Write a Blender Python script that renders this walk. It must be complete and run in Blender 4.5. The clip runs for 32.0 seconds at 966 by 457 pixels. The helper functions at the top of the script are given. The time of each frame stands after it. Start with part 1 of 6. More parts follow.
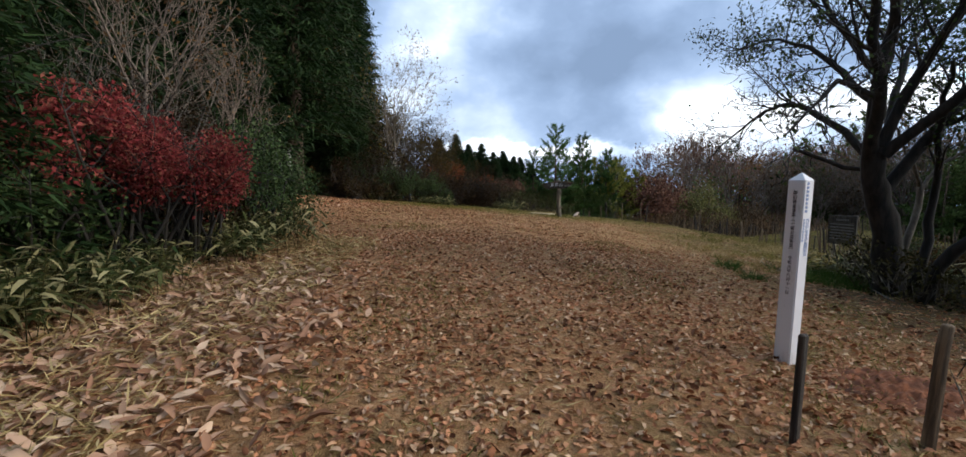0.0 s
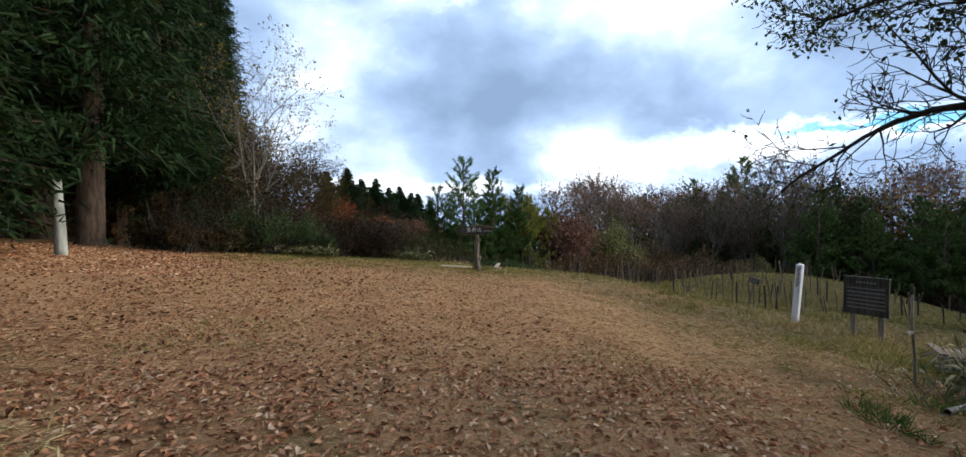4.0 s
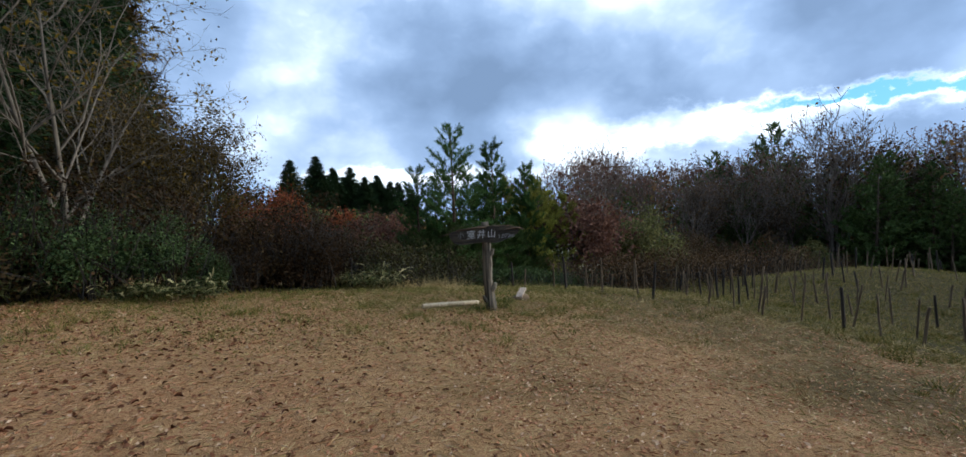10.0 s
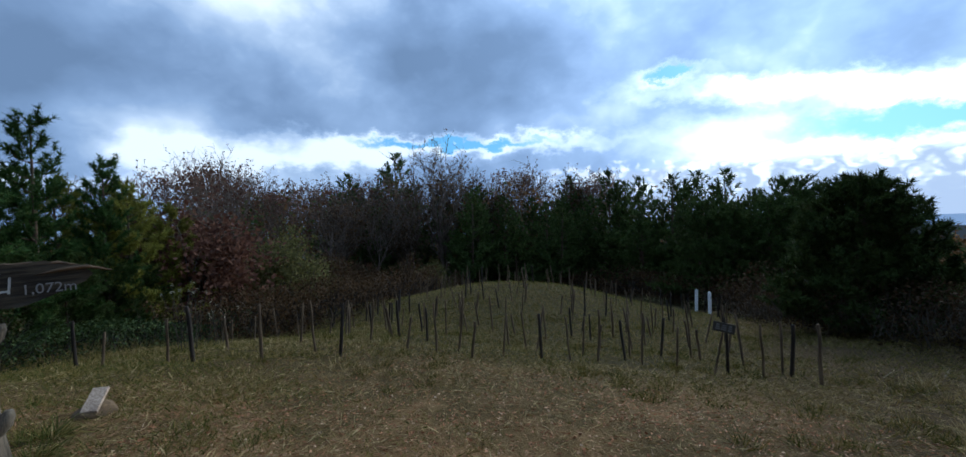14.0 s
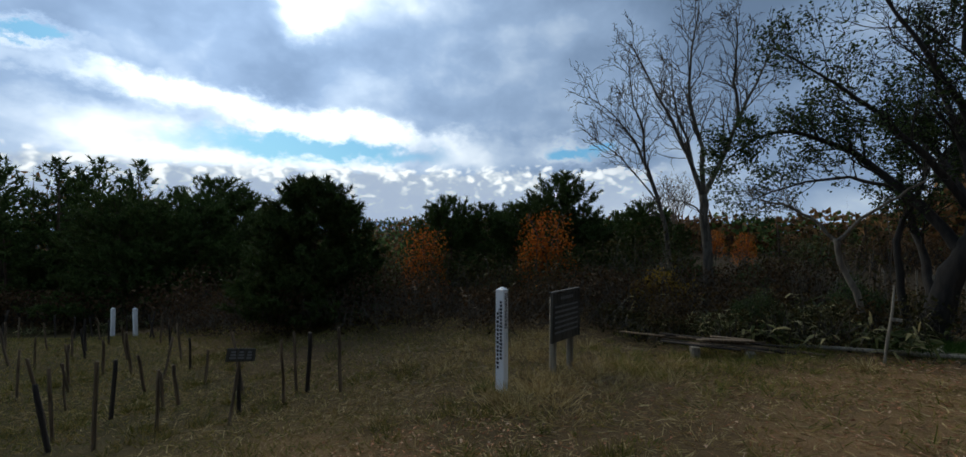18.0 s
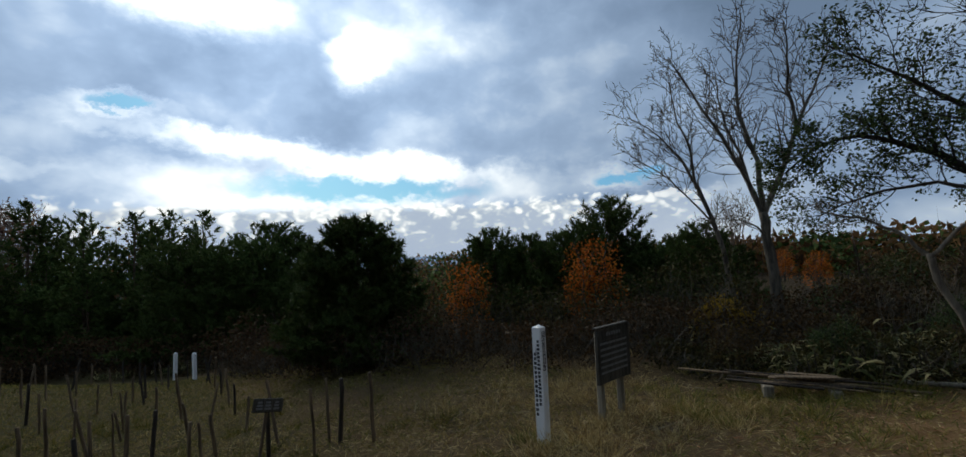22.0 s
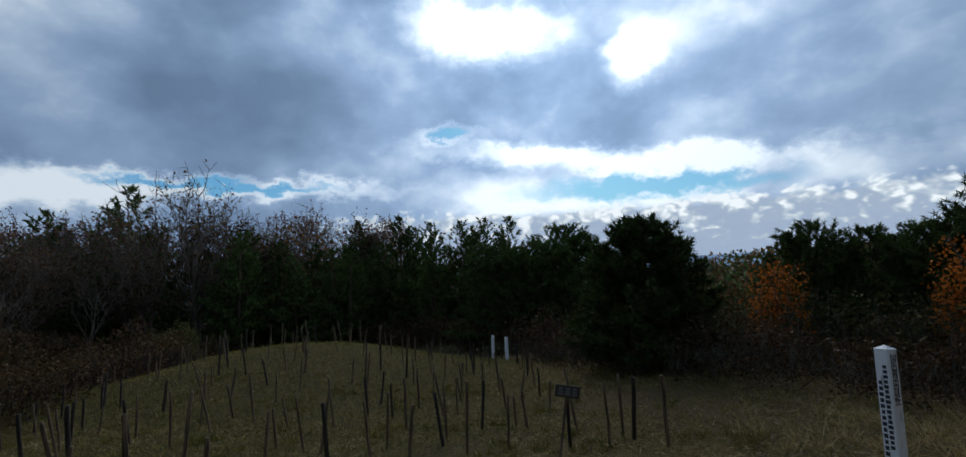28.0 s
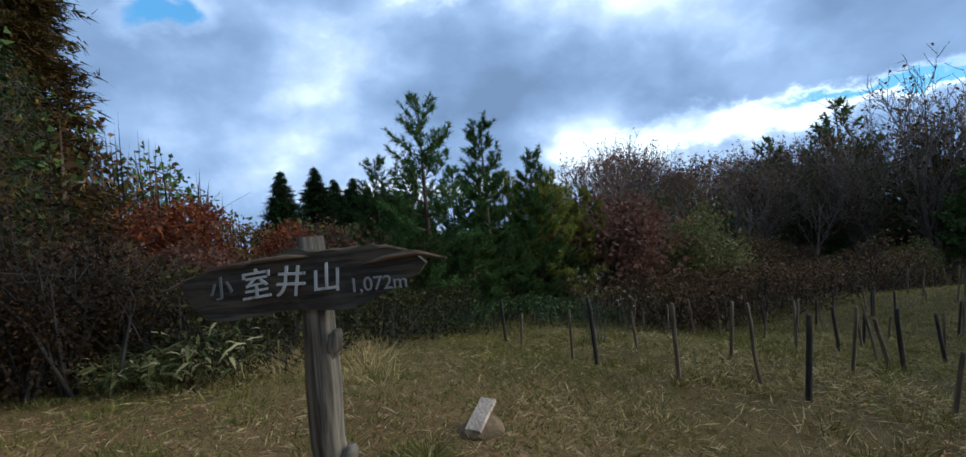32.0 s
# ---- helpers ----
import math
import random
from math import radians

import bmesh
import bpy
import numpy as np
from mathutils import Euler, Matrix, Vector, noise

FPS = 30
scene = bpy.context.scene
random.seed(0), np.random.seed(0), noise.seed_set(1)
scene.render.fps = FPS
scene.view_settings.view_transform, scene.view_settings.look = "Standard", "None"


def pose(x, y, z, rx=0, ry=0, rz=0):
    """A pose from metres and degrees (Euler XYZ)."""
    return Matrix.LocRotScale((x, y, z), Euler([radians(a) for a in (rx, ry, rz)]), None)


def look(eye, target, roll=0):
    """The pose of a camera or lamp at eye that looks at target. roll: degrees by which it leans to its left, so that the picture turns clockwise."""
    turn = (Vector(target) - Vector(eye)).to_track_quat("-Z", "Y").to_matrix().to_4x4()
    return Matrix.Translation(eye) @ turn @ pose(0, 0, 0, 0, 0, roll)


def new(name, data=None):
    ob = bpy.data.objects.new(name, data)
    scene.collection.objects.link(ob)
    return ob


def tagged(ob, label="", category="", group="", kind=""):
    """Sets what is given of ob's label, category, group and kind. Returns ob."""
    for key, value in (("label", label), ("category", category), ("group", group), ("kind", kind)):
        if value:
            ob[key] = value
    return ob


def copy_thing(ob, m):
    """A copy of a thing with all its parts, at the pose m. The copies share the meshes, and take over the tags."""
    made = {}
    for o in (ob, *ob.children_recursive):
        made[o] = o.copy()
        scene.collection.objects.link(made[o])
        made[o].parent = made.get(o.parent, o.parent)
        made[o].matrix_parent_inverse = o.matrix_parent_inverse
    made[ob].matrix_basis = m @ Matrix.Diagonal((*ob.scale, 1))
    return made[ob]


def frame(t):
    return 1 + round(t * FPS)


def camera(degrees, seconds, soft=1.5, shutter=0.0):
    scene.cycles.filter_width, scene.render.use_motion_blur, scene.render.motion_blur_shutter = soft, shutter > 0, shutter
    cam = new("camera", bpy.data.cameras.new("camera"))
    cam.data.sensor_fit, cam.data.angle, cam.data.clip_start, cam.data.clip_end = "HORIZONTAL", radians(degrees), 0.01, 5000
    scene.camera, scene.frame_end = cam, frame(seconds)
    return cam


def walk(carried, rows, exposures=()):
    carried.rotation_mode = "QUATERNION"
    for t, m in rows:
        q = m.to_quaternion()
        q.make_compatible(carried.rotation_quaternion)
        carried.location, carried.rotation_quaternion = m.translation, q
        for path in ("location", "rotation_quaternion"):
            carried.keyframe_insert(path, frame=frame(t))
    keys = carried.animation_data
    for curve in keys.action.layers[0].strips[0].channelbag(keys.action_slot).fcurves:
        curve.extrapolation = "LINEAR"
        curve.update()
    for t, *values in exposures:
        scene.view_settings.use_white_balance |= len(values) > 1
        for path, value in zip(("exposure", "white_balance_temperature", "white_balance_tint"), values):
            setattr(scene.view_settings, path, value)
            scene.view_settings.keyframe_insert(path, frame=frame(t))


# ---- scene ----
cam = camera(93.1, 32.0)
# seconds, eye, target, lean to the left
PATH = [
    (0, (-0.041, 0.023, 1.488), (-0.040, 2.016, 1.319), 0.49),
    (0.5, (-0.019, 0.589, 1.575), (-0.009, 2.582, 1.410), 0.28),
    (1, (-0.037, 1.157, 1.643), (0.073, 3.148, 1.486), 0.39),
    (1.5, (-0.060, 1.761, 1.681), (0.189, 3.741, 1.547), 0.92),
    (2, (-0.161, 2.325, 1.718), (0.173, 4.296, 1.672), 1.43),
    (2.5, (-0.194, 2.855, 1.737), (0.200, 4.815, 1.676), 1.36),
    (3, (-0.186, 3.456, 1.787), (0.196, 5.419, 1.778), 0.93),
    (3.5, (-0.120, 4.061, 1.806), (0.326, 6.011, 1.797), -0.26),
    (4, (-0.044, 4.677, 1.846), (0.404, 6.627, 1.836), 0.29),
    (4.5, (0.029, 5.279, 1.932), (0.509, 7.221, 1.936), -2.06),
    (6.5, (0.330, 7.731, 1.989), (0.797, 9.674, 1.921), -0.26),
    (7, (0.359, 8.308, 2.025), (0.855, 10.244, 1.957), -1.56),
    (7.5, (0.444, 8.918, 2.042), (0.895, 10.865, 1.972), -1.84),
    (8, (0.574, 9.521, 2.051), (1.072, 11.457, 1.981), -1.89),
    (8.5, (0.742, 10.138, 2.090), (1.266, 12.066, 2.009), -1.65),
    (9, (0.823, 10.726, 2.112), (1.339, 12.657, 2.039), -1.78),
    (9.5, (0.960, 11.272, 2.106), (1.484, 13.201, 2.041), -2.29),
    (10, (1.075, 11.858, 2.089), (1.582, 13.791, 2.024), -2.19),
    (10.5, (1.231, 12.434, 2.092), (1.787, 14.353, 2.012), -2.46),
    (11, (1.310, 12.964, 2.106), (1.858, 14.885, 2.018), -2.34),
    (11.5, (1.382, 13.430, 2.118), (1.929, 15.351, 2.030), -2.61),
    (12, (1.464, 13.853, 2.125), (1.735, 15.834, 2.072), -2.88),
    (12.5, (1.609, 14.300, 2.087), (2.229, 16.202, 2.051), -2.65),
    (13, (1.769, 14.614, 2.061), (2.738, 16.363, 2.027), -1.69),
    (13.5, (2.018, 14.939, 2.066), (3.323, 16.454, 2.041), -0.15),
    (14, (2.252, 15.253, 2.069), (3.982, 16.256, 2.048), -1.37),
    (14.5, (2.489, 15.503, 2.016), (4.312, 16.326, 2.045), 0.40),
    (15, (2.836, 15.750, 1.980), (4.813, 16.047, 2.011), 0.38),
    (15.5, (3.173, 15.905, 1.943), (5.140, 15.545, 1.923), -0.38),
    (17.5, (4.258, 16.459, 1.935), (6.008, 15.491, 1.971), 0.26),
    (18, (4.399, 16.546, 1.911), (5.999, 15.347, 1.880), 0.12),
    (18.5, (4.514, 16.481, 1.918), (6.052, 15.204, 1.867), -1.87),
    (19, (4.596, 16.400, 1.919), (6.133, 15.121, 1.881), -3.06),
    (19.5, (4.627, 16.416, 1.927), (6.149, 15.119, 1.897), -3.14),
    (20, (4.695, 16.533, 1.934), (6.212, 15.229, 1.944), -3.35),
    (20.5, (4.748, 16.622, 1.946), (6.266, 15.320, 1.986), -3.61),
    (21, (4.704, 16.623, 1.953), (6.231, 15.334, 2.027), -3.44),
    (21.5, (4.634, 16.393, 1.929), (6.307, 15.302, 2.032), -3.21),
    (22, (4.560, 16.133, 1.931), (6.277, 15.113, 2.042), -2.69),
    (22.5, (4.495, 15.922, 1.929), (6.079, 14.704, 2.009), -1.51),
    (23, (4.459, 15.677, 1.949), (5.811, 14.206, 2.044), 0.46),
    (23.5, (4.434, 15.452, 1.946), (5.440, 13.727, 2.061), -0.09),
    (24, (4.394, 15.396, 1.936), (5.120, 13.537, 2.066), -0.18),
    (24.5, (4.389, 15.392, 1.922), (4.992, 13.488, 2.030), -0.22),
    (26.5, (4.441, 15.795, 1.949), (6.138, 14.741, 2.054), -2.11),
    (27, (4.457, 15.931, 1.959), (6.324, 15.225, 2.081), -2.77),
    (27.5, (4.445, 16.066, 1.956), (6.401, 15.672, 2.096), -2.69),
    (28, (4.412, 16.188, 1.971), (6.401, 16.319, 2.131), -2.63),
    (28.5, (4.363, 16.239, 1.980), (6.217, 16.963, 2.175), -3.08),
    (29, (4.331, 16.233, 1.983), (5.967, 17.366, 2.189), -2.69),
    (29.5, (4.240, 16.301, 1.952), (5.542, 17.808, 2.133), -2.41),
    (30, (4.044, 16.480, 1.957), (4.941, 18.259, 2.132), -3.37),
    (30.5, (3.859, 16.664, 1.952), (4.163, 18.637, 2.062), -3.91),
    (31, (3.811, 16.847, 1.955), (3.877, 18.843, 2.063), -3.64),
    (31.5, (3.713, 17.061, 1.921), (3.968, 19.043, 1.997), -3.51),
    (32, (3.599, 17.274, 1.932), (4.008, 19.232, 1.916), -4.46),
]
EXPOSURES = [
    (0.0, 0.30, 6500, 10), (1.0, 0.42, 6600, 10), (4.0, 0.50, 6450, 9), (7.0, 0.1, 6150, 8), (9.0, 0.15, 6100, 8), (12.0, 0.18, 5900, 7), (13.0, 0.17, 5850, 7),
    (14.0, -0.3, 5600, 6), (15.0, -0.65, 5600, 6), (17.5, -0.70, 6200, 6), (19.0, -0.66, 6350, 6), (24.0, -0.70, 6700, 6), (26.5, -0.78, 6350, 6), (28.0, -0.86, 6100, 6),
    (29.0, -1.05, 5800, 6), (30.0, -0.62, 5950, 6), (31.0, -0.08, 5800, 6), (32.0, 0.0, 5750, 6),
]
walk(cam, [(t, look(eye, target, roll)) for t, eye, target, roll in PATH], EXPOSURES)

# ---- daylight: broken cloud with the sun behind it ----
SUN_HEADING, SUN_HEIGHT = radians(97.0), radians(29.0)
SUN_DIR = Vector((math.sin(SUN_HEADING) * math.cos(SUN_HEIGHT), math.cos(SUN_HEADING) * math.cos(SUN_HEIGHT), math.sin(SUN_HEIGHT)))


class Nodes:
    """Short names for building a node tree."""

    def __init__(self, tree):
        self.tree = tree
        tree.nodes.clear()

    def add(self, kind, **inputs):
        node = self.tree.nodes.new(kind)
        for key, value in inputs.items():
            self.put(node, key.replace("_", " "), value)
        return node

    def put(self, node, key, value):
        slot = node.inputs[int(key[1:])] if key[0] == "i" and key[1:].isdigit() else node.inputs[key]
        if isinstance(value, bpy.types.NodeSocket):
            self.tree.links.new(value, slot)
        else:
            slot.default_value = value

    def math(self, op, a, b=0.0, clamp=False):
        node = self.add("ShaderNodeMath", i0=a, i1=b)
        node.operation, node.use_clamp = op, clamp
        return node.outputs[0]

    def vec(self, op, a, b=(0, 0, 0)):
        node = self.add("ShaderNodeVectorMath", i0=a, i1=b)
        node.operation = op
        return node.outputs["Value"] if op in ("DOT_PRODUCT", "LENGTH") else node.outputs[0]

    def noise(self, where, scale, detail=4.0, rough=0.55, warp=0.0):
        return self.add("ShaderNodeTexNoise", Vector=where, Scale=scale, Detail=detail, Roughness=rough, Distortion=warp).outputs["Fac"]

    def ramp(self, fac, stops, smooth=False):
        node = self.add("ShaderNodeValToRGB", Fac=fac)
        node.color_ramp.interpolation = "EASE" if smooth else "LINEAR"
        while len(node.color_ramp.elements) < len(stops):
            node.color_ramp.elements.new(0.5)
        for element, (at, colour) in zip(node.color_ramp.elements, stops):
            element.position, element.color = at, (*colour, 1) if len(colour) == 3 else colour
        return node.outputs["Color"]

    def mix(self, fac, a, b, blend="MIX"):
        node = self.add("ShaderNodeMix")
        node.data_type, node.blend_type = "RGBA", blend
        for slot, value in ((0, fac), (6, a), (7, b)):
            self.put(node, "i%d" % slot, value if isinstance(value, bpy.types.NodeSocket) or slot == 0 else (*value, 1))
        return node.outputs[2]

    def step(self, value, low, high):
        node = self.add("ShaderNodeMapRange", i0=value, i1=low, i2=high)
        node.interpolation_type = "SMOOTHSTEP"
        return node.outputs[0]


world = bpy.data.worlds.new("overcast_sky")
scene.world = world
world.use_nodes = True
N = Nodes(world.node_tree)
way = N.add("ShaderNodeTexCoord").outputs["Generated"]
part_xyz = N.add("ShaderNodeSeparateXYZ", i0=way)
wx, wy, wz = part_xyz.outputs
# the cloud deck, and the same sky in degrees of heading and height
deck = N.add("ShaderNodeCombineXYZ", X=wx, Y=wy, Z=N.math("ADD", N.math("MULTIPLY", wz, 1.5), 0.35)).outputs[0]
turn = N.math("MULTIPLY", N.math("ARCTAN2", wx, wy), 57.296)
rise = N.math("MULTIPLY", N.math("ARCSINE", wz), 57.296)
arc = N.add("ShaderNodeCombineXYZ", X=N.math("MULTIPLY", turn, 0.14), Y=N.math("MULTIPLY", rise, 0.20), Z=1.7).outputs[0]
soft = N.noise(deck, 3.4, 3.0, 0.45, 0.0)
streak = N.noise(way, 7.0, 4.0, 0.5, 0.0)
ragged = N.noise(arc, 2.2, 6.0, 0.6)
broad = N.noise(arc, 0.8, 3.0, 0.5)
puff_node = N.add("ShaderNodeTexVoronoi", Vector=N.vec("ADD", arc, N.add("ShaderNodeTexNoise", Vector=arc, Scale=3.0, Detail=2.0).outputs["Color"]), Scale=3.2, Randomness=1.0)
puff_node.feature = "SMOOTH_F1"
puff_node.inputs["Smoothness"].default_value = 0.5
puffs = N.math("SUBTRACT", 0.75, puff_node.outputs["Distance"])
mass = N.math("ADD", N.math("ADD", N.math("MULTIPLY", soft, 0.80), N.math("MULTIPLY", streak, 0.12)), N.math("ADD", N.math("MULTIPLY", broad, 0.06), N.math("MULTIPLY", puffs, 0.03)))
toward = N.math("MAXIMUM", N.vec("DOT_PRODUCT", way, tuple(SUN_DIR)), 0.0)
rough_rise = N.math("ADD", N.math("MULTIPLY", N.math("SUBTRACT", ragged, 0.5), 5.0), N.math("MULTIPLY", N.math("SUBTRACT", broad, 0.5), 2.0))
turn_w = N.math("ADD", turn, N.math("MULTIPLY", N.math("SUBTRACT", broad, 0.5), 14.0))
rise_w = N.math("ADD", rise, rough_rise)


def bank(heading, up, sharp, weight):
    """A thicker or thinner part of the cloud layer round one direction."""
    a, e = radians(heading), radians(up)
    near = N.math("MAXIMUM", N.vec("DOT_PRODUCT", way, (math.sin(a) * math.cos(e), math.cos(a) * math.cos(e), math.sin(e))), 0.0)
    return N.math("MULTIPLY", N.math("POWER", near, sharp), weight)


def lens(heading, up, half_wide, half_tall, slope=0.0):
    """Grows from 0 at the heart of a long break in the cloud to 1 at its ragged edge."""
    a = N.math("DIVIDE", N.math("SUBTRACT", turn_w, heading), half_wide)
    level = N.math("ADD", N.math("MULTIPLY", N.math("SUBTRACT", turn_w, heading), slope), up)
    e = N.math("DIVIDE", N.math("SUBTRACT", rise_w, level), half_tall)
    return N.math("SQRT", N.math("ADD", N.math("MULTIPLY", a, a), N.math("MULTIPLY", e, e)))


def nearest(breaks):
    out = lens(*breaks[0])
    for item in breaks[1:]:
        out = N.math("MINIMUM", out, lens(*item))
    return out


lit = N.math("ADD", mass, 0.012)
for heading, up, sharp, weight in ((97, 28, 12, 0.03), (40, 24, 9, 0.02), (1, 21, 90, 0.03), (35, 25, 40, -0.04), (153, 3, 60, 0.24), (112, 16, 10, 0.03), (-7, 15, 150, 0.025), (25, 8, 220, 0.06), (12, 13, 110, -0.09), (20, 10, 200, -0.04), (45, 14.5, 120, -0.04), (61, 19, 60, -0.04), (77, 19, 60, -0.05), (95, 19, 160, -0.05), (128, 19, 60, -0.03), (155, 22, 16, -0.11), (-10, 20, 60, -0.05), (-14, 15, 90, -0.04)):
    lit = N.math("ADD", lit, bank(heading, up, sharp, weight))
# blue breaks, mostly low in the east, with white rims; the sunlit edges of the deck over them
blue = nearest(((107, 8.6, 17.5, 1.75, -0.02), (139.5, 8.6, 4.5, 0.9, 0.0), (56, 9.9, 14, 0.75, -0.02), (82.5, 16.4, 2.6, 0.6, 0.0), (-22.5, 23.5, 2.6, 1.6, 0.3), (10.5, 28.6, 3.4, 1.6, 0.2)))
rim = N.math("MULTIPLY", N.math("SUBTRACT", 1.0, N.step(blue, 1.0, 2.3)), 0.10)
shining = nearest(((98, 12.7, 18, 1.5, -0.10), (86, 28.0, 10, 2.6, -0.12), (106, 23.0, 3.2, 2.2, 0.35), (43, 8.7, 18, 1.5, 0.03), (25.5, 7.6, 4.5, 1.3, 0.1), (6, 4.6, 12, 1.0, 0.0)))
glare = N.math("MULTIPLY", N.math("SUBTRACT", 1.0, N.step(shining, 0.25, 1.8)), 0.20)
low = N.math("MULTIPLY", N.math("SUBTRACT", 1.0, N.step(rise, 2.0, 8.0)), 0.035)
for extra in (rim, glare, low):
    lit = N.math("ADD", lit, extra)
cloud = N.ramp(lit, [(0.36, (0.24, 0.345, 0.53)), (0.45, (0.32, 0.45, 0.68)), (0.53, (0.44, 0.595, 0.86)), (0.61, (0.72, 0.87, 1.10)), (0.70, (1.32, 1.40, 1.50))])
# heaped clouds along the eastern horizon, white on top and grey-blue below
top = N.math("ADD", 6.6, N.math("ADD", N.math("MULTIPLY", N.math("SUBTRACT", puffs, 0.45), 1.7), N.math("MULTIPLY", N.math("SUBTRACT", ragged, 0.5), 2.2)))
span = N.math("MULTIPLY", N.step(turn, 60.0, 82.0), N.math("SUBTRACT", 1.0, N.step(turn, 138.0, 152.0)))
depth = N.math("SUBTRACT", top, rise)
heap_light = N.math("ADD", N.math("SUBTRACT", 1.0, N.math("MULTIPLY", depth, 0.15)), N.math("MULTIPLY", N.math("SUBTRACT", puffs, 0.42), 1.5))
heap = N.ramp(heap_light, [(0.05, (0.66, 0.78, 1.00)), (0.40, (0.70, 0.82, 1.02)), (0.62, (1.0, 1.10, 1.22)), (0.85, (1.65, 1.68, 1.70))])
sky_node = N.add("ShaderNodeTexSky")
sky_node.sky_type, sky_node.sun_disc, sky_node.sun_elevation, sky_node.sun_rotation = "NISHITA", False, SUN_HEIGHT, SUN_HEADING
clear = N.mix(0.5, N.vec("MULTIPLY", sky_node.outputs[0], (0.055, 0.100, 0.130)), (0.26, 0.68, 1.15))
bright = N.vec("SCALE", cloud)
N.tree.links.new(N.math("ADD", N.math("MULTIPLY", N.math("POWER", toward, 7.0), 0.8), 0.92), bright.node.inputs["Scale"])
gap = N.math("SUBTRACT", 1.0, N.step(blue, 0.45, 1.15))
heaped = N.math("MULTIPLY", N.step(depth, -0.35, 0.55), span)
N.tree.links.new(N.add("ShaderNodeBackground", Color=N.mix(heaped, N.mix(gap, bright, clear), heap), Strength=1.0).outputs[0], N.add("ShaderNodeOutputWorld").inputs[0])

sun_data = bpy.data.lights.new("sun", "SUN")
sun_data.energy, sun_data.angle, sun_data.color = 2.4, radians(40.0), (1.0, 0.88, 0.72)
sun = new("sun", sun_data)
sun.matrix_world = look((0, 0, 40), Vector((0, 0, 40)) - SUN_DIR)


# ---- materials ----
def material(name, build):
    mat = bpy.data.materials.new(name)
    mat.use_nodes = True
    nodes = Nodes(mat.node_tree)
    surface = build(nodes)
    nodes.tree.links.new(surface, nodes.add("ShaderNodeOutputMaterial").inputs[0])
    return mat


def bump(n, value, strength, distance):
    return n.add("ShaderNodeBump", Height=value, Strength=strength, Distance=distance).outputs[0]


def foliage(name, colours, glow=0.35, rough=0.6):
    """Leaves: the colour varies from leaf to leaf and from plant to plant."""

    def build(n):
        leaf = n.add("ShaderNodeNewGeometry").outputs["Random Per Island"]
        plant = n.add("ShaderNodeObjectInfo").outputs["Random"]
        step = 1.0 / (len(colours) - 1)
        base = n.ramp(leaf, [(i * step, (1.03 * r, g, 0.78 * b)) for i, (r, g, b) in enumerate(colours)])
        shade = n.math("ADD", n.math("MULTIPLY", plant, 0.5), 0.75)
        base = n.vec("SCALE", base)
        base.node.inputs["Scale"].default_value = 1.0
        n.tree.links.new(shade, base.node.inputs["Scale"])
        front = n.add("ShaderNodeBsdfPrincipled", Base_Color=base, Roughness=rough, Specular_IOR_Level=0.06).outputs[0]
        back = n.add("ShaderNodeBsdfTranslucent", Color=base).outputs[0]
        return n.add("ShaderNodeMixShader", i0=glow, i1=front, i2=back).outputs[0]

    return material(name, build)


def bark(name, dark, light, scale=14.0, rough=0.9, stretch=0.18, lichen=None, level=False):
    def build(n):
        place = n.add("ShaderNodeTexCoord").outputs["Object"]
        long_way = n.vec("MULTIPLY", place, (stretch, 1.0, 1.0) if level else (1.0, 1.0, stretch))
        a = n.noise(long_way, scale, 6.0, 0.65)
        b = n.noise(place, 2.2, 3.0)
        col = n.mix(n.step(a, 0.35, 0.68), *(tuple(k * w for k, w in zip(c, (1.03, 1.0, 0.86))) for c in (dark, light)))
        col = n.mix(n.math("MULTIPLY", n.step(b, 0.5, 0.75), 0.6), col, lichen or tuple(c * 0.55 for c in dark))
        return n.add("ShaderNodeBsdfPrincipled", Base_Color=col, Roughness=rough, Normal=bump(n, a, 0.7, 0.012)).outputs[0]

    return material(name, build)


def painted(name, colour, dirt, amount=0.4):
    """White paint on wood, weathered from the foot up and flaking."""

    def build(n):
        place = n.add("ShaderNodeTexCoord").outputs["Object"]
        a = n.noise(n.vec("MULTIPLY", place, (1, 1, 0.2)), 22.0, 6.0, 0.7)
        b = n.noise(place, 3.5, 4.0)
        worn = n.math("MULTIPLY", n.step(n.math("ADD", a, n.math("MULTIPLY", b, 0.6)), 0.86, 1.02), amount)
        col = n.mix(worn, colour, dirt)
        return n.add("ShaderNodeBsdfPrincipled", Base_Color=col, Roughness=0.55, Normal=bump(n, a, 0.25, 0.004)).outputs[0]

    return material(name, build)


def plain(name, colour, rough=0.8):
    def build(n):
        a = n.noise(n.add("ShaderNodeTexCoord").outputs["Object"], 30.0, 4.0)
        col = n.mix(a, tuple(c * 0.75 for c in colour), tuple(min(1, c * 1.2) for c in colour))
        return n.add("ShaderNodeBsdfPrincipled", Base_Color=col, Roughness=rough).outputs[0]

    return material(name, build)


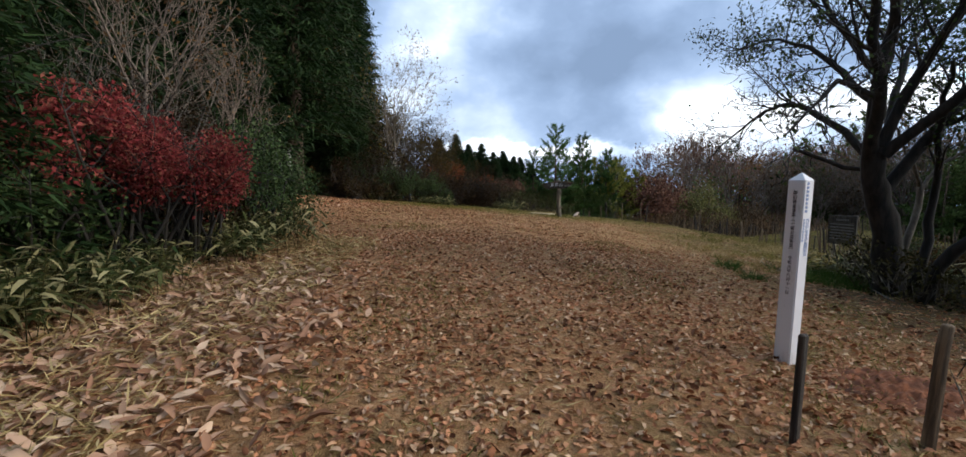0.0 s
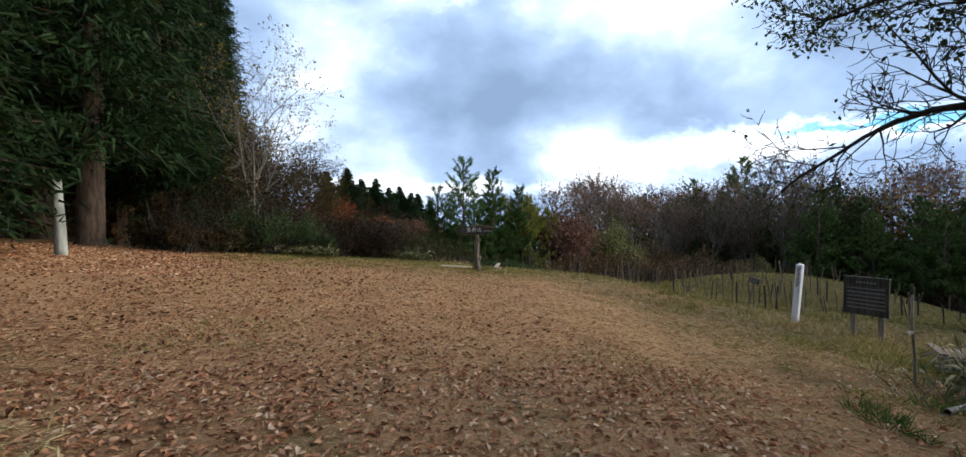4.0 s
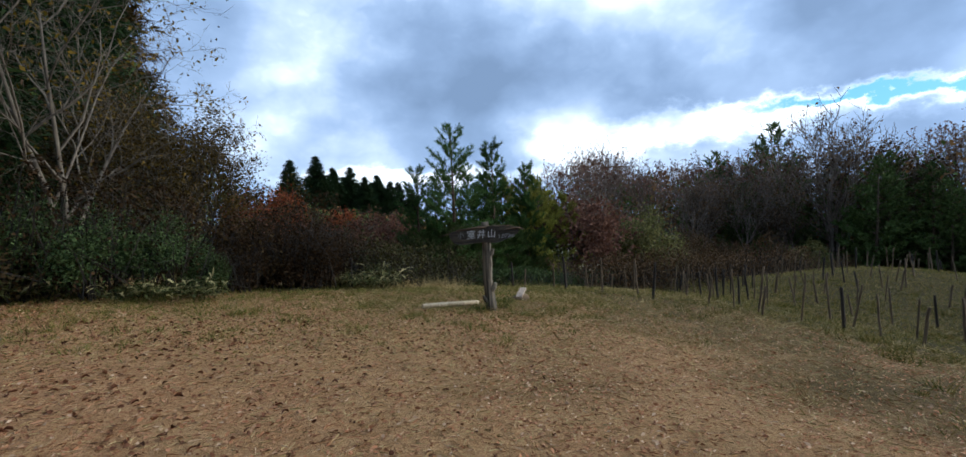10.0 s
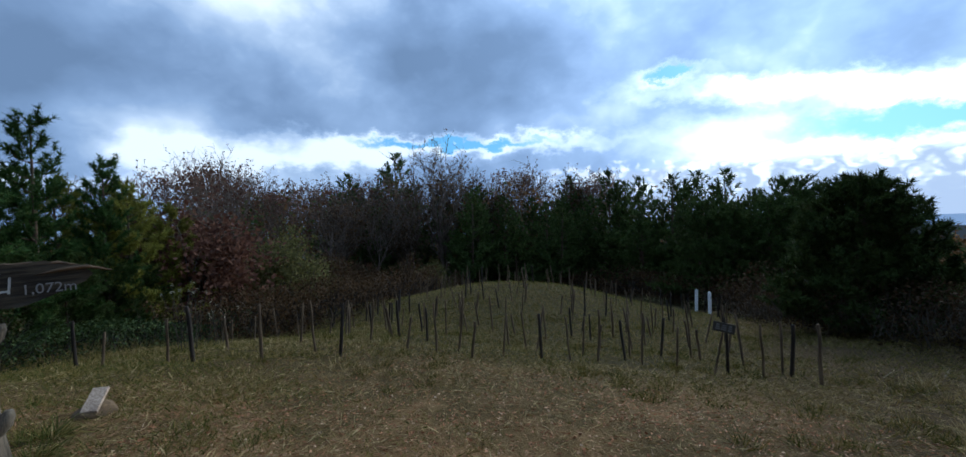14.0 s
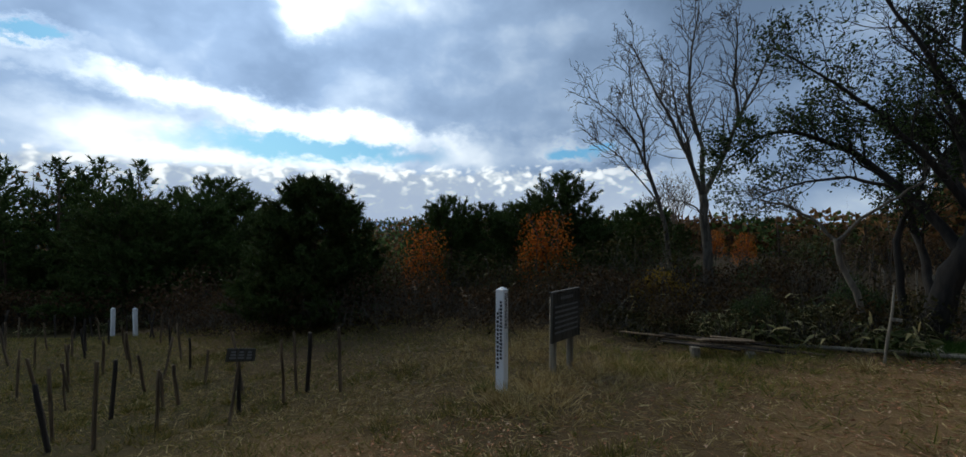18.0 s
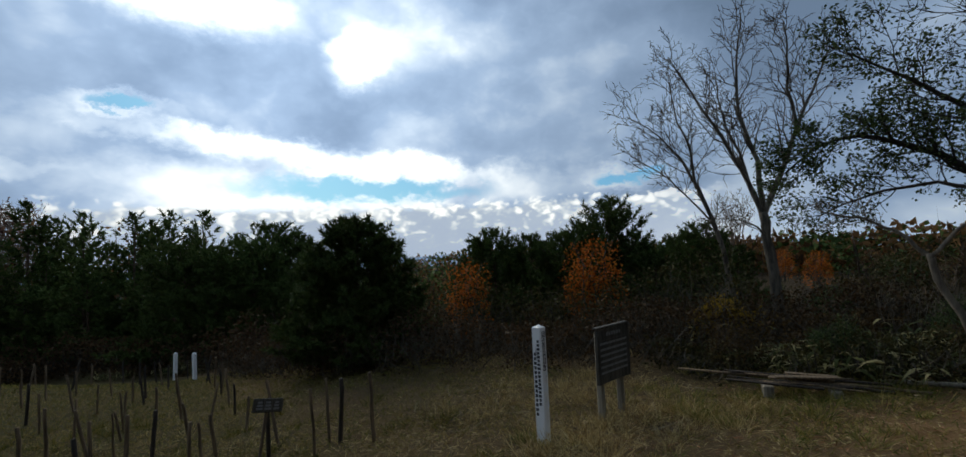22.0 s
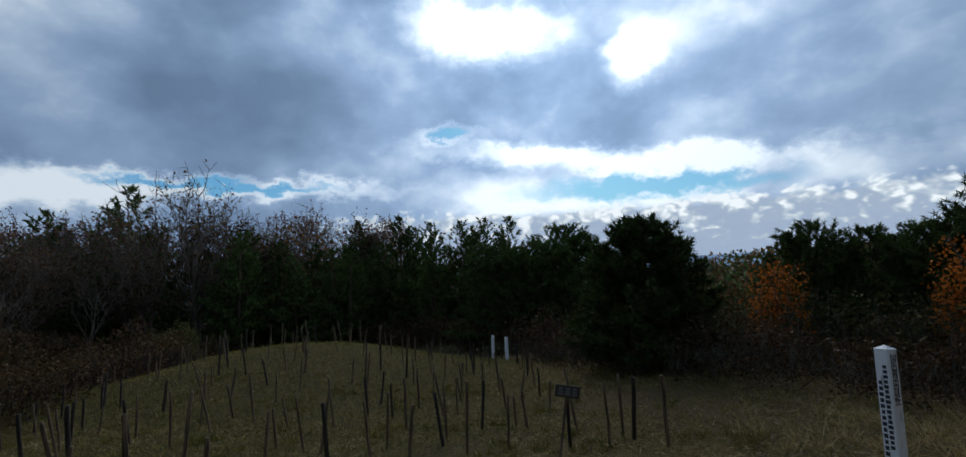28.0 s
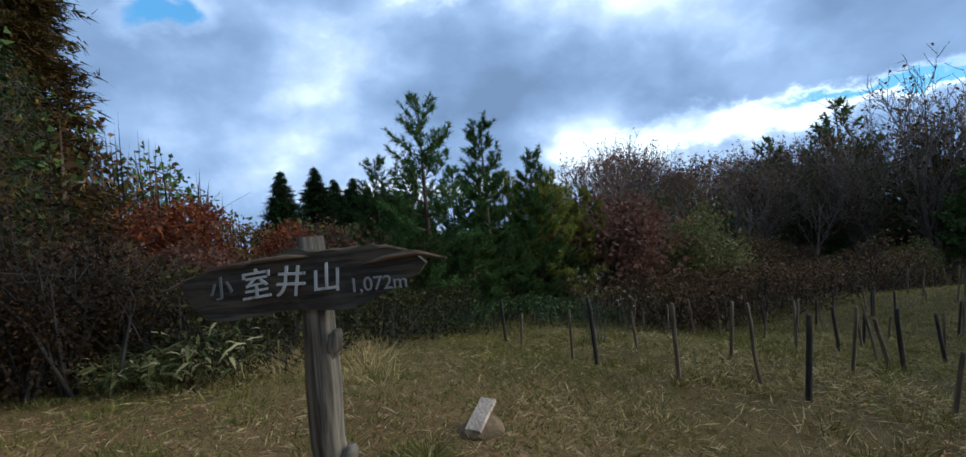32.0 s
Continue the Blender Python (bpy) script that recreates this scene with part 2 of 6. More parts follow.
def ground_material(n):
    place = n.add("ShaderNodeTexCoord").outputs["Object"]
    xyz = n.add("ShaderNodeSeparateXYZ", i0=place)
    px, py, _ = xyz.outputs
    wide = n.noise(place, 0.35, 4.0, 0.6)
    mid = n.noise(place, 2.3, 5.0, 0.65)
    grain = n.noise(place, 28.0, 6.0, 0.7)
    straws = n.noise(n.vec("MULTIPLY", place, (1.0, 3.0, 1.0)), 60.0, 3.0, 0.6, 1.2)
    litter = n.ramp(n.math("ADD", n.math("MULTIPLY", grain, 0.7), n.math("MULTIPLY", mid, 0.3)), [(0.32, (0.17, 0.082, 0.036)), (0.47, (0.37, 0.200, 0.092)), (0.58, (0.49, 0.29, 0.145)), (0.72, (0.58, 0.41, 0.23))])
    hay = n.ramp(straws, [(0.3, (0.19, 0.115, 0.047)), (0.5, (0.42, 0.270, 0.118)), (0.72, (0.60, 0.44, 0.23))])
    grass = n.ramp(grain, [(0.3, (0.026, 0.025, 0.008)), (0.55, (0.075, 0.066, 0.022)), (0.75, (0.17, 0.135, 0.055))])
    blotch = n.noise(place, 0.9, 5.0, 0.7, 0.5)
    litter = n.mix(n.math("MULTIPLY", n.step(blotch, 0.50, 0.68), 0.55), litter, n.mix(grain, (0.15, 0.062, 0.028), (0.36, 0.17, 0.080)))
    hay = n.mix(n.math("MULTIPLY", n.step(n.noise(place, 6.0, 4.0, 0.7), 0.48, 0.64), 0.45), hay, n.mix(grain, (0.07, 0.040, 0.018), (0.20, 0.125, 0.055)))
    # worn turf towards the open side and the crest, leaf fall towards the wood
    side = n.math("ADD", n.math("MULTIPLY", px, 0.10), n.math("MULTIPLY", py, 0.045))
    turf = n.step(n.math("ADD", n.math("ADD", side, n.math("MULTIPLY", n.math("SUBTRACT", mid, 0.5), 1.2)), n.math("MULTIPLY", n.math("SUBTRACT", wide, 0.5), 2.2)), 0.20, 1.10)
    green = n.step(n.math("ADD", n.math("ADD", n.math("SUBTRACT", n.math("MULTIPLY", px, 0.112), 0.16), n.math("MULTIPLY", n.math("MAXIMUM", n.math("SUBTRACT", py, 12.0), 0.0), 0.07)), n.math("MULTIPLY", n.math("SUBTRACT", wide, 0.5), 2.4)), 0.42, 1.10)
    speck = n.noise(place, 95.0, 3.0, 0.6)
    worn = n.mix(0.45, hay, litter)
    col = n.mix(turf, litter, worn)
    col = n.mix(n.math("MULTIPLY", green, 0.8), col, n.mix(n.math("MULTIPLY", n.step(mid, 0.46, 0.66), 0.55), grass, n.mix(0.45, hay, (0.060, 0.038, 0.016))))
    sward = n.ramp(grain, [(0.3, (0.016, 0.016, 0.006)), (0.55, (0.048, 0.044, 0.016)), (0.75, (0.12, 0.098, 0.042))])
    field = n.step(n.math("ADD", n.math("ADD", px, n.math("MULTIPLY", n.math("SUBTRACT", py, 17.0), 0.6)), n.math("MULTIPLY", n.math("SUBTRACT", mid, 0.5), 6.0)), 7.5, 11.5)
    edge = n.math("SUBTRACT", n.math("SUBTRACT", py, n.math("MULTIPLY", px, 0.17)), 12.5)
    inside = n.step(n.math("ADD", edge, n.math("MULTIPLY", n.math("SUBTRACT", mid, 0.5), 2.4)), -0.7, 0.7)
    track = n.math("MULTIPLY", n.step(n.math("ADD", px, n.math("MULTIPLY", n.math("SUBTRACT", wide, 0.5), 4.0)), 9.5, 12.5), n.math("SUBTRACT", 1.0, inside))
    col = n.mix(n.math("MULTIPLY", n.math("MULTIPLY", field, inside), 0.75), col, sward)
    col = n.mix(n.math("MULTIPLY", track, 0.7), col, n.mix(mid, (0.12, 0.070, 0.034), (0.27, 0.175, 0.090)))
    # darker brown east of the path, and again south-east behind the old tree
    darker = n.math("MULTIPLY", n.step(n.math("ADD", n.math("ADD", px, n.math("MULTIPLY", n.math("MAXIMUM", n.math("SUBTRACT", 12.5, py), 0.0), 0.12)), n.math("MULTIPLY", n.math("SUBTRACT", wide, 0.5), 5.0)), 4.3, 6.7), n.math("SUBTRACT", 1.0, n.step(py, 13.0, 17.0)))
    col = n.mix(n.math("MULTIPLY", darker, 0.85), col, n.mix(mid, (0.045, 0.034, 0.016), (0.15, 0.102, 0.052)))
    dark_rear = n.math("MULTIPLY", n.step(n.math("ADD", n.math("ADD", px, n.math("MULTIPLY", n.math("SUBTRACT", n.noise(place, 0.8, 4.0, 0.6), 0.5), 4.5)), n.math("MULTIPLY", n.math("SUBTRACT", mid, 0.5), 2.0)), 3.0, 5.0), n.math("SUBTRACT", 1.0, n.step(py, 6.0, 8.5)))
    col = n.mix(n.math("MULTIPLY", dark_rear, 0.85), col, n.mix(mid, (0.034, 0.025, 0.013), (0.115, 0.080, 0.042)))
    # short olive turf in patches on the path and along the brush on the crest
    crest = n.math("MULTIPLY", n.step(n.math("ADD", py, n.math("MULTIPLY", n.math("SUBTRACT", mid, 0.5), 3.0)), 19.0, 22.0), n.math("SUBTRACT", 1.0, n.step(px, 6.0, 9.0)))
    moss = n.math("MULTIPLY", n.step(n.noise(place, 1.3, 5.0, 0.7, 0.6), 0.54, 0.66), n.math("SUBTRACT", 1.0, n.step(py, 9.0, 14.0)))
    col = n.mix(n.math("MULTIPLY", n.math("MAXIMUM", crest, moss), 0.6), col, n.mix(grain, (0.064, 0.046, 0.016), (0.215, 0.152, 0.058)))
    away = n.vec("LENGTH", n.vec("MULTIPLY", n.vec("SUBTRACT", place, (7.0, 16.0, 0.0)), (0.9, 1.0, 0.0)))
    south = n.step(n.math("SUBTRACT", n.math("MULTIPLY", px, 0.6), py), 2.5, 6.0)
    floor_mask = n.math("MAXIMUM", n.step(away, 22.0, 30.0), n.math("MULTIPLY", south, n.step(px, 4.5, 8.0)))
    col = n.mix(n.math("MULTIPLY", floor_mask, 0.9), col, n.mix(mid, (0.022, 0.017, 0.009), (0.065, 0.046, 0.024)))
    col = n.mix(n.step(speck, 0.30, 0.50), n.mix(1.0, col, (0.66, 0.60, 0.55), "MULTIPLY"), col)
    col = n.mix(n.math("MULTIPLY", n.step(speck, 0.58, 0.74), 0.6), col, n.mix(1.0, col, (1.8, 1.8, 1.8), "MULTIPLY"))
    return n.add("ShaderNodeBsdfPrincipled", Base_Color=col, Roughness=0.95, Specular_IOR_Level=0.1, Normal=bump(n, n.math("ADD", n.math("ADD", grain, mid), n.math("MULTIPLY", speck, 0.5)), 1.0, 0.04)).outputs[0]


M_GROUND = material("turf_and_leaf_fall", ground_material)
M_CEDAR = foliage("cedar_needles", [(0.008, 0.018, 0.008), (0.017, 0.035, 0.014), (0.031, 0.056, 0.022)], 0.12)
M_CEDAR_RUST = foliage("cedar_rusty", [(0.022, 0.020, 0.008), (0.060, 0.040, 0.014), (0.10, 0.055, 0.016)], 0.15)
M_PINE = foliage("pine_needles", [(0.030, 0.068, 0.026), (0.062, 0.125, 0.044), (0.11, 0.18, 0.066)], 0.25)
M_PINE_DARK = foliage("dark_pine_needles", [(0.032, 0.055, 0.021), (0.062, 0.098, 0.035), (0.105, 0.150, 0.055)], 0.15)
M_PINE_YELLOW = foliage("yellow_green_needles", [(0.10, 0.115, 0.026), (0.19, 0.20, 0.048), (0.28, 0.27, 0.075)], 0.25)
M_RED = foliage("crimson_leaves", [(0.090, 0.018, 0.022), (0.22, 0.036, 0.048), (0.34, 0.070, 0.082), (0.28, 0.12, 0.10)], 0.35)
M_RUSSET = foliage("russet_leaves", [(0.072, 0.036, 0.034), (0.146, 0.072, 0.062), (0.240, 0.130, 0.106)], 0.3)
M_SCARLET = foliage("scarlet_leaves", [(0.095, 0.028, 0.017), (0.20, 0.054, 0.029), (0.28, 0.10, 0.05)], 0.35)
M_BROWN = foliage("brown_leaves", [(0.055, 0.031, 0.018), (0.127, 0.070, 0.037), (0.237, 0.138, 0.068)], 0.3)
# dull brown; the deep shade inside wood and brush is put into the colour
M_OAK_SHADED = foliage("dull_oak_leaves", [(0.030, 0.021, 0.013), (0.068, 0.044, 0.028), (0.122, 0.074, 0.045)], 0.2)
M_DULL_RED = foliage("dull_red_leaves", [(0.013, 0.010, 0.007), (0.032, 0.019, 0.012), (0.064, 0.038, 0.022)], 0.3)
M_DRY_LEAF = foliage("large_dry_leaves", [(0.28, 0.145, 0.110), (0.52, 0.31, 0.25), (0.78, 0.58, 0.51)], 0.12, 0.6)
M_OLD_LEAF = foliage("old_tree_leaves", [(0.018, 0.034, 0.015), (0.045, 0.072, 0.030), (0.09, 0.125, 0.056)], 0.2, 0.5)
M_BRONZE = foliage("bronze_leaves", [(0.028, 0.020, 0.008), (0.062, 0.044, 0.016), (0.115, 0.078, 0.026)], 0.3)
M_SCRUB = foliage("dull_scrub_leaves", [(0.030, 0.021, 0.012), (0.062, 0.042, 0.023), (0.115, 0.078, 0.040)], 0.3)
M_ORANGE = foliage("orange_leaves", [(0.20, 0.055, 0.014), (0.38, 0.115, 0.022), (0.50, 0.20, 0.042)], 0.35)
M_GOLD = foliage("golden_leaves", [(0.10, 0.07, 0.012), (0.20, 0.14, 0.025), (0.30, 0.2, 0.04)], 0.4)
M_OLIVE = foliage("olive_leaves", [(0.058, 0.066, 0.028), (0.112, 0.116, 0.050), (0.195, 0.178, 0.085)], 0.3)
M_EVERGREEN = foliage("evergreen_leaves", [(0.024, 0.048, 0.023), (0.058, 0.094, 0.041), (0.105, 0.152, 0.072)], 0.15, 0.65)
M_SASA = foliage("bamboo_grass_leaves", [(0.024, 0.036, 0.014), (0.062, 0.078, 0.032), (0.13, 0.130, 0.062), (0.40, 0.36, 0.23)], 0.3, 0.45)
M_LITTER = foliage("fallen_leaves", [(0.22, 0.092, 0.060), (0.38, 0.168, 0.105), (0.52, 0.260, 0.175), (0.50, 0.300, 0.215), (0.70, 0.52, 0.43)], 0.1, 0.7)
M_LITTER_DARK = foliage("old_fallen_leaves", [(0.080, 0.034, 0.024), (0.16, 0.068, 0.044), (0.27, 0.130, 0.088)], 0.1, 0.7)
M_STRAW = foliage("dry_straw", [(0.16, 0.11, 0.055), (0.32, 0.24, 0.13), (0.52, 0.43, 0.27)], 0.15, 0.7)
M_PALE_TWIG = foliage("pale_dry_twigs", [(0.10, 0.08, 0.06), (0.22, 0.18, 0.14), (0.36, 0.31, 0.25)], 0.0, 0.8)
M_FIELD = foliage("field_grass", [(0.048, 0.072, 0.016), (0.105, 0.118, 0.028), (0.19, 0.165, 0.050), (0.34, 0.265, 0.105)], 0.2, 0.6)
M_SEED = foliage("white_seed_tufts", [(0.55, 0.54, 0.50), (0.70, 0.69, 0.65), (0.80, 0.79, 0.76)], 0.3, 0.8)
M_BRUSH = foliage("dull_brush_leaves", [(0.018, 0.020, 0.010), (0.046, 0.045, 0.021), (0.092, 0.082, 0.038)], 0.2, 0.7)
M_LUSH = foliage("lush_grass", [(0.030, 0.075, 0.018), (0.060, 0.125, 0.030), (0.11, 0.18, 0.050)], 0.3, 0.5)
M_GRASS = foliage("green_grass", [(0.050, 0.078, 0.018), (0.110, 0.130, 0.036), (0.20, 0.185, 0.062), (0.34, 0.27, 0.12)], 0.25, 0.6)
M_BARK = bark("cedar_bark", (0.035, 0.022, 0.015), (0.12, 0.080, 0.055))
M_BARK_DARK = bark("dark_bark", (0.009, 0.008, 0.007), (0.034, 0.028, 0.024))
M_BARK_ASH = bark("ash_bark", (0.036, 0.031, 0.027), (0.145, 0.128, 0.11), lichen=(0.21, 0.195, 0.165))
M_BARK_GREY = bark("grey_bark", (0.032, 0.028, 0.024), (0.115, 0.102, 0.088))
M_BARK_PALE = bark("pale_bark", (0.075, 0.062, 0.053), (0.20, 0.175, 0.15), lichen=(0.07, 0.06, 0.05))
M_BARK_FAR = bark("far_oak_bark", (0.074, 0.058, 0.051), (0.223, 0.178, 0.155))
M_PALE_WOOD = bark("weathered_grey_wood", (0.13, 0.115, 0.10), (0.36, 0.33, 0.29), 26.0, 0.85, 0.05)
M_DARK_WOOD = bark("dark_weathered_board", (0.020, 0.018, 0.016), (0.085, 0.078, 0.070), 22.0, 0.85, 0.05)
M_BOARD = bark("old_sign_plank", (0.016, 0.014, 0.011), (0.095, 0.078, 0.058), 30.0, 0.85, 0.07, (0.030, 0.034, 0.026), True)
M_BOARD_EDGE = bark("split_plank_edge", (0.035, 0.024, 0.016), (0.20, 0.14, 0.095), 34.0, 0.9, 0.06, None, True)
M_SIGN_POST = bark("cracked_grey_post", (0.030, 0.025, 0.020), (0.22, 0.19, 0.155), 24.0, 0.9, 0.05)
M_GREY_POST = bark("plain_grey_post", (0.15, 0.16, 0.155), (0.34, 0.355, 0.345), 12.0, 0.85, 0.15)
M_STAKE = bark("weathered_stake", (0.065, 0.045, 0.030), (0.22, 0.158, 0.105), 30.0, 0.9, 0.08)
M_STAKE_DARK = bark("charred_stake", (0.014, 0.011, 0.010), (0.06, 0.045, 0.036), 30.0, 0.9, 0.08)
M_SAWN = bark("sawn_timber", (0.30, 0.24, 0.17), (0.56, 0.48, 0.37), 34.0, 0.8, 0.06)
M_PLANK = bark("pinkish_sawn_plank", (0.34, 0.25, 0.20), (0.66, 0.54, 0.46), 40.0, 0.8, 0.06)
M_WHITE = painted("white_paint", (0.80, 0.80, 0.81), (0.45, 0.43, 0.40), 0.4)
M_WHITE_OLD = painted("old_white_paint", (0.84, 0.84, 0.83), (0.28, 0.26, 0.23), 0.75)
M_INK = plain("black_lettering", (0.03, 0.03, 0.035))
M_BLUE_INK = plain("blue_lettering", (0.22, 0.30, 0.50))
M_CHALK = painted("white_lettering", (0.52, 0.53, 0.50), (0.09, 0.085, 0.075), 0.9)
M_GREY_INK = plain("grey_lettering", (0.30, 0.30, 0.29))
M_WORN_INK = plain("worn_lettering", (0.17, 0.17, 0.165))
M_SOIL = bark("red_soil", (0.10, 0.036, 0.018), (0.29, 0.105, 0.050), 9.0, 0.95, 1.0)
M_STONE = bark("brown_stone", (0.085, 0.056, 0.030), (0.20, 0.135, 0.075), 9.0, 0.9, 1.0)


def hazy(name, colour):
    """Far land: haze painted in as its own glow, pale as the low sky behind it."""

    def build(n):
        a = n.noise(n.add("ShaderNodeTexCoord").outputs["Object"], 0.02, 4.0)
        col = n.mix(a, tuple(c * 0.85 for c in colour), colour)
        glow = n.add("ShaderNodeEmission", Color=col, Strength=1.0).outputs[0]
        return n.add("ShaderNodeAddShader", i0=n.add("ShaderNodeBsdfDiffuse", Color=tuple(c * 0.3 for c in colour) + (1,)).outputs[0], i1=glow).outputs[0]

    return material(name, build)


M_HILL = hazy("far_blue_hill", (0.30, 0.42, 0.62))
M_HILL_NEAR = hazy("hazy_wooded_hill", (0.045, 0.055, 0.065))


# ---- mesh helpers ----
class Geo:
    """Gathers points and faces of one mesh."""

    def __init__(self):
        self.points, self.faces, self.count = [], [], 0

    def block(self, points, faces):
        points, faces = np.asarray(points, float).reshape(-1, 3), np.asarray(faces, int)
        self.points.append(points)
        self.faces.append(faces + self.count)
        self.count += len(points)

    def mesh(self, name, mat, smooth=False):
        data = bpy.data.meshes.new(name)
        points = np.concatenate(self.points)
        sizes = np.concatenate([np.full(len(f), f.shape[1]) for f in self.faces])
        corners = np.concatenate([f.ravel() for f in self.faces])
        data.vertices.add(len(points))
        data.vertices.foreach_set("co", points.astype(np.float32).ravel())
        data.loops.add(len(corners))
        data.loops.foreach_set("vertex_index", corners.astype(np.int32))
        data.polygons.add(len(sizes))
        data.polygons.foreach_set("loop_start", np.r_[0, np.cumsum(sizes)[:-1]].astype(np.int32))
        if smooth:
            data.polygons.foreach_set("use_smooth", np.ones(len(sizes), bool))
        data.update(calc_edges=True)
        data.validate()
        data.materials.append(mat)
        return data


def part(name, data, mat=None, parent=None, label=""):
    """One mesh object, from a Geo, a bmesh or a ready mesh, under its thing."""
    if isinstance(data, Geo):
        data = data.mesh(name, mat)
    elif isinstance(data, bmesh.types.BMesh):
        mesh = bpy.data.meshes.new(name)
        data.to_mesh(mesh)
        data.free()
        mesh.materials.append(mat)
        data = mesh
    ob = new(name, data)
    if parent is not None:
        ob.parent = parent
    return tagged(ob, label)


def thing(name, where, label, category, group="", kind=""):
    ob = new(name)
    ob.empty_display_size = 0.1
    ob.matrix_basis = where
    return tagged(ob, label, category, group, kind)


def sized(m, s):
    return m @ Matrix.Diagonal((s, s, s, 1)) if not isinstance(s, tuple) else m @ Matrix.Diagonal((*s, 1))


def tube(geo, points, radii, sides, cap=True):
    pts = [Vector(p) for p in points]
    rings = []
    axis = (pts[-1] - pts[0]).normalized()
    side = axis.orthogonal().normalized()
    for i, p in enumerate(pts):
        d = (pts[min(i + 1, len(pts) - 1)] - pts[max(i - 1, 0)]).normalized()
        u = (side - d * side.dot(d)).normalized()
        v = d.cross(u)
        for k in range(sides):
            a = 2 * math.pi * k / sides
            rings.append(p + (u * math.cos(a) + v * math.sin(a)) * radii[i])
    n = len(pts)
    faces = [(i * sides + k, i * sides + (k + 1) % sides, (i + 1) * sides + (k + 1) % sides, (i + 1) * sides + k) for i in range(n - 1) for k in range(sides)]
    geo.block([tuple(r) for r in rings], faces)
    if cap and sides > 3:
        geo.faces.append(np.array([[geo.count - sides + k for k in range(sides)]]))


def blades(geo, base, along, length, width, rng, fold=0.25, bend=0.0, lay=0.0):
    """Leaves as folded lozenges: base points, directions, lengths and widths."""
    base, along = np.asarray(base, float), np.asarray(along, float)
    n = len(base)
    if not n:
        return
    along = along / np.linalg.norm(along, axis=1, keepdims=True).clip(1e-6)
    other = rng.normal(size=(n, 3)) + np.array([0, 0, lay])
    across = np.cross(along, other)
    across /= np.linalg.norm(across, axis=1, keepdims=True).clip(1e-6)
    up = np.cross(across, along)
    L, W = np.broadcast_to(length, n)[:, None], np.broadcast_to(width, n)[:, None]
    mid = base + along * L * 0.45
    tip = base + along * L - np.array([0, 0, 1.0]) * L * bend
    left = mid + across * W * 0.5 + up * W * fold
    right = mid - across * W * 0.5 + up * W * fold
    pts = np.stack([base, left, tip, right], 1).reshape(-1, 3)
    geo.block(pts, np.arange(4 * n).reshape(n, 4))


def curled(geo, base, along, length, width, rng):
    """Dry leaves with a rounded outline, folded along the midrib and curled from end to end."""
    n = len(base)
    along = along / np.linalg.norm(along, axis=1, keepdims=True).clip(1e-6)
    across = np.cross(along, rng.normal(0, 0.45, (n, 3)) + (0, 0, 1.0))
    across /= np.linalg.norm(across, axis=1, keepdims=True).clip(1e-6)
    up = np.cross(across, along)
    L, W = length[:, None], width[:, None]
    cup, bow = rng.normal(0.25, 0.22, n)[:, None] * W, rng.normal(0.06, 0.10, n)[:, None] * L
    rows = [base]
    for f, w, side in ((0.5, 0.0, 0), (1.0, 0.0, 0), (0.25, 0.42, 1), (0.64, 0.46, 1), (0.25, 0.42, -1), (0.64, 0.46, -1)):
        rows.append(base + along * L * f + across * W * w * side + up * (cup * abs(side) + bow * (1 - (2 * f - 1) ** 2 if f < 1 else 0)))
    k = np.arange(n)[:, None] * 7
    faces = ((0, 1, 3), (1, 4, 3), (1, 2, 4), (0, 5, 1), (1, 5, 6), (1, 6, 2))
    geo.block(np.stack(rows, 1).reshape(-1, 3), np.concatenate([k + np.array([f]) for f in faces]))


def spikes(geo, base, along, length, width, rng):
    """Grass blades: one narrow triangle each."""
    n = len(base)
    along = along / np.linalg.norm(along, axis=1, keepdims=True).clip(1e-6)
    across = np.cross(along, rng.normal(size=(n, 3)))
    across /= np.linalg.norm(across, axis=1, keepdims=True).clip(1e-6)
    w = (across * (width * 0.5)[:, None])
    geo.block(np.stack([base - w, base + w, base + along * length[:, None]], 1).reshape(-1, 3), np.arange(3 * n).reshape(n, 3))


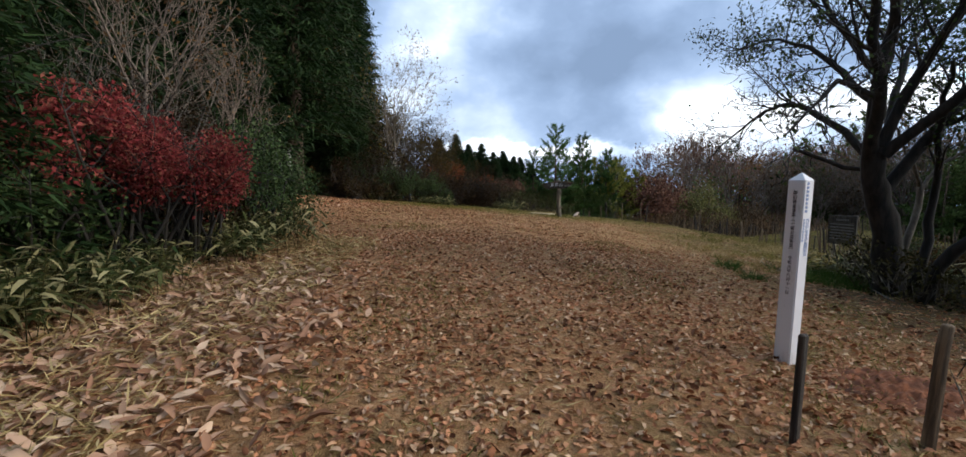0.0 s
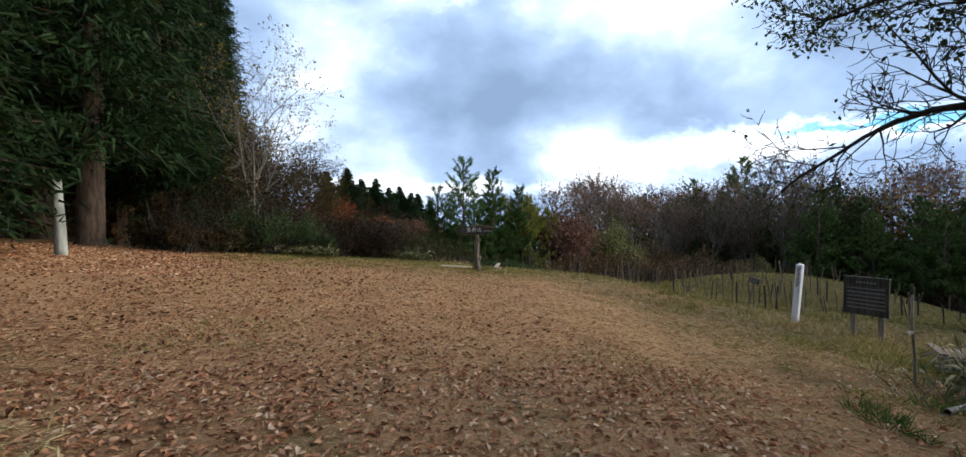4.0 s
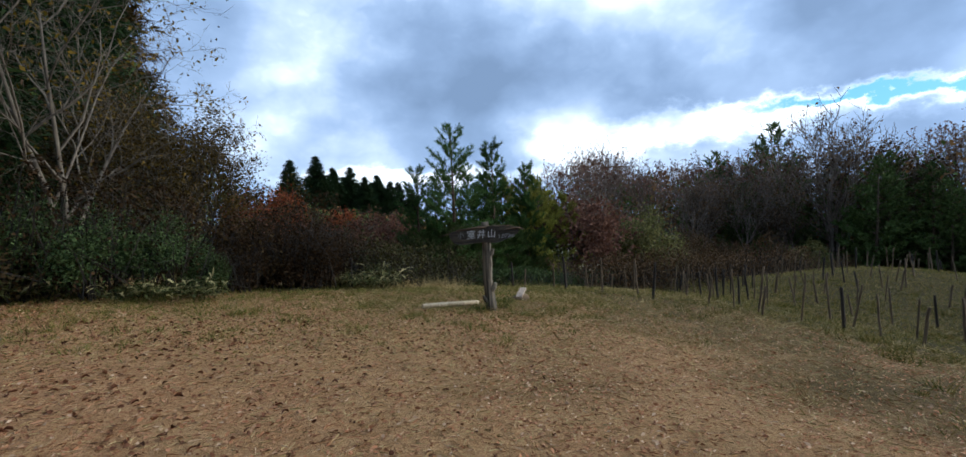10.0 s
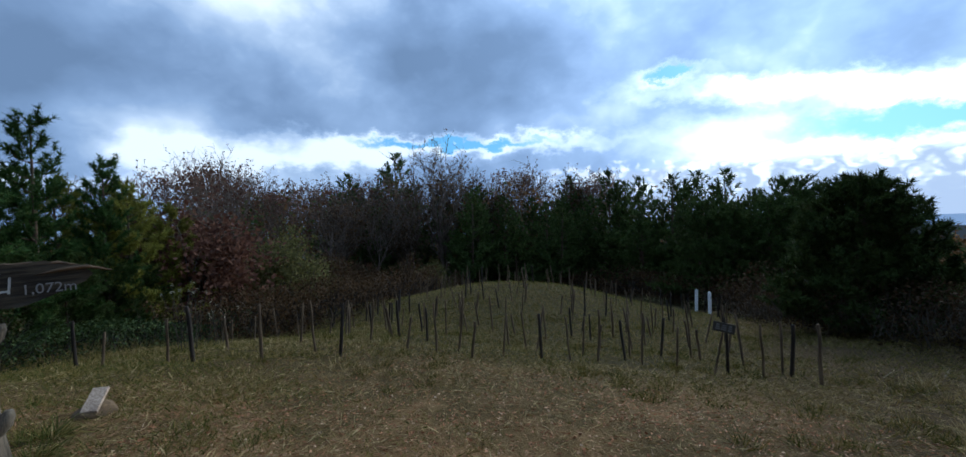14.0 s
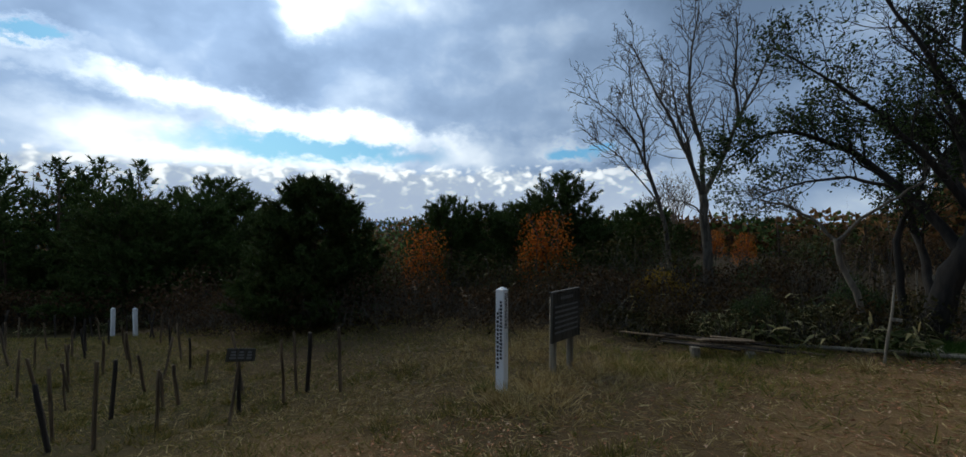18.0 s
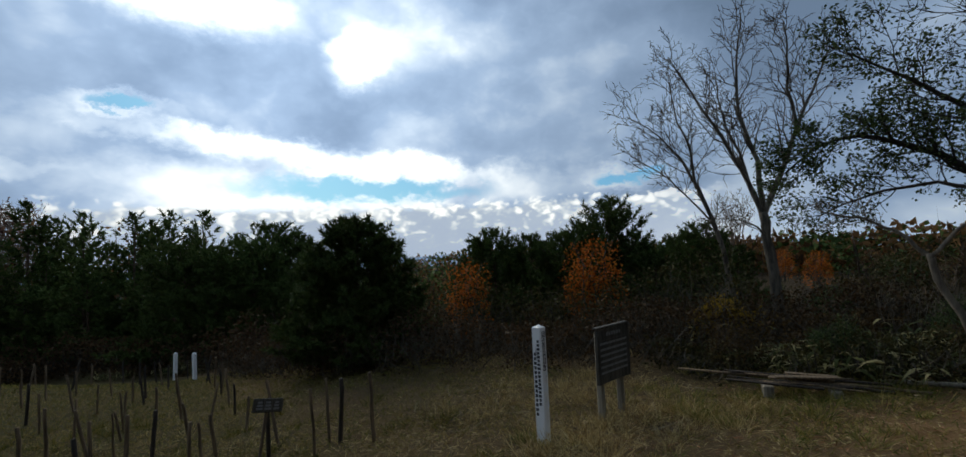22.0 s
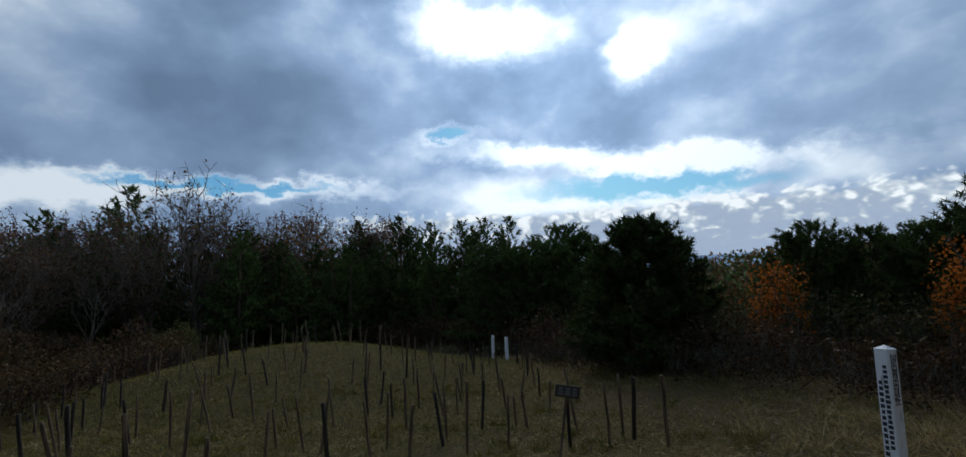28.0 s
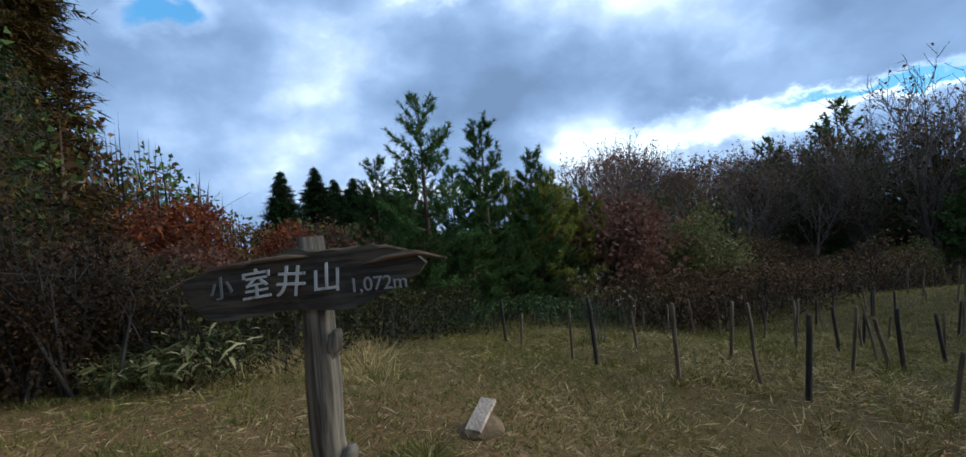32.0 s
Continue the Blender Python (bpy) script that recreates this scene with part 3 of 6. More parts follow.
def grow(rng, wood, ends, p, d, length, radius, level, cfg):
    """A limb and the limbs that it bears."""
    n = cfg["segs"][level]
    last = level == len(cfg["segs"]) - 1
    pts, rad, dirs = [p.copy()], [radius], [d.copy()]
    for i in range(n):
        w = cfg["wander"][level]
        d = (d + Vector((rng.gauss(0, w), rng.gauss(0, w), rng.gauss(0, w) + cfg["rise"][level]))).normalized()
        p = p + d * (length / n)
        pts.append(p.copy())
        rad.append(radius * (1 - 0.78 * (i + 1) / n) if not last else radius * (1 - 0.6 * (i + 1) / n))
        dirs.append(d.copy())
    if level == 1 and cfg.get("split"):
        wood.append(Geo())
    tube(wood[0] if level == 0 else wood[-1], pts, rad, cfg["sides"][level])
    if last or level >= len(cfg["segs"]) - cfg.get("leafy", 1):
        ends.append((pts, dirs))
    if last:
        return
    lo, hi = cfg["from"][level], 1.0
    count = cfg["kids"][level]
    for k in range(count):
        f = lo + (hi - lo) * (k + rng.random() * 0.8) / count
        i = min(int(f * n), n - 1)
        q = pts[i].lerp(pts[i + 1], f * n - i)
        base = dirs[i + 1]
        turn = base.orthogonal().normalized()
        turn.rotate(Matrix.Rotation(k * 2.4 + rng.random() * 1.2, 3, base))
        a = radians(cfg["angle"][level] * (0.75 + 0.5 * rng.random()))
        kid = (base * math.cos(a) + turn * math.sin(a)).normalized()
        size = length * cfg["ratio"][level] * (1.15 - 0.5 * (f - lo) / (hi - lo + 1e-6)) * (0.75 + 0.5 * rng.random())
        grow(rng, wood, ends, q, kid, size, max(rad[i] * cfg["thin"][level], cfg.get("least", 0.004)), level + 1, cfg)


def leaf_ends(geo, ends, nrng, per, length, width, spread=0.06, keep=1.0, low=-99.0, droop=0.3):
    base, along = [], []
    for pts, dirs in ends:
        if nrng.random() > keep or pts[-1].z < low:
            continue
        for _ in range(per):
            i = nrng.integers(1, len(pts))
            base.append(tuple(pts[i]))
            along.append(tuple(dirs[i]))
    base, along = np.array(base).reshape(-1, 3), np.array(along).reshape(-1, 3)
    n = len(base)
    blades(geo, base + nrng.normal(0, spread, (n, 3)), along * 0.5 + nrng.normal(0, 0.8, (n, 3)) + (0, 0, -droop), length * nrng.uniform(0.7, 1.3, n), width * nrng.uniform(0.7, 1.3, n), nrng)


# ---- the lie of the land ----
def ease(a, b, x):
    t = np.clip((np.asarray(x, float) - a) / (b - a), 0, 1)
    return t * t * (3 - 2 * t)


def over(x):
    x = np.asarray(x, float)
    return 0.5 * (x + np.sqrt(x * x + 1.0)) - 0.5


def land(x, y):
    """Height of the ground: a rounded top that falls away to the open side and past the crest."""
    x, y = np.asarray(x, float), np.asarray(y, float)
    z = -0.10 + 0.65 * ease(-3, 9.5, y) + 0.06 * ease(9, 14, y) - 0.91 * ease(21, 30, y) - 0.6 * ease(30, 45, y)
    a, b = ease(-6, 8, y), ease(4, 16, y)
    z = z - 0.085 * over(x) * a - 0.03 * over(x - 14) * a + 0.07 * over(-x) * b + 0.115 * over(x - 42) * a
    z = z - 0.05 * over(-y - 14) - 0.03 * over(-x - 14) - 0.03 * over(y - 48)
    z = z - 0.15 * np.exp(-((x - 8.8) / 2.6) ** 2 - ((y - 11.6) / 3.0) ** 2)
    z = z + 1.72 * np.exp(-((x - 21.5) / 6.5) ** 2 - ((y - 26.3) / 6.8) ** 2)
    z = z - 0.55 * ease(7, 14, x) * ease(11.5, 18, y) * (1 - ease(28, 40, x)) * (1 - ease(30, 40, y))
    bumps = 0.018 * np.sin(1.9 * x + 0.7 * y) * np.sin(1.3 * y - 0.4 * x) + 0.012 * np.sin(4.1 * x + 1.0) * np.sin(3.7 * y + 2.0)
    far = ease(55, 220, np.hypot(x, y - 15))
    return z * (1 - 0.5 * far) + bumps - 16 * far


def spot(x, y, turn=0.0, sink=0.0, lean=(0.0, 0.0)):
    return pose(x, y, float(land(x, y)) - sink, lean[0], lean[1], turn)


def ground_sheet():
    fine_x, fine_y = np.arange(-14, 30, 0.22), np.arange(-10, 42, 0.22)
    out = np.array([1.5, 4, 8, 14, 22, 34, 50, 75, 110, 160, 240, 400, 800, 2000.0])
    xs = np.r_[-14 - out[::-1], fine_x, 30 + out]
    ys = np.r_[-10 - out[::-1], fine_y, 42 + out]
    gx, gy = np.meshgrid(xs, ys, indexing="ij")
    pts = np.stack([gx, gy, land(gx, gy)], -1).reshape(-1, 3)
    i, j = np.meshgrid(np.arange(len(xs) - 1), np.arange(len(ys) - 1), indexing="ij")
    a = (i * len(ys) + j).ravel()
    geo = Geo()
    geo.block(pts, np.stack([a, a + len(ys), a + len(ys) + 1, a + 1], 1))
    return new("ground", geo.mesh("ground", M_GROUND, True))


tagged(ground_sheet(), "brown leaf-strewn turf of a rounded hilltop clearing", "ground", kind="structure")


def far_ridge(name, start, end, distance, tall, seed, mat):
    """A ridge on the horizon."""
    rng = np.random.default_rng(seed)
    a = np.radians(np.linspace(start, end, 90))
    top = np.convolve(rng.normal(0, 1, 110), np.hanning(21) / 6, "same")[10:100]
    z = tall + distance * 0.004 * top
    x, y = np.sin(a) * distance, np.cos(a) * distance
    pts = np.concatenate([np.stack([x, y, 0 * z - 45], 1), np.stack([x, y, z], 1), np.stack([x * 1.15, y * 1.15, 0 * z - 45], 1)])
    k = np.arange(89)
    geo = Geo()
    geo.block(pts, np.concatenate([np.stack([k, k + 1, k + 91, k + 90], 1), np.stack([k + 90, k + 91, k + 181, k + 180], 1)]))
    return tagged(new(name, geo.mesh(name, mat, True)), "blue-grey distant mountain ridge on the horizon", "hill", kind="structure")


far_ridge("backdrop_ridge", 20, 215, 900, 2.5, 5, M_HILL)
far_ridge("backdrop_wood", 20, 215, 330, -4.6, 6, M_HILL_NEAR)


# ---- trees: one mesh for the wood, one for the leaves, built once and copied ----
def tree_thing(name, label, category, wood, leaves, wood_mat, leaf_mat, leaf_name="crown", group=""):
    ob = thing(name, Matrix.Translation((0, 0, -500)), label, category, group)
    names = ["trunk", "branchwork"] if category != "shrub" else ["stem", "twigwork"]
    if len(wood) > 2:
        names = ["trunk"] + ["limb"] * (len(wood) - 1)
    for part_name, geo in zip(names, wood):
        if geo.count:
            part(part_name, geo.mesh(part_name, wood_mat, True), parent=ob)
    if leaves is not None:
        part(leaf_name, leaves, leaf_mat, ob)
    return ob


def cedar(seed, tall, reach, bare, leaf_mat, label, dense=1.0, coarse=1.0):
    """A straight conifer with a narrow cone of drooping sprays."""
    rng, nrng = random.Random(seed), np.random.default_rng(seed)
    wood, leaves = (Geo(), Geo()), Geo()
    r0 = tall * 0.014 + 0.05
    tube(wood[0], [(0, 0, -0.2), (0, 0, 0.25), (0.02, 0.01, tall * 0.5), (0, 0, tall)], [r0 * 1.5, r0, r0 * 0.6, 0.02], 9)
    base, along, size = [], [], []
    z = bare
    while z < tall * 0.985:
        f = (z - bare) / (tall - bare)
        limb = reach * (1 - f) ** 0.85 * (0.72 + 0.4 * rng.random()) + 0.05
        a = rng.random() * 6.283
        out = Vector((math.cos(a), math.sin(a), 0))
        pts = [Vector((0, 0, z)) + out * limb * s + Vector((0, 0, limb * (0.12 * s - 0.42 * s * s + 0.16 * s ** 4))) for s in (0, 0.35, 0.7, 1.0)]
        tube(wood[1], pts, [0.03, 0.022, 0.014, 0.006], 3, False)
        n = int((20 + limb * 19) * dense)
        s = nrng.uniform(0.12, 1.05, n)
        p = np.array([tuple(v) for v in pts])
        q = np.stack([np.interp(s, (0, 0.35, 0.7, 1.0), p[:, k]) for k in range(3)], 1)
        q += nrng.normal(0, 0.03 + 0.07 * min(1, limb) + 0.07 * limb, (n, 3)) * (1, 1, 0.6)
        base.append(q)
        along.append(np.array(tuple(out)) * 0.7 + nrng.normal(0, 0.55, (n, 3)) + (0, 0, -0.45))
        size.append(np.full(n, (0.17 + 0.33 * min(1, 3 * (1 - f))) * coarse))
        z += (0.020 + 0.020 * rng.random()) * tall / 12 * (1 - 0.45 * f)
    base, along, size = np.concatenate(base), np.concatenate(along), np.concatenate(size)
    spikes(leaves, base, along, size * nrng.uniform(0.7, 1.5, len(base)), size * 0.22, nrng)
    return tree_thing("cedar_tree", label, "conifer tree", wood, leaves, M_BARK, leaf_mat)


def pine(seed, tall, reach, leaf_mat, label, low=0.06, tuft=9, needle=1.0, thick=1.0, shoot=8, steps=(0.25, 0.6, 1.0), full=0.75, close=1.0):
    """A young pine: whorls of rising limbs that end in upright shoots with tufts of needles."""
    rng, nrng = random.Random(seed), np.random.default_rng(seed)
    wood, leaves = (Geo(), Geo()), Geo()
    r0 = 0.02 + tall * 0.011
    lean = Vector((rng.gauss(0, 0.015), rng.gauss(0, 0.015), 1)).normalized()
    tube(wood[0], [(0, 0, -0.15), lean * tall * 0.5, lean * tall], [r0 * 1.3, r0 * 0.7, 0.012], 7)
    spots, ways = [], []
    z = tall * low
    while z < tall:
        f = z / tall
        limb = reach * (1 - f) ** full * (0.85 + 0.3 * rng.random()) + 0.12
        for k in range(rng.choice((4, 5, 6))):
            a = rng.random() * 6.283
            out = Vector((math.cos(a), math.sin(a), 0))
            rise = 0.25 + 0.65 * f
            pts = [lean * z + out * limb * s + Vector((0, 0, limb * rise * s ** 1.6)) for s in (0, 0.4, 0.75, 1.0)]
            tube(wood[1], pts, [r0 * 0.35 * (1 - f) + 0.008, 0.010, 0.008, 0.005], 3, False)
            shoots = max(2, int(limb * shoot))
            for j in range(shoots):
                s = 0.30 + 0.72 * (j + rng.random()) / shoots
                i = 0 if s < 0.4 else 1 if s < 0.75 else 2
                q = pts[i].lerp(pts[i + 1], min(1.0, (s - (0, 0.4, 0.75)[i]) / (0.4, 0.35, 0.25)[i]))
                side = Vector((rng.gauss(0, 0.5), rng.gauss(0, 0.5), 0.45 + 0.4 * f)) + out * 0.5
                d = side.normalized()
                length = 0.12 + 0.22 * rng.random()
                e = q + d * length
                tube(wood[1], [q, e], [0.006, 0.004], 3, False)
                for s2 in steps:
                    spots.append(tuple(q.lerp(e, s2)))
                    ways.append(tuple(d))
        z += (0.22 + 0.20 * rng.random()) * (0.6 + tall / 12) * close
    for s2 in np.linspace(0.9, 1.0, 6):
        spots.append(tuple(lean * tall * s2))
        ways.append((0, 0, 1))
    base, way = np.repeat(np.array(spots), tuft, 0), np.repeat(np.array(ways), tuft, 0)
    n = len(base)
    spikes(leaves, base, way * 0.8 + nrng.normal(0, 0.6, (n, 3)), needle * nrng.uniform(0.10, 0.20, n), thick * nrng.uniform(0.018, 0.036, n), nrng)
    return tree_thing("pine_tree", label, "pine tree", wood, leaves, M_BARK, leaf_mat)


BARE = dict(segs=(5, 5, 4, 4, 3), sides=(7, 5, 4, 3, 3), wander=(0.07, 0.13, 0.16, 0.2, 0.2), rise=(0.04, 0.10, 0.08, 0.05, 0.03), kids=(7, 6, 6, 4, 0), angle=(42, 42, 45, 45, 0), ratio=(0.62, 0.58, 0.5, 0.5, 0), thin=(0.6, 0.6, 0.55, 0.6, 0), leafy=1)
BARE["from"] = (0.34, 0.2, 0.15, 0.1, 0)
FAR = dict(BARE, segs=(5, 4, 3, 3), sides=(6, 4, 3, 3), wander=(0.07, 0.13, 0.18, 0.2), rise=(0.05, 0.17, 0.16, 0.12), kids=(9, 8, 5, 0), angle=(38, 34, 36, 0), ratio=(0.62, 0.56, 0.5, 0), thin=(0.6, 0.6, 0.55, 0), least=0.017)


def broadleaf(seed, tall, radius, cfg, wood_mat, leaf_mat, label, per=0, length=0.09, width=0.05, keep=1.0, stems=1, spread=0.06, category="tree", name="broadleaf_tree", tilt=0.12, trunk_part=0.62):
    rng, nrng = random.Random(seed), np.random.default_rng(seed)
    wood, leaves, ends = [Geo()] if cfg.get("split") else [Geo(), Geo()], Geo(), []
    for k in range(stems):
        d = Vector((rng.gauss(0, tilt), rng.gauss(0, tilt), 1)).normalized()
        grow(rng, wood, ends, Vector((rng.gauss(0, 0.12), rng.gauss(0, 0.12), -0.15)) if stems > 1 else Vector((0, 0, -0.15)), d, tall * trunk_part * (0.8 + 0.3 * rng.random() if stems > 1 else 1), radius, 0, cfg)
    if per:
        leaf_ends(leaves, ends, nrng, per, length, width, spread, keep)
    return tree_thing(name, label, category, wood, leaves if per else None, wood_mat, leaf_mat)


def shrub(seed, tall, wide, leaf_mat, label, count=2600, length=0.07, width=0.035, stems=16, wood_mat=None, name="shrub", lumps=9, fill=0.55, low=0.30, puff=1.0):
    """A many-stemmed bush with an uneven leafy outline."""
    rng, nrng = random.Random(seed), np.random.default_rng(seed)
    wood, leaves = (Geo(), Geo()), Geo()
    centres = []
    for k in range(lumps):
        a, f = rng.random() * 6.283, math.sqrt(rng.random())
        centres.append((math.cos(a) * wide * 0.62 * f, math.sin(a) * wide * 0.62 * f, tall * (low + (0.78 - low) * rng.random() * (1.15 - f * 0.6)), tall * puff * (0.16 + 0.16 * rng.random())))
    for k in range(stems):
        c = centres[k % lumps]
        foot = Vector((rng.gauss(0, wide * 0.22), rng.gauss(0, wide * 0.22), -0.1))
        tip = Vector((c[0] + rng.gauss(0, wide * 0.16), c[1] + rng.gauss(0, wide * 0.16), c[2] + c[3] * rng.uniform(0.2, 1.35)))
        bow = foot.lerp(tip, 0.5) + Vector((rng.gauss(0, 0.12), rng.gauss(0, 0.12), tall * 0.10))
        tube(wood[0], [foot, bow, tip], [0.012 + tall * 0.006, 0.010 + tall * 0.002, 0.004], 4)
        for j in range(4):
            q = bow.lerp(tip, rng.random())
            e = q + Vector((rng.gauss(0, 1), rng.gauss(0, 1), rng.gauss(0.5, 0.7))) * tall * 0.13
            tube(wood[1], [q, q.lerp(e, 0.5) + Vector((0, 0, 0.02)), e], [0.007, 0.005, 0.003], 3, False)
    cs = np.array(centres)
    pick = nrng.integers(0, lumps, count)
    way = nrng.normal(size=(count, 3))
    way /= np.linalg.norm(way, axis=1, keepdims=True)
    r = nrng.uniform(fill, 1.08, count) ** 0.7 * (1 + 0.25 * np.sin(5 * way[:, 0] + pick) * np.sin(4 * way[:, 2] + 2 * pick))
    base = cs[pick, :3] + way * (cs[pick, 3] * r)[:, None] * (1.35 * wide / tall * 0.62 + 0.35, 1.35 * wide / tall * 0.62 + 0.35, 1.0)
    base[:, 2] = np.maximum(base[:, 2], 0.04)
    blades(leaves, base, way * 0.5 + nrng.normal(0, 0.7, (count, 3)), length * nrng.uniform(0.6, 1.4, count), width * nrng.uniform(0.6, 1.4, count), nrng)
    return tree_thing(name, label, "shrub", wood, leaves, wood_mat or M_BARK_GREY, leaf_mat, "foliage")


def strip_leaves(geo, base, along, length, width, rng, droop):
    """Long leaves that arch over: three lengths each."""
    n = len(base)
    along = along / np.linalg.norm(along, axis=1, keepdims=True)
    across = np.cross(along, (0, 0, 1.0)) + rng.normal(0, 0.25, (n, 3))
    across /= np.linalg.norm(across, axis=1, keepdims=True).clip(1e-6)
    rows = []
    for s, w in ((0.0, 0.25), (0.3, 1.0), (0.68, 0.8), (1.0, 0.03)):
        c = base + along * (length * s)[:, None] - np.array([0, 0, 1.0]) * (length * droop * s * s)[:, None]
        rows += [c + across * (width * w * 0.5)[:, None], c - across * (width * w * 0.5)[:, None]]
    pts = np.stack(rows, 1).reshape(-1, 3)
    k = np.arange(n)[:, None] * 8
    geo.block(pts, np.concatenate([k + np.array([[0, 1, 3, 2]]), k + np.array([[2, 3, 5, 4]]), k + np.array([[4, 5, 7, 6]])]))


def bamboo_grass(seed, wide, tall, stems):
    rng, nrng = random.Random(seed), np.random.default_rng(seed)
    wood, leaves = Geo(), Geo()
    base, along = [], []
    for k in range(stems):
        a, f = rng.random() * 6.283, math.sqrt(rng.random()) * wide
        foot = Vector((math.cos(a) * f, math.sin(a) * f, -0.05))
        top = foot + Vector((rng.gauss(0, 0.14), rng.gauss(0, 0.14), tall * rng.uniform(0.5, 1.1)))
        tube(wood, [foot, foot.lerp(top, 0.55) + Vector((0.01, 0, 0)), top], [0.004, 0.0035, 0.002], 3, False)
        for j in range(rng.choice((4, 5, 6, 7))):
            base.append(tuple(foot.lerp(top, 0.45 + 0.55 * rng.random())))
            along.append((rng.gauss(0, 1), rng.gauss(0, 1), rng.uniform(0.1, 0.9)))
    base, along = np.array(base), np.array(along)
    n = len(base)
    strip_leaves(leaves, base, along, nrng.uniform(0.16, 0.32, n), nrng.uniform(0.026, 0.048, n), nrng, nrng.uniform(0.2, 0.9, n))
    ob = thing("bamboo_grass", Matrix.Translation((0, 0, -500)), "clump of bamboo grass with pale-edged arching leaves", "undergrowth", "bamboo grass along the wood")
    part("stems", wood, M_BRUSH, ob)
    part("leaves", leaves, M_SASA, ob)
    return ob


used = set()


def plant(model, x, y, size=1.0, turn=None, label="", sink=0.05, lean=(0, 0)):
    """Sets a copy of a plant on the ground; the first use takes the model itself."""
    m = sized(spot(x, y, random.uniform(0, 360) if turn is None else turn, sink, lean), size)
    if model.name in used:
        ob = copy_thing(model, m)
        ob.matrix_basis = m
    else:
        used.add(model.name)
        model.matrix_basis = m
        ob = model
    return tagged(ob, label)


# ---- the woods and bushes round the clearing ----
CEDAR_LABEL = "tall dark green cedar with drooping sprays"
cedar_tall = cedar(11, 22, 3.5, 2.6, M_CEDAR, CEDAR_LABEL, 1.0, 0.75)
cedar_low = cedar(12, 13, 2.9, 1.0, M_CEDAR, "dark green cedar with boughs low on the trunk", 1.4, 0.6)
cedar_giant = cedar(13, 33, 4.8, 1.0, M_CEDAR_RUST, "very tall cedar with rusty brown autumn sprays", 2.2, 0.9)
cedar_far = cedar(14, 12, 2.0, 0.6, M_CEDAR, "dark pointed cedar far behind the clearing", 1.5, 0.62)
for x, y, s in ((-8.4, 20.6, 1.0), (-11.4, 23.5, 1.05), (-9.6, 27.5, 1.0), (-12.6, 31, 1.1), (-13.5, 18, 1.0), (-13, 12, 1.0), (-12.6, 6, 0.95), (-10.5, 1.0, 0.9), (-15, 26, 1.1), (-16.5, 9, 1.0), (-9.4, 33.5, 0.85)):
    plant(cedar_tall, x, y, s)
for x, y, s in ((-8.9, 14.6, 0.95), (-9.0, 9.4, 0.9), (-7.2, 2.6, 0.75), (-8.6, -2.4, 0.95), (-7.4, 24.5, 0.6), (-11.5, 15.8, 1.0), (-8.5, 5.8, 0.8)):
    plant(cedar_low, x, y, s)
plant(cedar_giant, -12.8, 41.5, (1.0, 1.0, 0.76))
plant(cedar_giant, -16.5, 47, 0.95)
plant(cedar_giant, -17.5, 38, 0.9)
# the wood behind the start of the walk
for x, y, s in ((0.2, -13, 1.0), (-1.8, -16, 1.1), (-3.6, -12.5, 1.25), (-6.2, -10.5, 1.2), (-7.0, -6.5, 1.3), (3.2, -18, 0.95), (6.0, -20, 0.85), (-9.5, -8, 1.4), (9, -23, 0.8), (-4.8, -9.2, 1.15), (-8.2, -4.6, 1.2), (1.6, -14.5, 0.9)):
    plant(cedar_far, x, y, (1.5 * s, 1.5 * s, s), label="dark green cedar in the wood behind the clearing")
for x, y, s in ((-2.6, 78, 1.0), (-0.4, 80, 1.05), (1.6, 77, 0.9), (3.4, 82, 1.0), (5.2, 80, 0.9), (6.6, 84, 0.95), (-4.6, 76, 1.1), (8.6, 83, 0.85), (-6.4, 66, 0.9), (-1.4, 82, 0.95), (0.6, 84, 0.9), (2.6, 86, 0.95), (4.4, 85, 0.9)):
    plant(cedar_far, x, y, (1.7 * s, 1.7 * s, 0.92 * s))

pine_open = pine(21, 6.6, 1.8, M_PINE, "young green pine with upright shoots", 0.03, 12, 1.2, 0.95)
pine_thin = pine(22, 6.0, 1.25, M_PINE, "slender young pine with open crown", 0.03, 18, 1.15, 0.95)
pine_bushy = pine(23, 4.6, 2.2, M_PINE_DARK, "bushy dark green young pine", 0.03, 11, 1.15, 1.35, 8, (0.35, 0.7, 1.0), 0.6, 0.62)
pine_big = pine(24, 9.5, 3.1, M_PINE_DARK, "dark green pine in the wood", 0.08, 5, 2.1, 3.8, 5, (0.4, 1.0))
pine_yellow = pine(25, 5.4, 1.9, M_PINE_YELLOW, "young pine with yellowing green needles", 0.03, 12, 1.3, 1.4, 7)
for x, y, s in ((9.4, 32.6, 0.85), (11.0, 33.8, 0.8), (10.2, 35.0, 0.95), (8.2, 34.6, 0.9)):
    plant(pine_yellow, x, y, s)
for x, y, s in ((3.4, 30.0, 0.42), (4.6, 29.9, 0.5), (5.9, 30.4, 0.5), (7.2, 31.0, 0.5), (8.5, 31.8, 0.48), (9.6, 32.6, 0.45)):
    plant(pine_bushy, x, y, s, label="low dark green pine among taller young pines")
plant(pine_open, 4.75, 30.4, 0.96)
plant(pine_thin, 6.75, 31.4, 1.0)
plant(pine_thin, 8.6, 32.4, 0.9, label="slender young pine with thin crown")
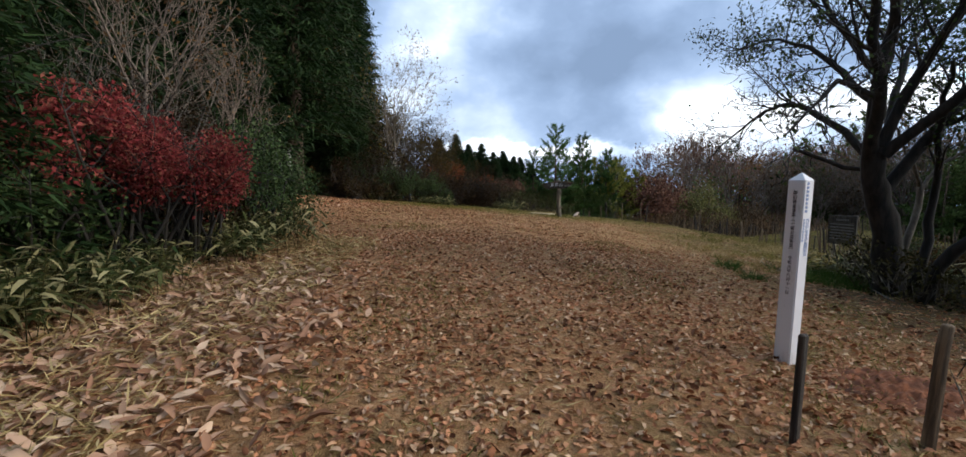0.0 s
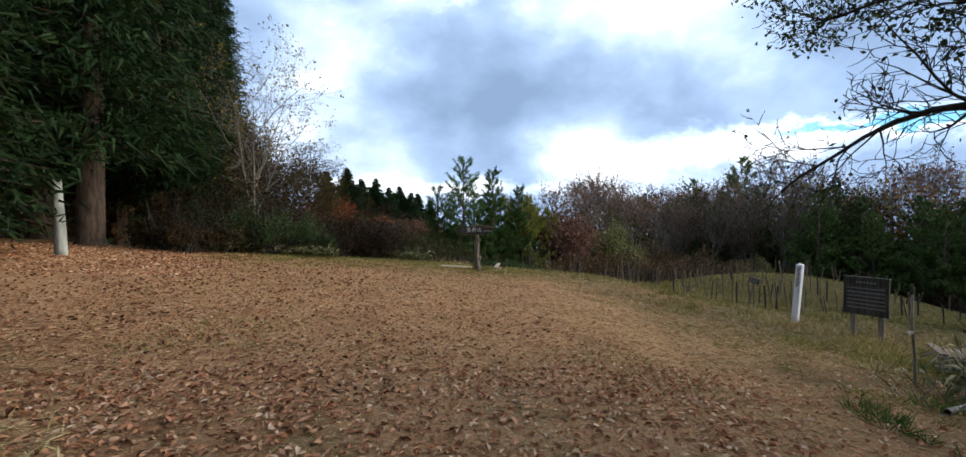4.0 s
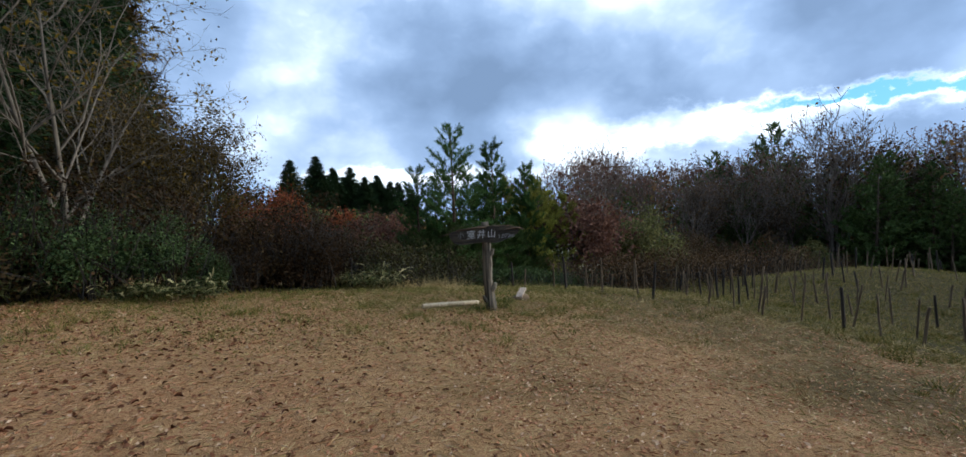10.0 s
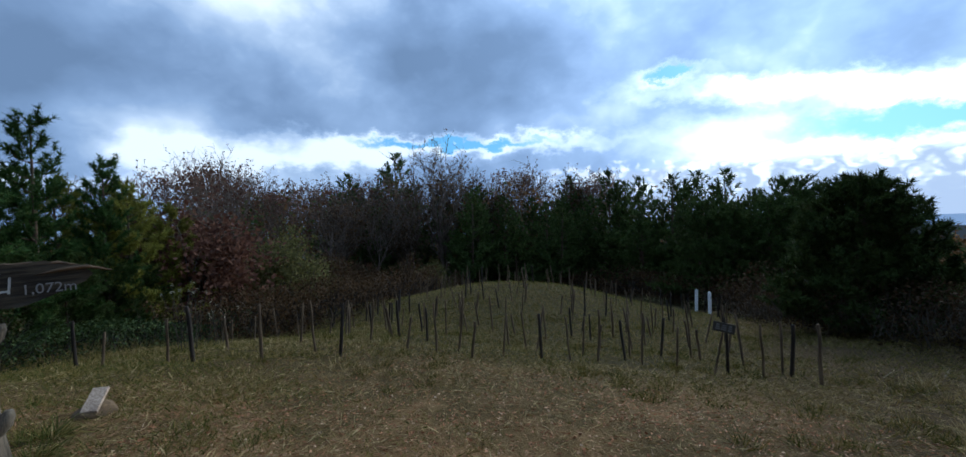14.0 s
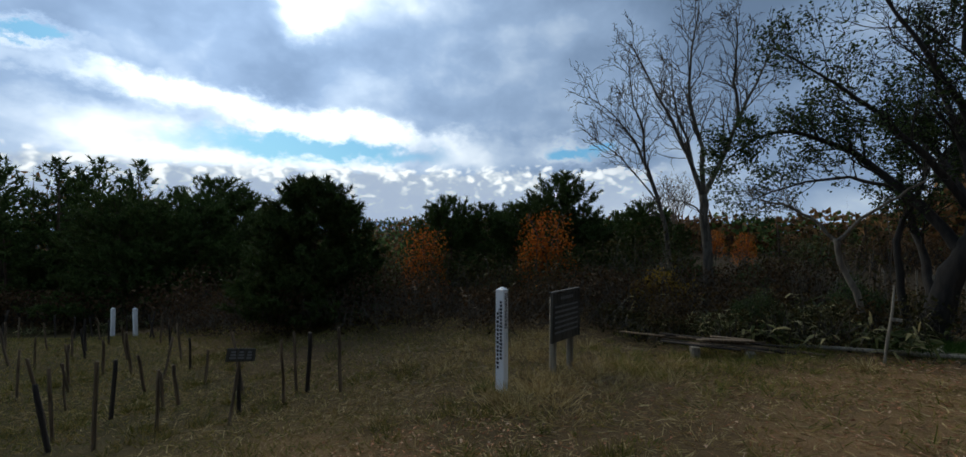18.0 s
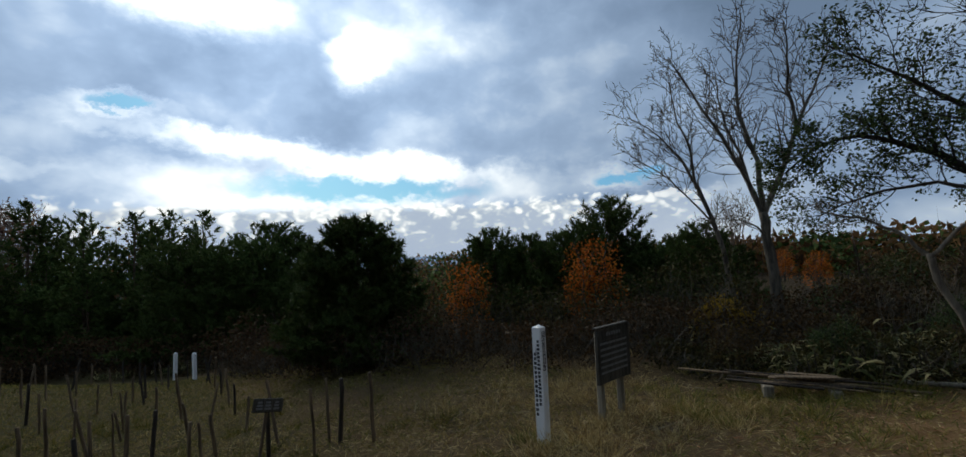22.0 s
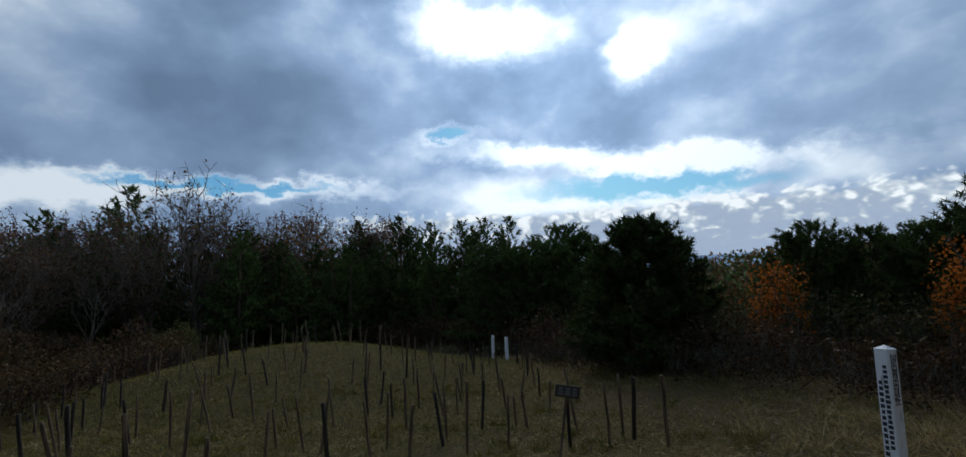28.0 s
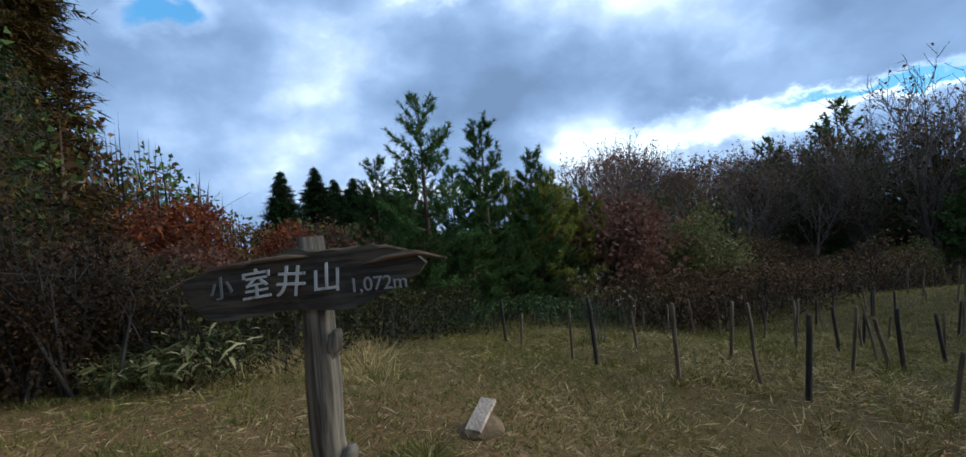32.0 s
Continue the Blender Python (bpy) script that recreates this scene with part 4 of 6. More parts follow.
for x, y, s in ((3.4, 31.6, 0.72), (5.8, 32.8, 0.72), (7.0, 33.6, 0.75), (4.4, 33.5, 0.7)):
    plant(pine_open, x, y, s)
pine_round = pine(26, 4.1, 2.0, M_PINE_DARK, "dense rounded dark green young pine beside the field", 0.02, 16, 1.2, 1.2, 9, (0.3, 0.65, 1.0), 0.72, 0.34)
plant(pine_round, 17.3, 12.65, (0.98, 0.98, 0.94))
for x, y, s in ((34.4, 13.0, 1.47), (33.2, 11.9, 1.27), (31.5, 14.3, 1.19), (30.6, 15.9, 1.14), (31.6, 17.3, 1.23), (28.2, 11.8, 0.92), (25.0, 11.5, 0.85), (18.9, 7.1, 0.82), (20.0, 7.1, 0.74), (18.6, 5.9, 0.76), (17.0, 5.5, 0.72), (17.2, 4.2, 0.78), (16.3, 4.1, 0.92), (15.8, 3.6, 0.66), (14.5, 1.4, 0.66), (15.8, 1.0, 0.60), (14.6, -0.9, 0.45), (20.1, 3.8, 0.72), (23.7, 5.6, 0.68), (14.5, 3.8, 0.50)):
    plant(pine_bushy, x, y, s)
for x, y, s in ((37.5, 22.0, 0.62), (40.5, 24.5, 0.7), (43, 28.5, 0.8), (44.5, 34, 0.95), (41.5, 38.5, 1.0), (37.2, 45.0, 1.42), (33.0, 47.5, 1.15), (35.0, 42.5, 0.85), (31.5, 43.0, 0.8), (46.5, 31, 1.0), (40, 42, 1.0)):
    plant(pine_big, x, y, s)
for x, y, s in ((41.5, 25.6, 1.06), (39.1, 22.5, 0.91), (40.4, 20.5, 0.93), (38.6, 18.2, 0.91), (37.6, 16.4, 0.89), (35.6, 14.8, 0.71), (43.7, 24.7, 0.98), (43.5, 19.8, 0.93), (45.0, 28.0, 0.92), (48.1, 31.4, 1.17), (36.0, 36.0, 0.95), (38.5, 34.0, 0.9), (39.5, 37.5, 1.05), (37.4, 32.4, 0.75), (40.5, 31.0, 0.85), (39.0, 29.0, 0.8)):
    plant(pine_big, x, y, s, label="dark green pine beyond the field")

oak = broadleaf(31, 11, 0.15, FAR, M_BARK_FAR, M_BROWN, "brown leafless oak in the wood", per=2, keep=0.4, length=0.16, width=0.12)
oak_b = broadleaf(32, 12, 0.15, FAR, M_BARK_FAR, M_RUSSET, "oak with thin russet leaves", per=4, keep=0.7, length=0.16, width=0.12)
oak_leafy = broadleaf(33, 9, 0.13, FAR, M_BARK_GREY, M_OAK_SHADED, "oak with brown autumn leaves", per=6, keep=0.9, length=0.18, width=0.13, spread=0.2)
for x, y, s in ((30.0, 41.5, 0.8), (33.5, 40.5, 0.85), (27.0, 42.5, 0.8), (36.5, 39.0, 0.85), (31.5, 44.5, 0.9), (24.5, 41.0, 0.75)):
    plant(oak, x, y, s)
for x, y, s in ((28.6, 43.5, 0.95), (35.0, 42.0, 0.9), (32.0, 39.8, 0.75)):
    plant(oak_leafy, x, y, s)
rng_wood = random.Random(4)
for k in range(44):
    f = k / 43
    a = radians(27 + 46 * f)
    d = 50 + 7 * math.sin(9 * f) + rng_wood.uniform(-3, 9) - 6 * ease(0.7, 1.0, f)
    model = rng_wood.choice((oak, oak, oak_b, oak_b, oak_leafy))
    plant(model, 3 + d * math.sin(a), 15 + d * math.cos(a), rng_wood.uniform(1.0, 1.42) * (1.2 if model is oak_leafy else 1.0))
for x, y, s in ((13.5, 46, 0.7), (16.5, 44, 0.8), (20.5, 47, 0.9), (25, 45, 0.85), (28.5, 46, 0.8), (22.5, 51, 1.0)):
    plant(oak_b, x, y, s)
for x, y, s in ((-2.8, -3.6, 0.95), (-5.2, -1.6, 0.9), (-0.6, -6.4, 0.85), (-4.2, -6.0, 1.0), (1.8, -8.0, 0.7), (-6.4, 0.6, 0.8)):
    plant(oak_leafy, x, y, s, label="brown-leaved autumn tree at the edge of the wood")
for x, y, s in ((-1.6, -4.6, 0.75), (3.0, -10.5, 0.6), (-3.4, -8.2, 0.9), (-5.8, 7.6, 0.5), (-6.4, 4.0, 0.5), (-5.8, 10.6, 0.4)):
    plant(oak, x, y, s, label="thin leafless tree at the edge of the wood")

# the pale sparse tree and the autumn bushes on the crest
PALE = dict(BARE, kids=(6, 5, 5, 4, 0), angle=(38, 40, 45, 45, 0), wander=(0.12, 0.17, 0.2, 0.2, 0.2), rise=(0.02, 0.06, 0.03, 0.0, -0.03))
PALE["split"] = True
PALE["from"] = (0.25, 0.2, 0.15, 0.1, 0)
pale_tree = broadleaf(41, 9.0, 0.065, PALE, M_BARK_PALE, M_GOLD, "pale-barked tree with few yellowing leaves", per=2, keep=0.38, length=0.11, width=0.05, stems=3, tilt=0.22, name="pale_tree")
plant(pale_tree, -4.3, 22.0, 1.0, 20)
gold_tree = broadleaf(42, 6.0, 0.08, BARE, M_BARK_GREY, M_BRONZE, "small tree with bronze brown leaves", per=4, keep=0.8, length=0.09, width=0.05, spread=0.1, stems=3, tilt=0.25)
plant(gold_tree, -3.0, 24.5, 0.85)
plant(gold_tree, -5.6, 27.0, 1.15)
plant(gold_tree, 45.0, 36.0, 1.2)
plant(gold_tree, 42.0, 33.2, 0.9)

shrub_red = shrub(51, 2.4, 1.25, M_RED, "bush covered in crimson autumn leaves", 9000, 0.050, 0.027, 34, M_BARK_DARK, lumps=36, fill=0.2, low=0.42, puff=0.5)
shrub_scarlet = shrub(52, 3.6, 2.0, M_SCARLET, "bush of scarlet autumn leaves", 4500, 0.14, 0.08, 20, lumps=12)
shrub_russet = shrub(53, 3.4, 1.9, M_RUSSET, "bush of dull russet leaves", 3600, 0.14, 0.08, 22, lumps=12)
shrub_brown = shrub(54, 1.7, 1.2, M_SCRUB, "twiggy brown half-bare bush", 1300, 0.085, 0.05, 20, M_BARK_DARK, lumps=10)
shrub_green = shrub(55, 2.2, 1.1, M_EVERGREEN, "dense dark evergreen bush", 6000, 0.065, 0.034, 18, M_BARK_DARK, lumps=14, fill=0.3)
shrub_olive = shrub(56, 4.6, 2.5, M_OLIVE, "rounded bush of olive leaves", 6000, 0.16, 0.09, 20, lumps=20, fill=0.4)
shrub_orange = shrub(57, 3.4, 1.1, M_ORANGE, "bush with bright orange autumn leaves", 2200, 0.09, 0.06, 12, lumps=8)
shrub_yellow = shrub(58, 1.5, 0.8, M_GOLD, "small bush of yellow-green leaves", 1500, 0.06, 0.035, 14, lumps=7)

plant(shrub_red, -3.95, 5.9, 1.0, 0)
plant(shrub_red, -4.7, 5.4, 1.16, 130, label="tall bush covered in crimson autumn leaves")
plant(shrub_green, -3.75, 7.75, 0.98)
plant(shrub_green, -4.6, 8.9, 1.0)
plant(shrub_green, -5.2, 8.9, 0.9)
plant(shrub_green, -5.0, 3.6, 0.9)
plant(cedar_low, -5.6, 4.2, (0.62, 0.62, 0.5), label="dark green young cedar at the edge of the wood")
plant(shrub_green, -4.9, 4.7, 0.9)
plant(shrub_green, -4.9, 1.8, 1.0)
for x, y, s in ((-4.6, 7.2, 0.9), (-5.8, 6.0, 1.3), (-6.2, 11.6, 0.7), (-5.5, 19.9, 0.8), (-6.6, 20.8, 0.9), (-4.6, 20.9, 0.9), (-2.4, 22.6, 1.1), (-1.2, 22.9, 0.9), (0.2, 24.2, 1.0), (1.4, 26.0, 0.9), (-0.4, 25.8, 1.1), (2.4, 28.6, 0.9), (-5.0, 24.0, 1.4), (-6.6, 23.4, 1.3), (-1.8, 24.8, 1.3)):
    plant(shrub_brown, x, y, s)
for x, y, s in ((-3.4, 21.3, 0.82), (-2.5, 21.5, 0.76), (-4.4, 21.2, 0.9), (-1.9, 21.7, 0.5), (-5.6, 21.0, 0.8), (2.4, 27.8, 0.55), (3.2, 29.4, 0.6)):
    plant(shrub_green, x, y, s, label="dense blue-green evergreen bush at the foot of the brush")
shrub_mauve = shrub(60, 3.4, 1.5, M_DULL_RED, "tall thin bush of brown and dull red twigs", 3200, 0.05, 0.028, 46, M_BARK_GREY, lumps=30, fill=0.2, low=0.35, puff=0.5)
for x, y, s in ((-5.4, 7.0, 1.05), (-6.0, 5.4, 1.15), (-5.9, 8.6, 0.9)):
    plant(shrub_mauve, x, y, s)
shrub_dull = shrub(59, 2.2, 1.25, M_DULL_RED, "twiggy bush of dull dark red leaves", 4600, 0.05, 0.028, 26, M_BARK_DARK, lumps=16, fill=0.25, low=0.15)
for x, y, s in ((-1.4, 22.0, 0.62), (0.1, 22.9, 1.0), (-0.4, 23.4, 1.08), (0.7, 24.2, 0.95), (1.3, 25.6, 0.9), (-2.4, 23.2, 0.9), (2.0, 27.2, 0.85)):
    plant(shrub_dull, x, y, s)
plant(shrub_green, 1.0, 25.0, 0.6)
for x, y, s in ((-2.2, 33.0, 1.15), (0.4, 35.0, 0.95), (-4.4, 34.5, 1.1)):
    plant(shrub_scarlet, x, y, s)
for x, y, s in ((-0.6, 28.2, 0.75), (1.4, 30.5, 0.75), (1.2, 33.4, 0.95), (-2.4, 28.4, 0.8), (2.6, 35.5, 1.0), (12.2, 33.6, 1.55), (10.6, 35.2, 1.35), (14.2, 37.8, 1.5)):
    plant(shrub_russet, x, y, s)
shrub_dark = shrub(62, 3.2, 1.9, M_OAK_SHADED, "bush of dark brown leaves at the far edge of the field", 3600, 0.12, 0.07, 24, lumps=16, fill=0.3)
for x, y, s in ((19.6, 36.0, 1.0), (22.5, 38.0, 1.15), (26.5, 39.5, 1.05), (29.8, 38.5, 0.95), (24.4, 36.2, 0.7), (32.5, 35.5, 0.8)):
    plant(shrub_dark, x, y, s)
for x, y, s in ((16.2, 34.2, 1.0), (18.6, 35.0, 0.6), (29.5, 35.6, 0.75), (38.0, 38.0, 0.75), (41.5, 35.5, 0.6), (35.5, 40.2, 0.6), (32.0, 39.5, 0.5)):
    plant(shrub_olive, x, y, s)
for x, y, s in ((17.5, 9.15, 0.86), (14.3, 6.75, 0.92), (13.5, -4.5, 0.5), (16.0, -7.0, 0.5)):
    plant(shrub_orange, x, y, s)
plant(shrub_yellow, 10.3, 7.3, 1.0)
plant(shrub_yellow, 9.8, 7.0, 0.75)
rng_bush = random.Random(9)
for k in range(22):
    f = k / 21
    x = 9.5 + 15 * f + rng_bush.uniform(-0.8, 0.8)
    y = 5.0 + 7.6 * f + rng_bush.uniform(-2.4, 0.6) * (1.0 + 0.4 * f)
    plant(shrub_brown if rng_bush.random() < 0.72 else shrub_green, x, y, rng_bush.uniform(0.55, 1.05))
for k in range(9):
    x, y = rng_bush.uniform(10, 26), rng_bush.uniform(-9, 2)
    plant(rng_bush.choice((shrub_brown, shrub_green)), x, y, rng_bush.uniform(0.5, 0.85))
for k in range(12):
    a = radians(22 + 84 * k / 11)
    d = 44 - 3 * math.cos(a) - 20 * float(ease(72, 106, math.degrees(a))) - 16 * (1 - float(ease(18, 42, math.degrees(a)))) + rng_bush.uniform(-1, 2)
    plant(rng_bush.choice((shrub_brown, shrub_russet, shrub_green, shrub_brown)), 3 + d * math.sin(a), 15 + d * math.cos(a), rng_bush.uniform(0.8, 1.5))
for x, y, s in ((-1.4, -3.2, 0.5), (0.8, -4.6, 0.5), (2.6, -5.6, 0.6), (-3.6, -2.0, 0.6), (-5.0, -0.4, 0.6), (4.6, -7.4, 0.7), (7.2, -8.6, 0.8), (9.4, -9.0, 0.9), (5.8, -10, 0.9), (1.0, -6.6, 0.8), (-2.4, -5.2, 0.7)):
    plant(shrub_brown, x, y, s)
for x, y, s in ((-3.0, -4.4, 1.0), (-5.0, -3.2, 1.15), (-1.0, -6.0, 0.9), (-6.4, -1.6, 1.2), (-7.2, -4.0, 1.3), (1.2, -8.4, 0.9)):
    plant(shrub_green, x, y, s, label="dark evergreen bush under the trees of the wood")


def thicket(label, line, depth, tall, twigs, leaf_count, twig_mat, leaf_mat, seed, leaf=0.09):
    """Tangled brush along the foot of the wood, to the left of the line: too fine to count."""
    rng = np.random.default_rng(seed)
    ob = thing("undergrowth", Matrix.Identity(4), label, "undergrowth", kind="stuff")
    pts = np.array(line, float)
    steps = np.diff(pts, axis=0)
    lengths = np.linalg.norm(steps, axis=1)

    def scatter(per_metre):
        n = int(per_metre * lengths.sum())
        k = rng.choice(len(steps), n, p=lengths / lengths.sum())
        side = np.stack([-steps[k, 1], steps[k, 0]], 1) / lengths[k, None]
        deep = rng.random(n) ** 0.8 * depth + 0.5 * np.sin(3.1 * rng.random(n))
        xy = pts[k] + steps[k] * rng.random(n)[:, None] + side * deep[:, None]
        top = tall * (0.45 + 0.55 * patches(xy[:, 0], xy[:, 1], 0.55)) * (0.6 + 0.4 * np.clip(deep / depth * 2, 0, 1))
        return xy, top, n

    xy, top, n = scatter(twigs)
    geo = Geo()
    base = np.stack([xy[:, 0], xy[:, 1], land(xy[:, 0], xy[:, 1]) + rng.uniform(-0.05, 0.5, n) * top * 0.6], 1)
    blades(geo, base, np.array([0, 0, 1.0]) + rng.normal(0, 0.55, (n, 3)), top * rng.uniform(0.4, 0.95, n), rng.uniform(0.008, 0.02, n) * (1 + leaf * 4), rng, 0.3)
    part("twigs", geo, twig_mat, ob)
    xy, top, n = scatter(leaf_count)
    geo = Geo()
    base = np.stack([xy[:, 0], xy[:, 1], land(xy[:, 0], xy[:, 1]) + top * rng.random(n) ** 0.8], 1)
    blades(geo, base, rng.normal(0, 1, (n, 3)), leaf * rng.uniform(0.6, 1.5, n), leaf * 0.55 * rng.uniform(0.6, 1.4, n), rng)
    part("leaves", geo, leaf_mat, ob)
    return ob


def patches(x, y, s=1.0):
    return 0.5 + 0.5 * np.sin(1.7 * s * x + 1.3 * np.sin(0.9 * s * y)) * np.sin(1.3 * s * y + 1.1 * np.sin(1.1 * s * x))


thicket("dark tangle of brush under the cedars", ((-5.0, -1.0), (-5.2, 6.0), (-5.6, 11.0)), 2.5, 1.9, 160, 900, M_BARK_GREY, M_EVERGREEN, 1, 0.08)
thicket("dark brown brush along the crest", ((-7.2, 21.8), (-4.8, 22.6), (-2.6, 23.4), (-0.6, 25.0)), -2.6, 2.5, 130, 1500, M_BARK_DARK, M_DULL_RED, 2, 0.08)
thicket("dull dark brush along the crest", ((-0.8, 24.4), (0.8, 26.4), (2.4, 29.2), (3.2, 30.5)), -3.5, 1.9, 110, 1200, M_BARK_DARK, M_BRUSH, 3, 0.08)
thicket("dark brush under the young pines", ((3.0, 29.8), (6.0, 30.2), (9.0, 31.2), (12.0, 33.8)), -3.0, 0.9, 90, 900, M_BARK_DARK, M_EVERGREEN, 4, 0.07)
# darkened leaves stand for the dense shade below the far wood
thicket("dark brown brush along the far edge of the field", ((8.6, 30.4), (12.0, 32.4), (18.0, 33.0), (24.0, 36.0), (31.0, 39.5)), -4.5, 2.3, 110, 900, M_BARK_DARK, M_OAK_SHADED, 5, 0.11)
thicket("dark brush at the foot of the far wood", ((31.0, 41.8), (38.0, 40.2), (43.5, 35.0), (42.0, 27.5), (37.5, 20.5), (33.0, 16.0), (26.0, 11.8)), -4.5, 2.4, 70, 560, M_BARK_DARK, M_OAK_SHADED, 6, 0.14)
thicket("brown brush beside the field", ((24.0, 13.5), (20.0, 12.3), (16.5, 10.9), (14.5, 9.4), (12.9, 7.6), (11.2, 5.6), (9.8, 3.4)), -3.2, 1.7, 200, 1300, M_BARK_GREY, M_OAK_SHADED, 7, 0.075)
thicket("dark brush beside the field", ((26.0, 9.6), (20.6, 7.6), (16.0, 5.0), (12.0, 2.8), (10.4, 0.4)), -5.0, 2.4, 120, 1000, M_BARK_GREY, M_BRUSH, 8, 0.09)
thicket("low brown brush behind the old tree", ((11.0, 3.6), (8.0, 3.4), (5.6, 2.4), (4.6, 0.4)), -2.5, 0.9, 110, 500, M_BARK_GREY, M_SCRUB, 10, 0.07)
thicket("low green brush round the old tree", ((10.4, 8.2), (8.6, 8.4), (6.9, 7.3), (6.2, 5.6)), -1.3, 0.8, 160, 800, M_BARK_GREY, M_BRUSH, 11, 0.07)
thicket("brown brush behind the start of the path", ((13.0, -9.0), (6.5, -9.4), (2.2, -7.0), (-1.8, -4.9), (-5.2, -1.4)), -3.0, 2.0, 120, 1000, M_BARK_DARK, M_OAK_SHADED, 9, 0.09)


def far_woodland():
    """The massed woods beyond the trees that can be told apart."""
    rng = np.random.default_rng(12)
    ob = thing("woodland", Matrix.Identity(4), "dense brown and dark green woodland beyond the clearing", "woodland", kind="stuff")
    n = 95000
    turn = rng.uniform(-70, 290, n)
    tall = np.interp(turn, (-70, -20, -14, 18, 24, 60, 90, 96, 164, 178, 290), (10, 10, 5, 5, 9, 12, 9, 2.6, 2.6, 9, 11))
    near = np.interp(turn, (-70, -30, -14, 20, 30, 90, 100, 160, 172, 200, 250, 290), (18, 22, 46, 46, 42, 48, 34, 30, 26, 27, 17, 17))
    d = near + rng.random(n) ** 1.5 * 26
    a = np.radians(turn)
    x, y = 3 + d * np.sin(a), 15 + d * np.cos(a)
    lump = 0.62 + 0.38 * patches(x, y, 0.42)
    z = land(x, y) + tall * lump * rng.random(n) ** 0.75
    green = patches(x, y, 0.3) + rng.normal(0, 0.15, n) > 0.55
    for name, pick, mat in (("brown_canopy", ~green, M_BROWN), ("green_canopy", green, M_PINE_DARK)):
        geo = Geo()
        k = int(pick.sum())
        blades(geo, np.stack([x, y, z], 1)[pick], rng.normal(0, 1, (k, 3)), rng.uniform(0.25, 0.6, k), rng.uniform(0.18, 0.36, k), rng, 0.35)
        part(name, geo, mat, ob)
    geo = Geo()
    k = 2600
    blades(geo, np.stack([x, y, land(x, y) - 0.2], 1)[:k], np.array([0, 0, 1.0]) + rng.normal(0, 0.06, (k, 3)), tall[:k] * rng.uniform(0.7, 1.05, k), rng.uniform(0.12, 0.26, k), rng, 0.4)
    part("trunks", geo, M_BARK, ob)


far_woodland()

# trees whose main limbs are set one by one
TWIG = dict(segs=(1, 1, 5, 4, 3), sides=(8, 7, 4, 3, 3), wander=(0, 0, 0.17, 0.2, 0.2), rise=(0, 0, 0.07, 0.05, 0.02), kids=(0, 0, 6, 4, 0), angle=(0, 0, 44, 44, 0), ratio=(0, 0, 0.5, 0.5, 0), thin=(0, 0, 0.6, 0.6, 0), leafy=1, least=0.006)
TWIG["from"] = (0, 0, 0.2, 0.15, 0)


class Limbs:
    """Gathers limbs that follow given lines, with the boughs and leaves that they bear."""

    def __init__(self, seed, facing, cfg):
        self.rng, self.nrng = random.Random(seed), np.random.default_rng(seed)
        self.wood, self.leaves, self.cfg = [], Geo(), cfg
        self.u, self.v = Vector((facing[1], -facing[0], 0)), Vector((*facing, 0))

    def place(self, p):
        return self.u * p[0] + self.v * p[1] + Vector((0, 0, p[2]))

    def limb(self, line, thick, thin, kids=0, reach=1.0, leaves=0, keep=1.0, start=0.3, sides=8, leaf=0.066, onto=None, angle=42):
        pts = [self.place(p) for p in line]
        smooth = []
        for i in range(len(pts) - 1):
            a, b, c, d = pts[max(i - 1, 0)], pts[i], pts[i + 1], pts[min(i + 2, len(pts) - 1)]
            for f in (0.0, 0.33, 0.67):
                q = 0.5 * ((2 * b) + (c - a) * f + (2 * a - 5 * b + 4 * c - d) * f * f + (3 * b - a - 3 * c + d) * f ** 3)
                smooth.append(q + Vector([self.rng.gauss(0, 0.016) for _ in range(3)]))
        smooth.append(pts[-1])
        n = len(smooth) - 1
        rad = [thick + (thin - thick) * (i / n) ** 0.85 for i in range(n + 1)]
        if onto is None:
            self.wood.append(Geo())
            geo = self.wood[-1]
        else:
            geo = self.wood[onto]
        tube(geo, smooth, [r * (1 + 0.07 * math.sin(3.1 * i + 1)) for i, r in enumerate(rad)], sides)
        ends = []
        for k in range(kids):
            f = start + (1 - start) * (k + self.rng.random() * 0.9) / kids
            i = min(int(f * n), n - 1)
            base = (smooth[i + 1] - smooth[i]).normalized()
            turn = base.orthogonal().normalized()
            turn.rotate(Matrix.Rotation(k * 2.4 + self.rng.random() * 1.4, 3, base))
            a = radians(angle * (0.7 + 0.6 * self.rng.random()))
            way = (base * math.cos(a) + turn * math.sin(a) + Vector((0, 0, 0.12))).normalized()
            size = reach * (1.2 - 0.55 * f) * (0.7 + 0.6 * self.rng.random())
            grow(self.rng, [geo, geo], ends, smooth[i].lerp(smooth[i + 1], 0.5), way, size, max(rad[i] * 0.42, 0.010), 2, self.cfg)
        if leaves:
            leaf_ends(self.leaves, ends, self.nrng, leaves, leaf, leaf * 0.56, 0.07, keep)
        return ends


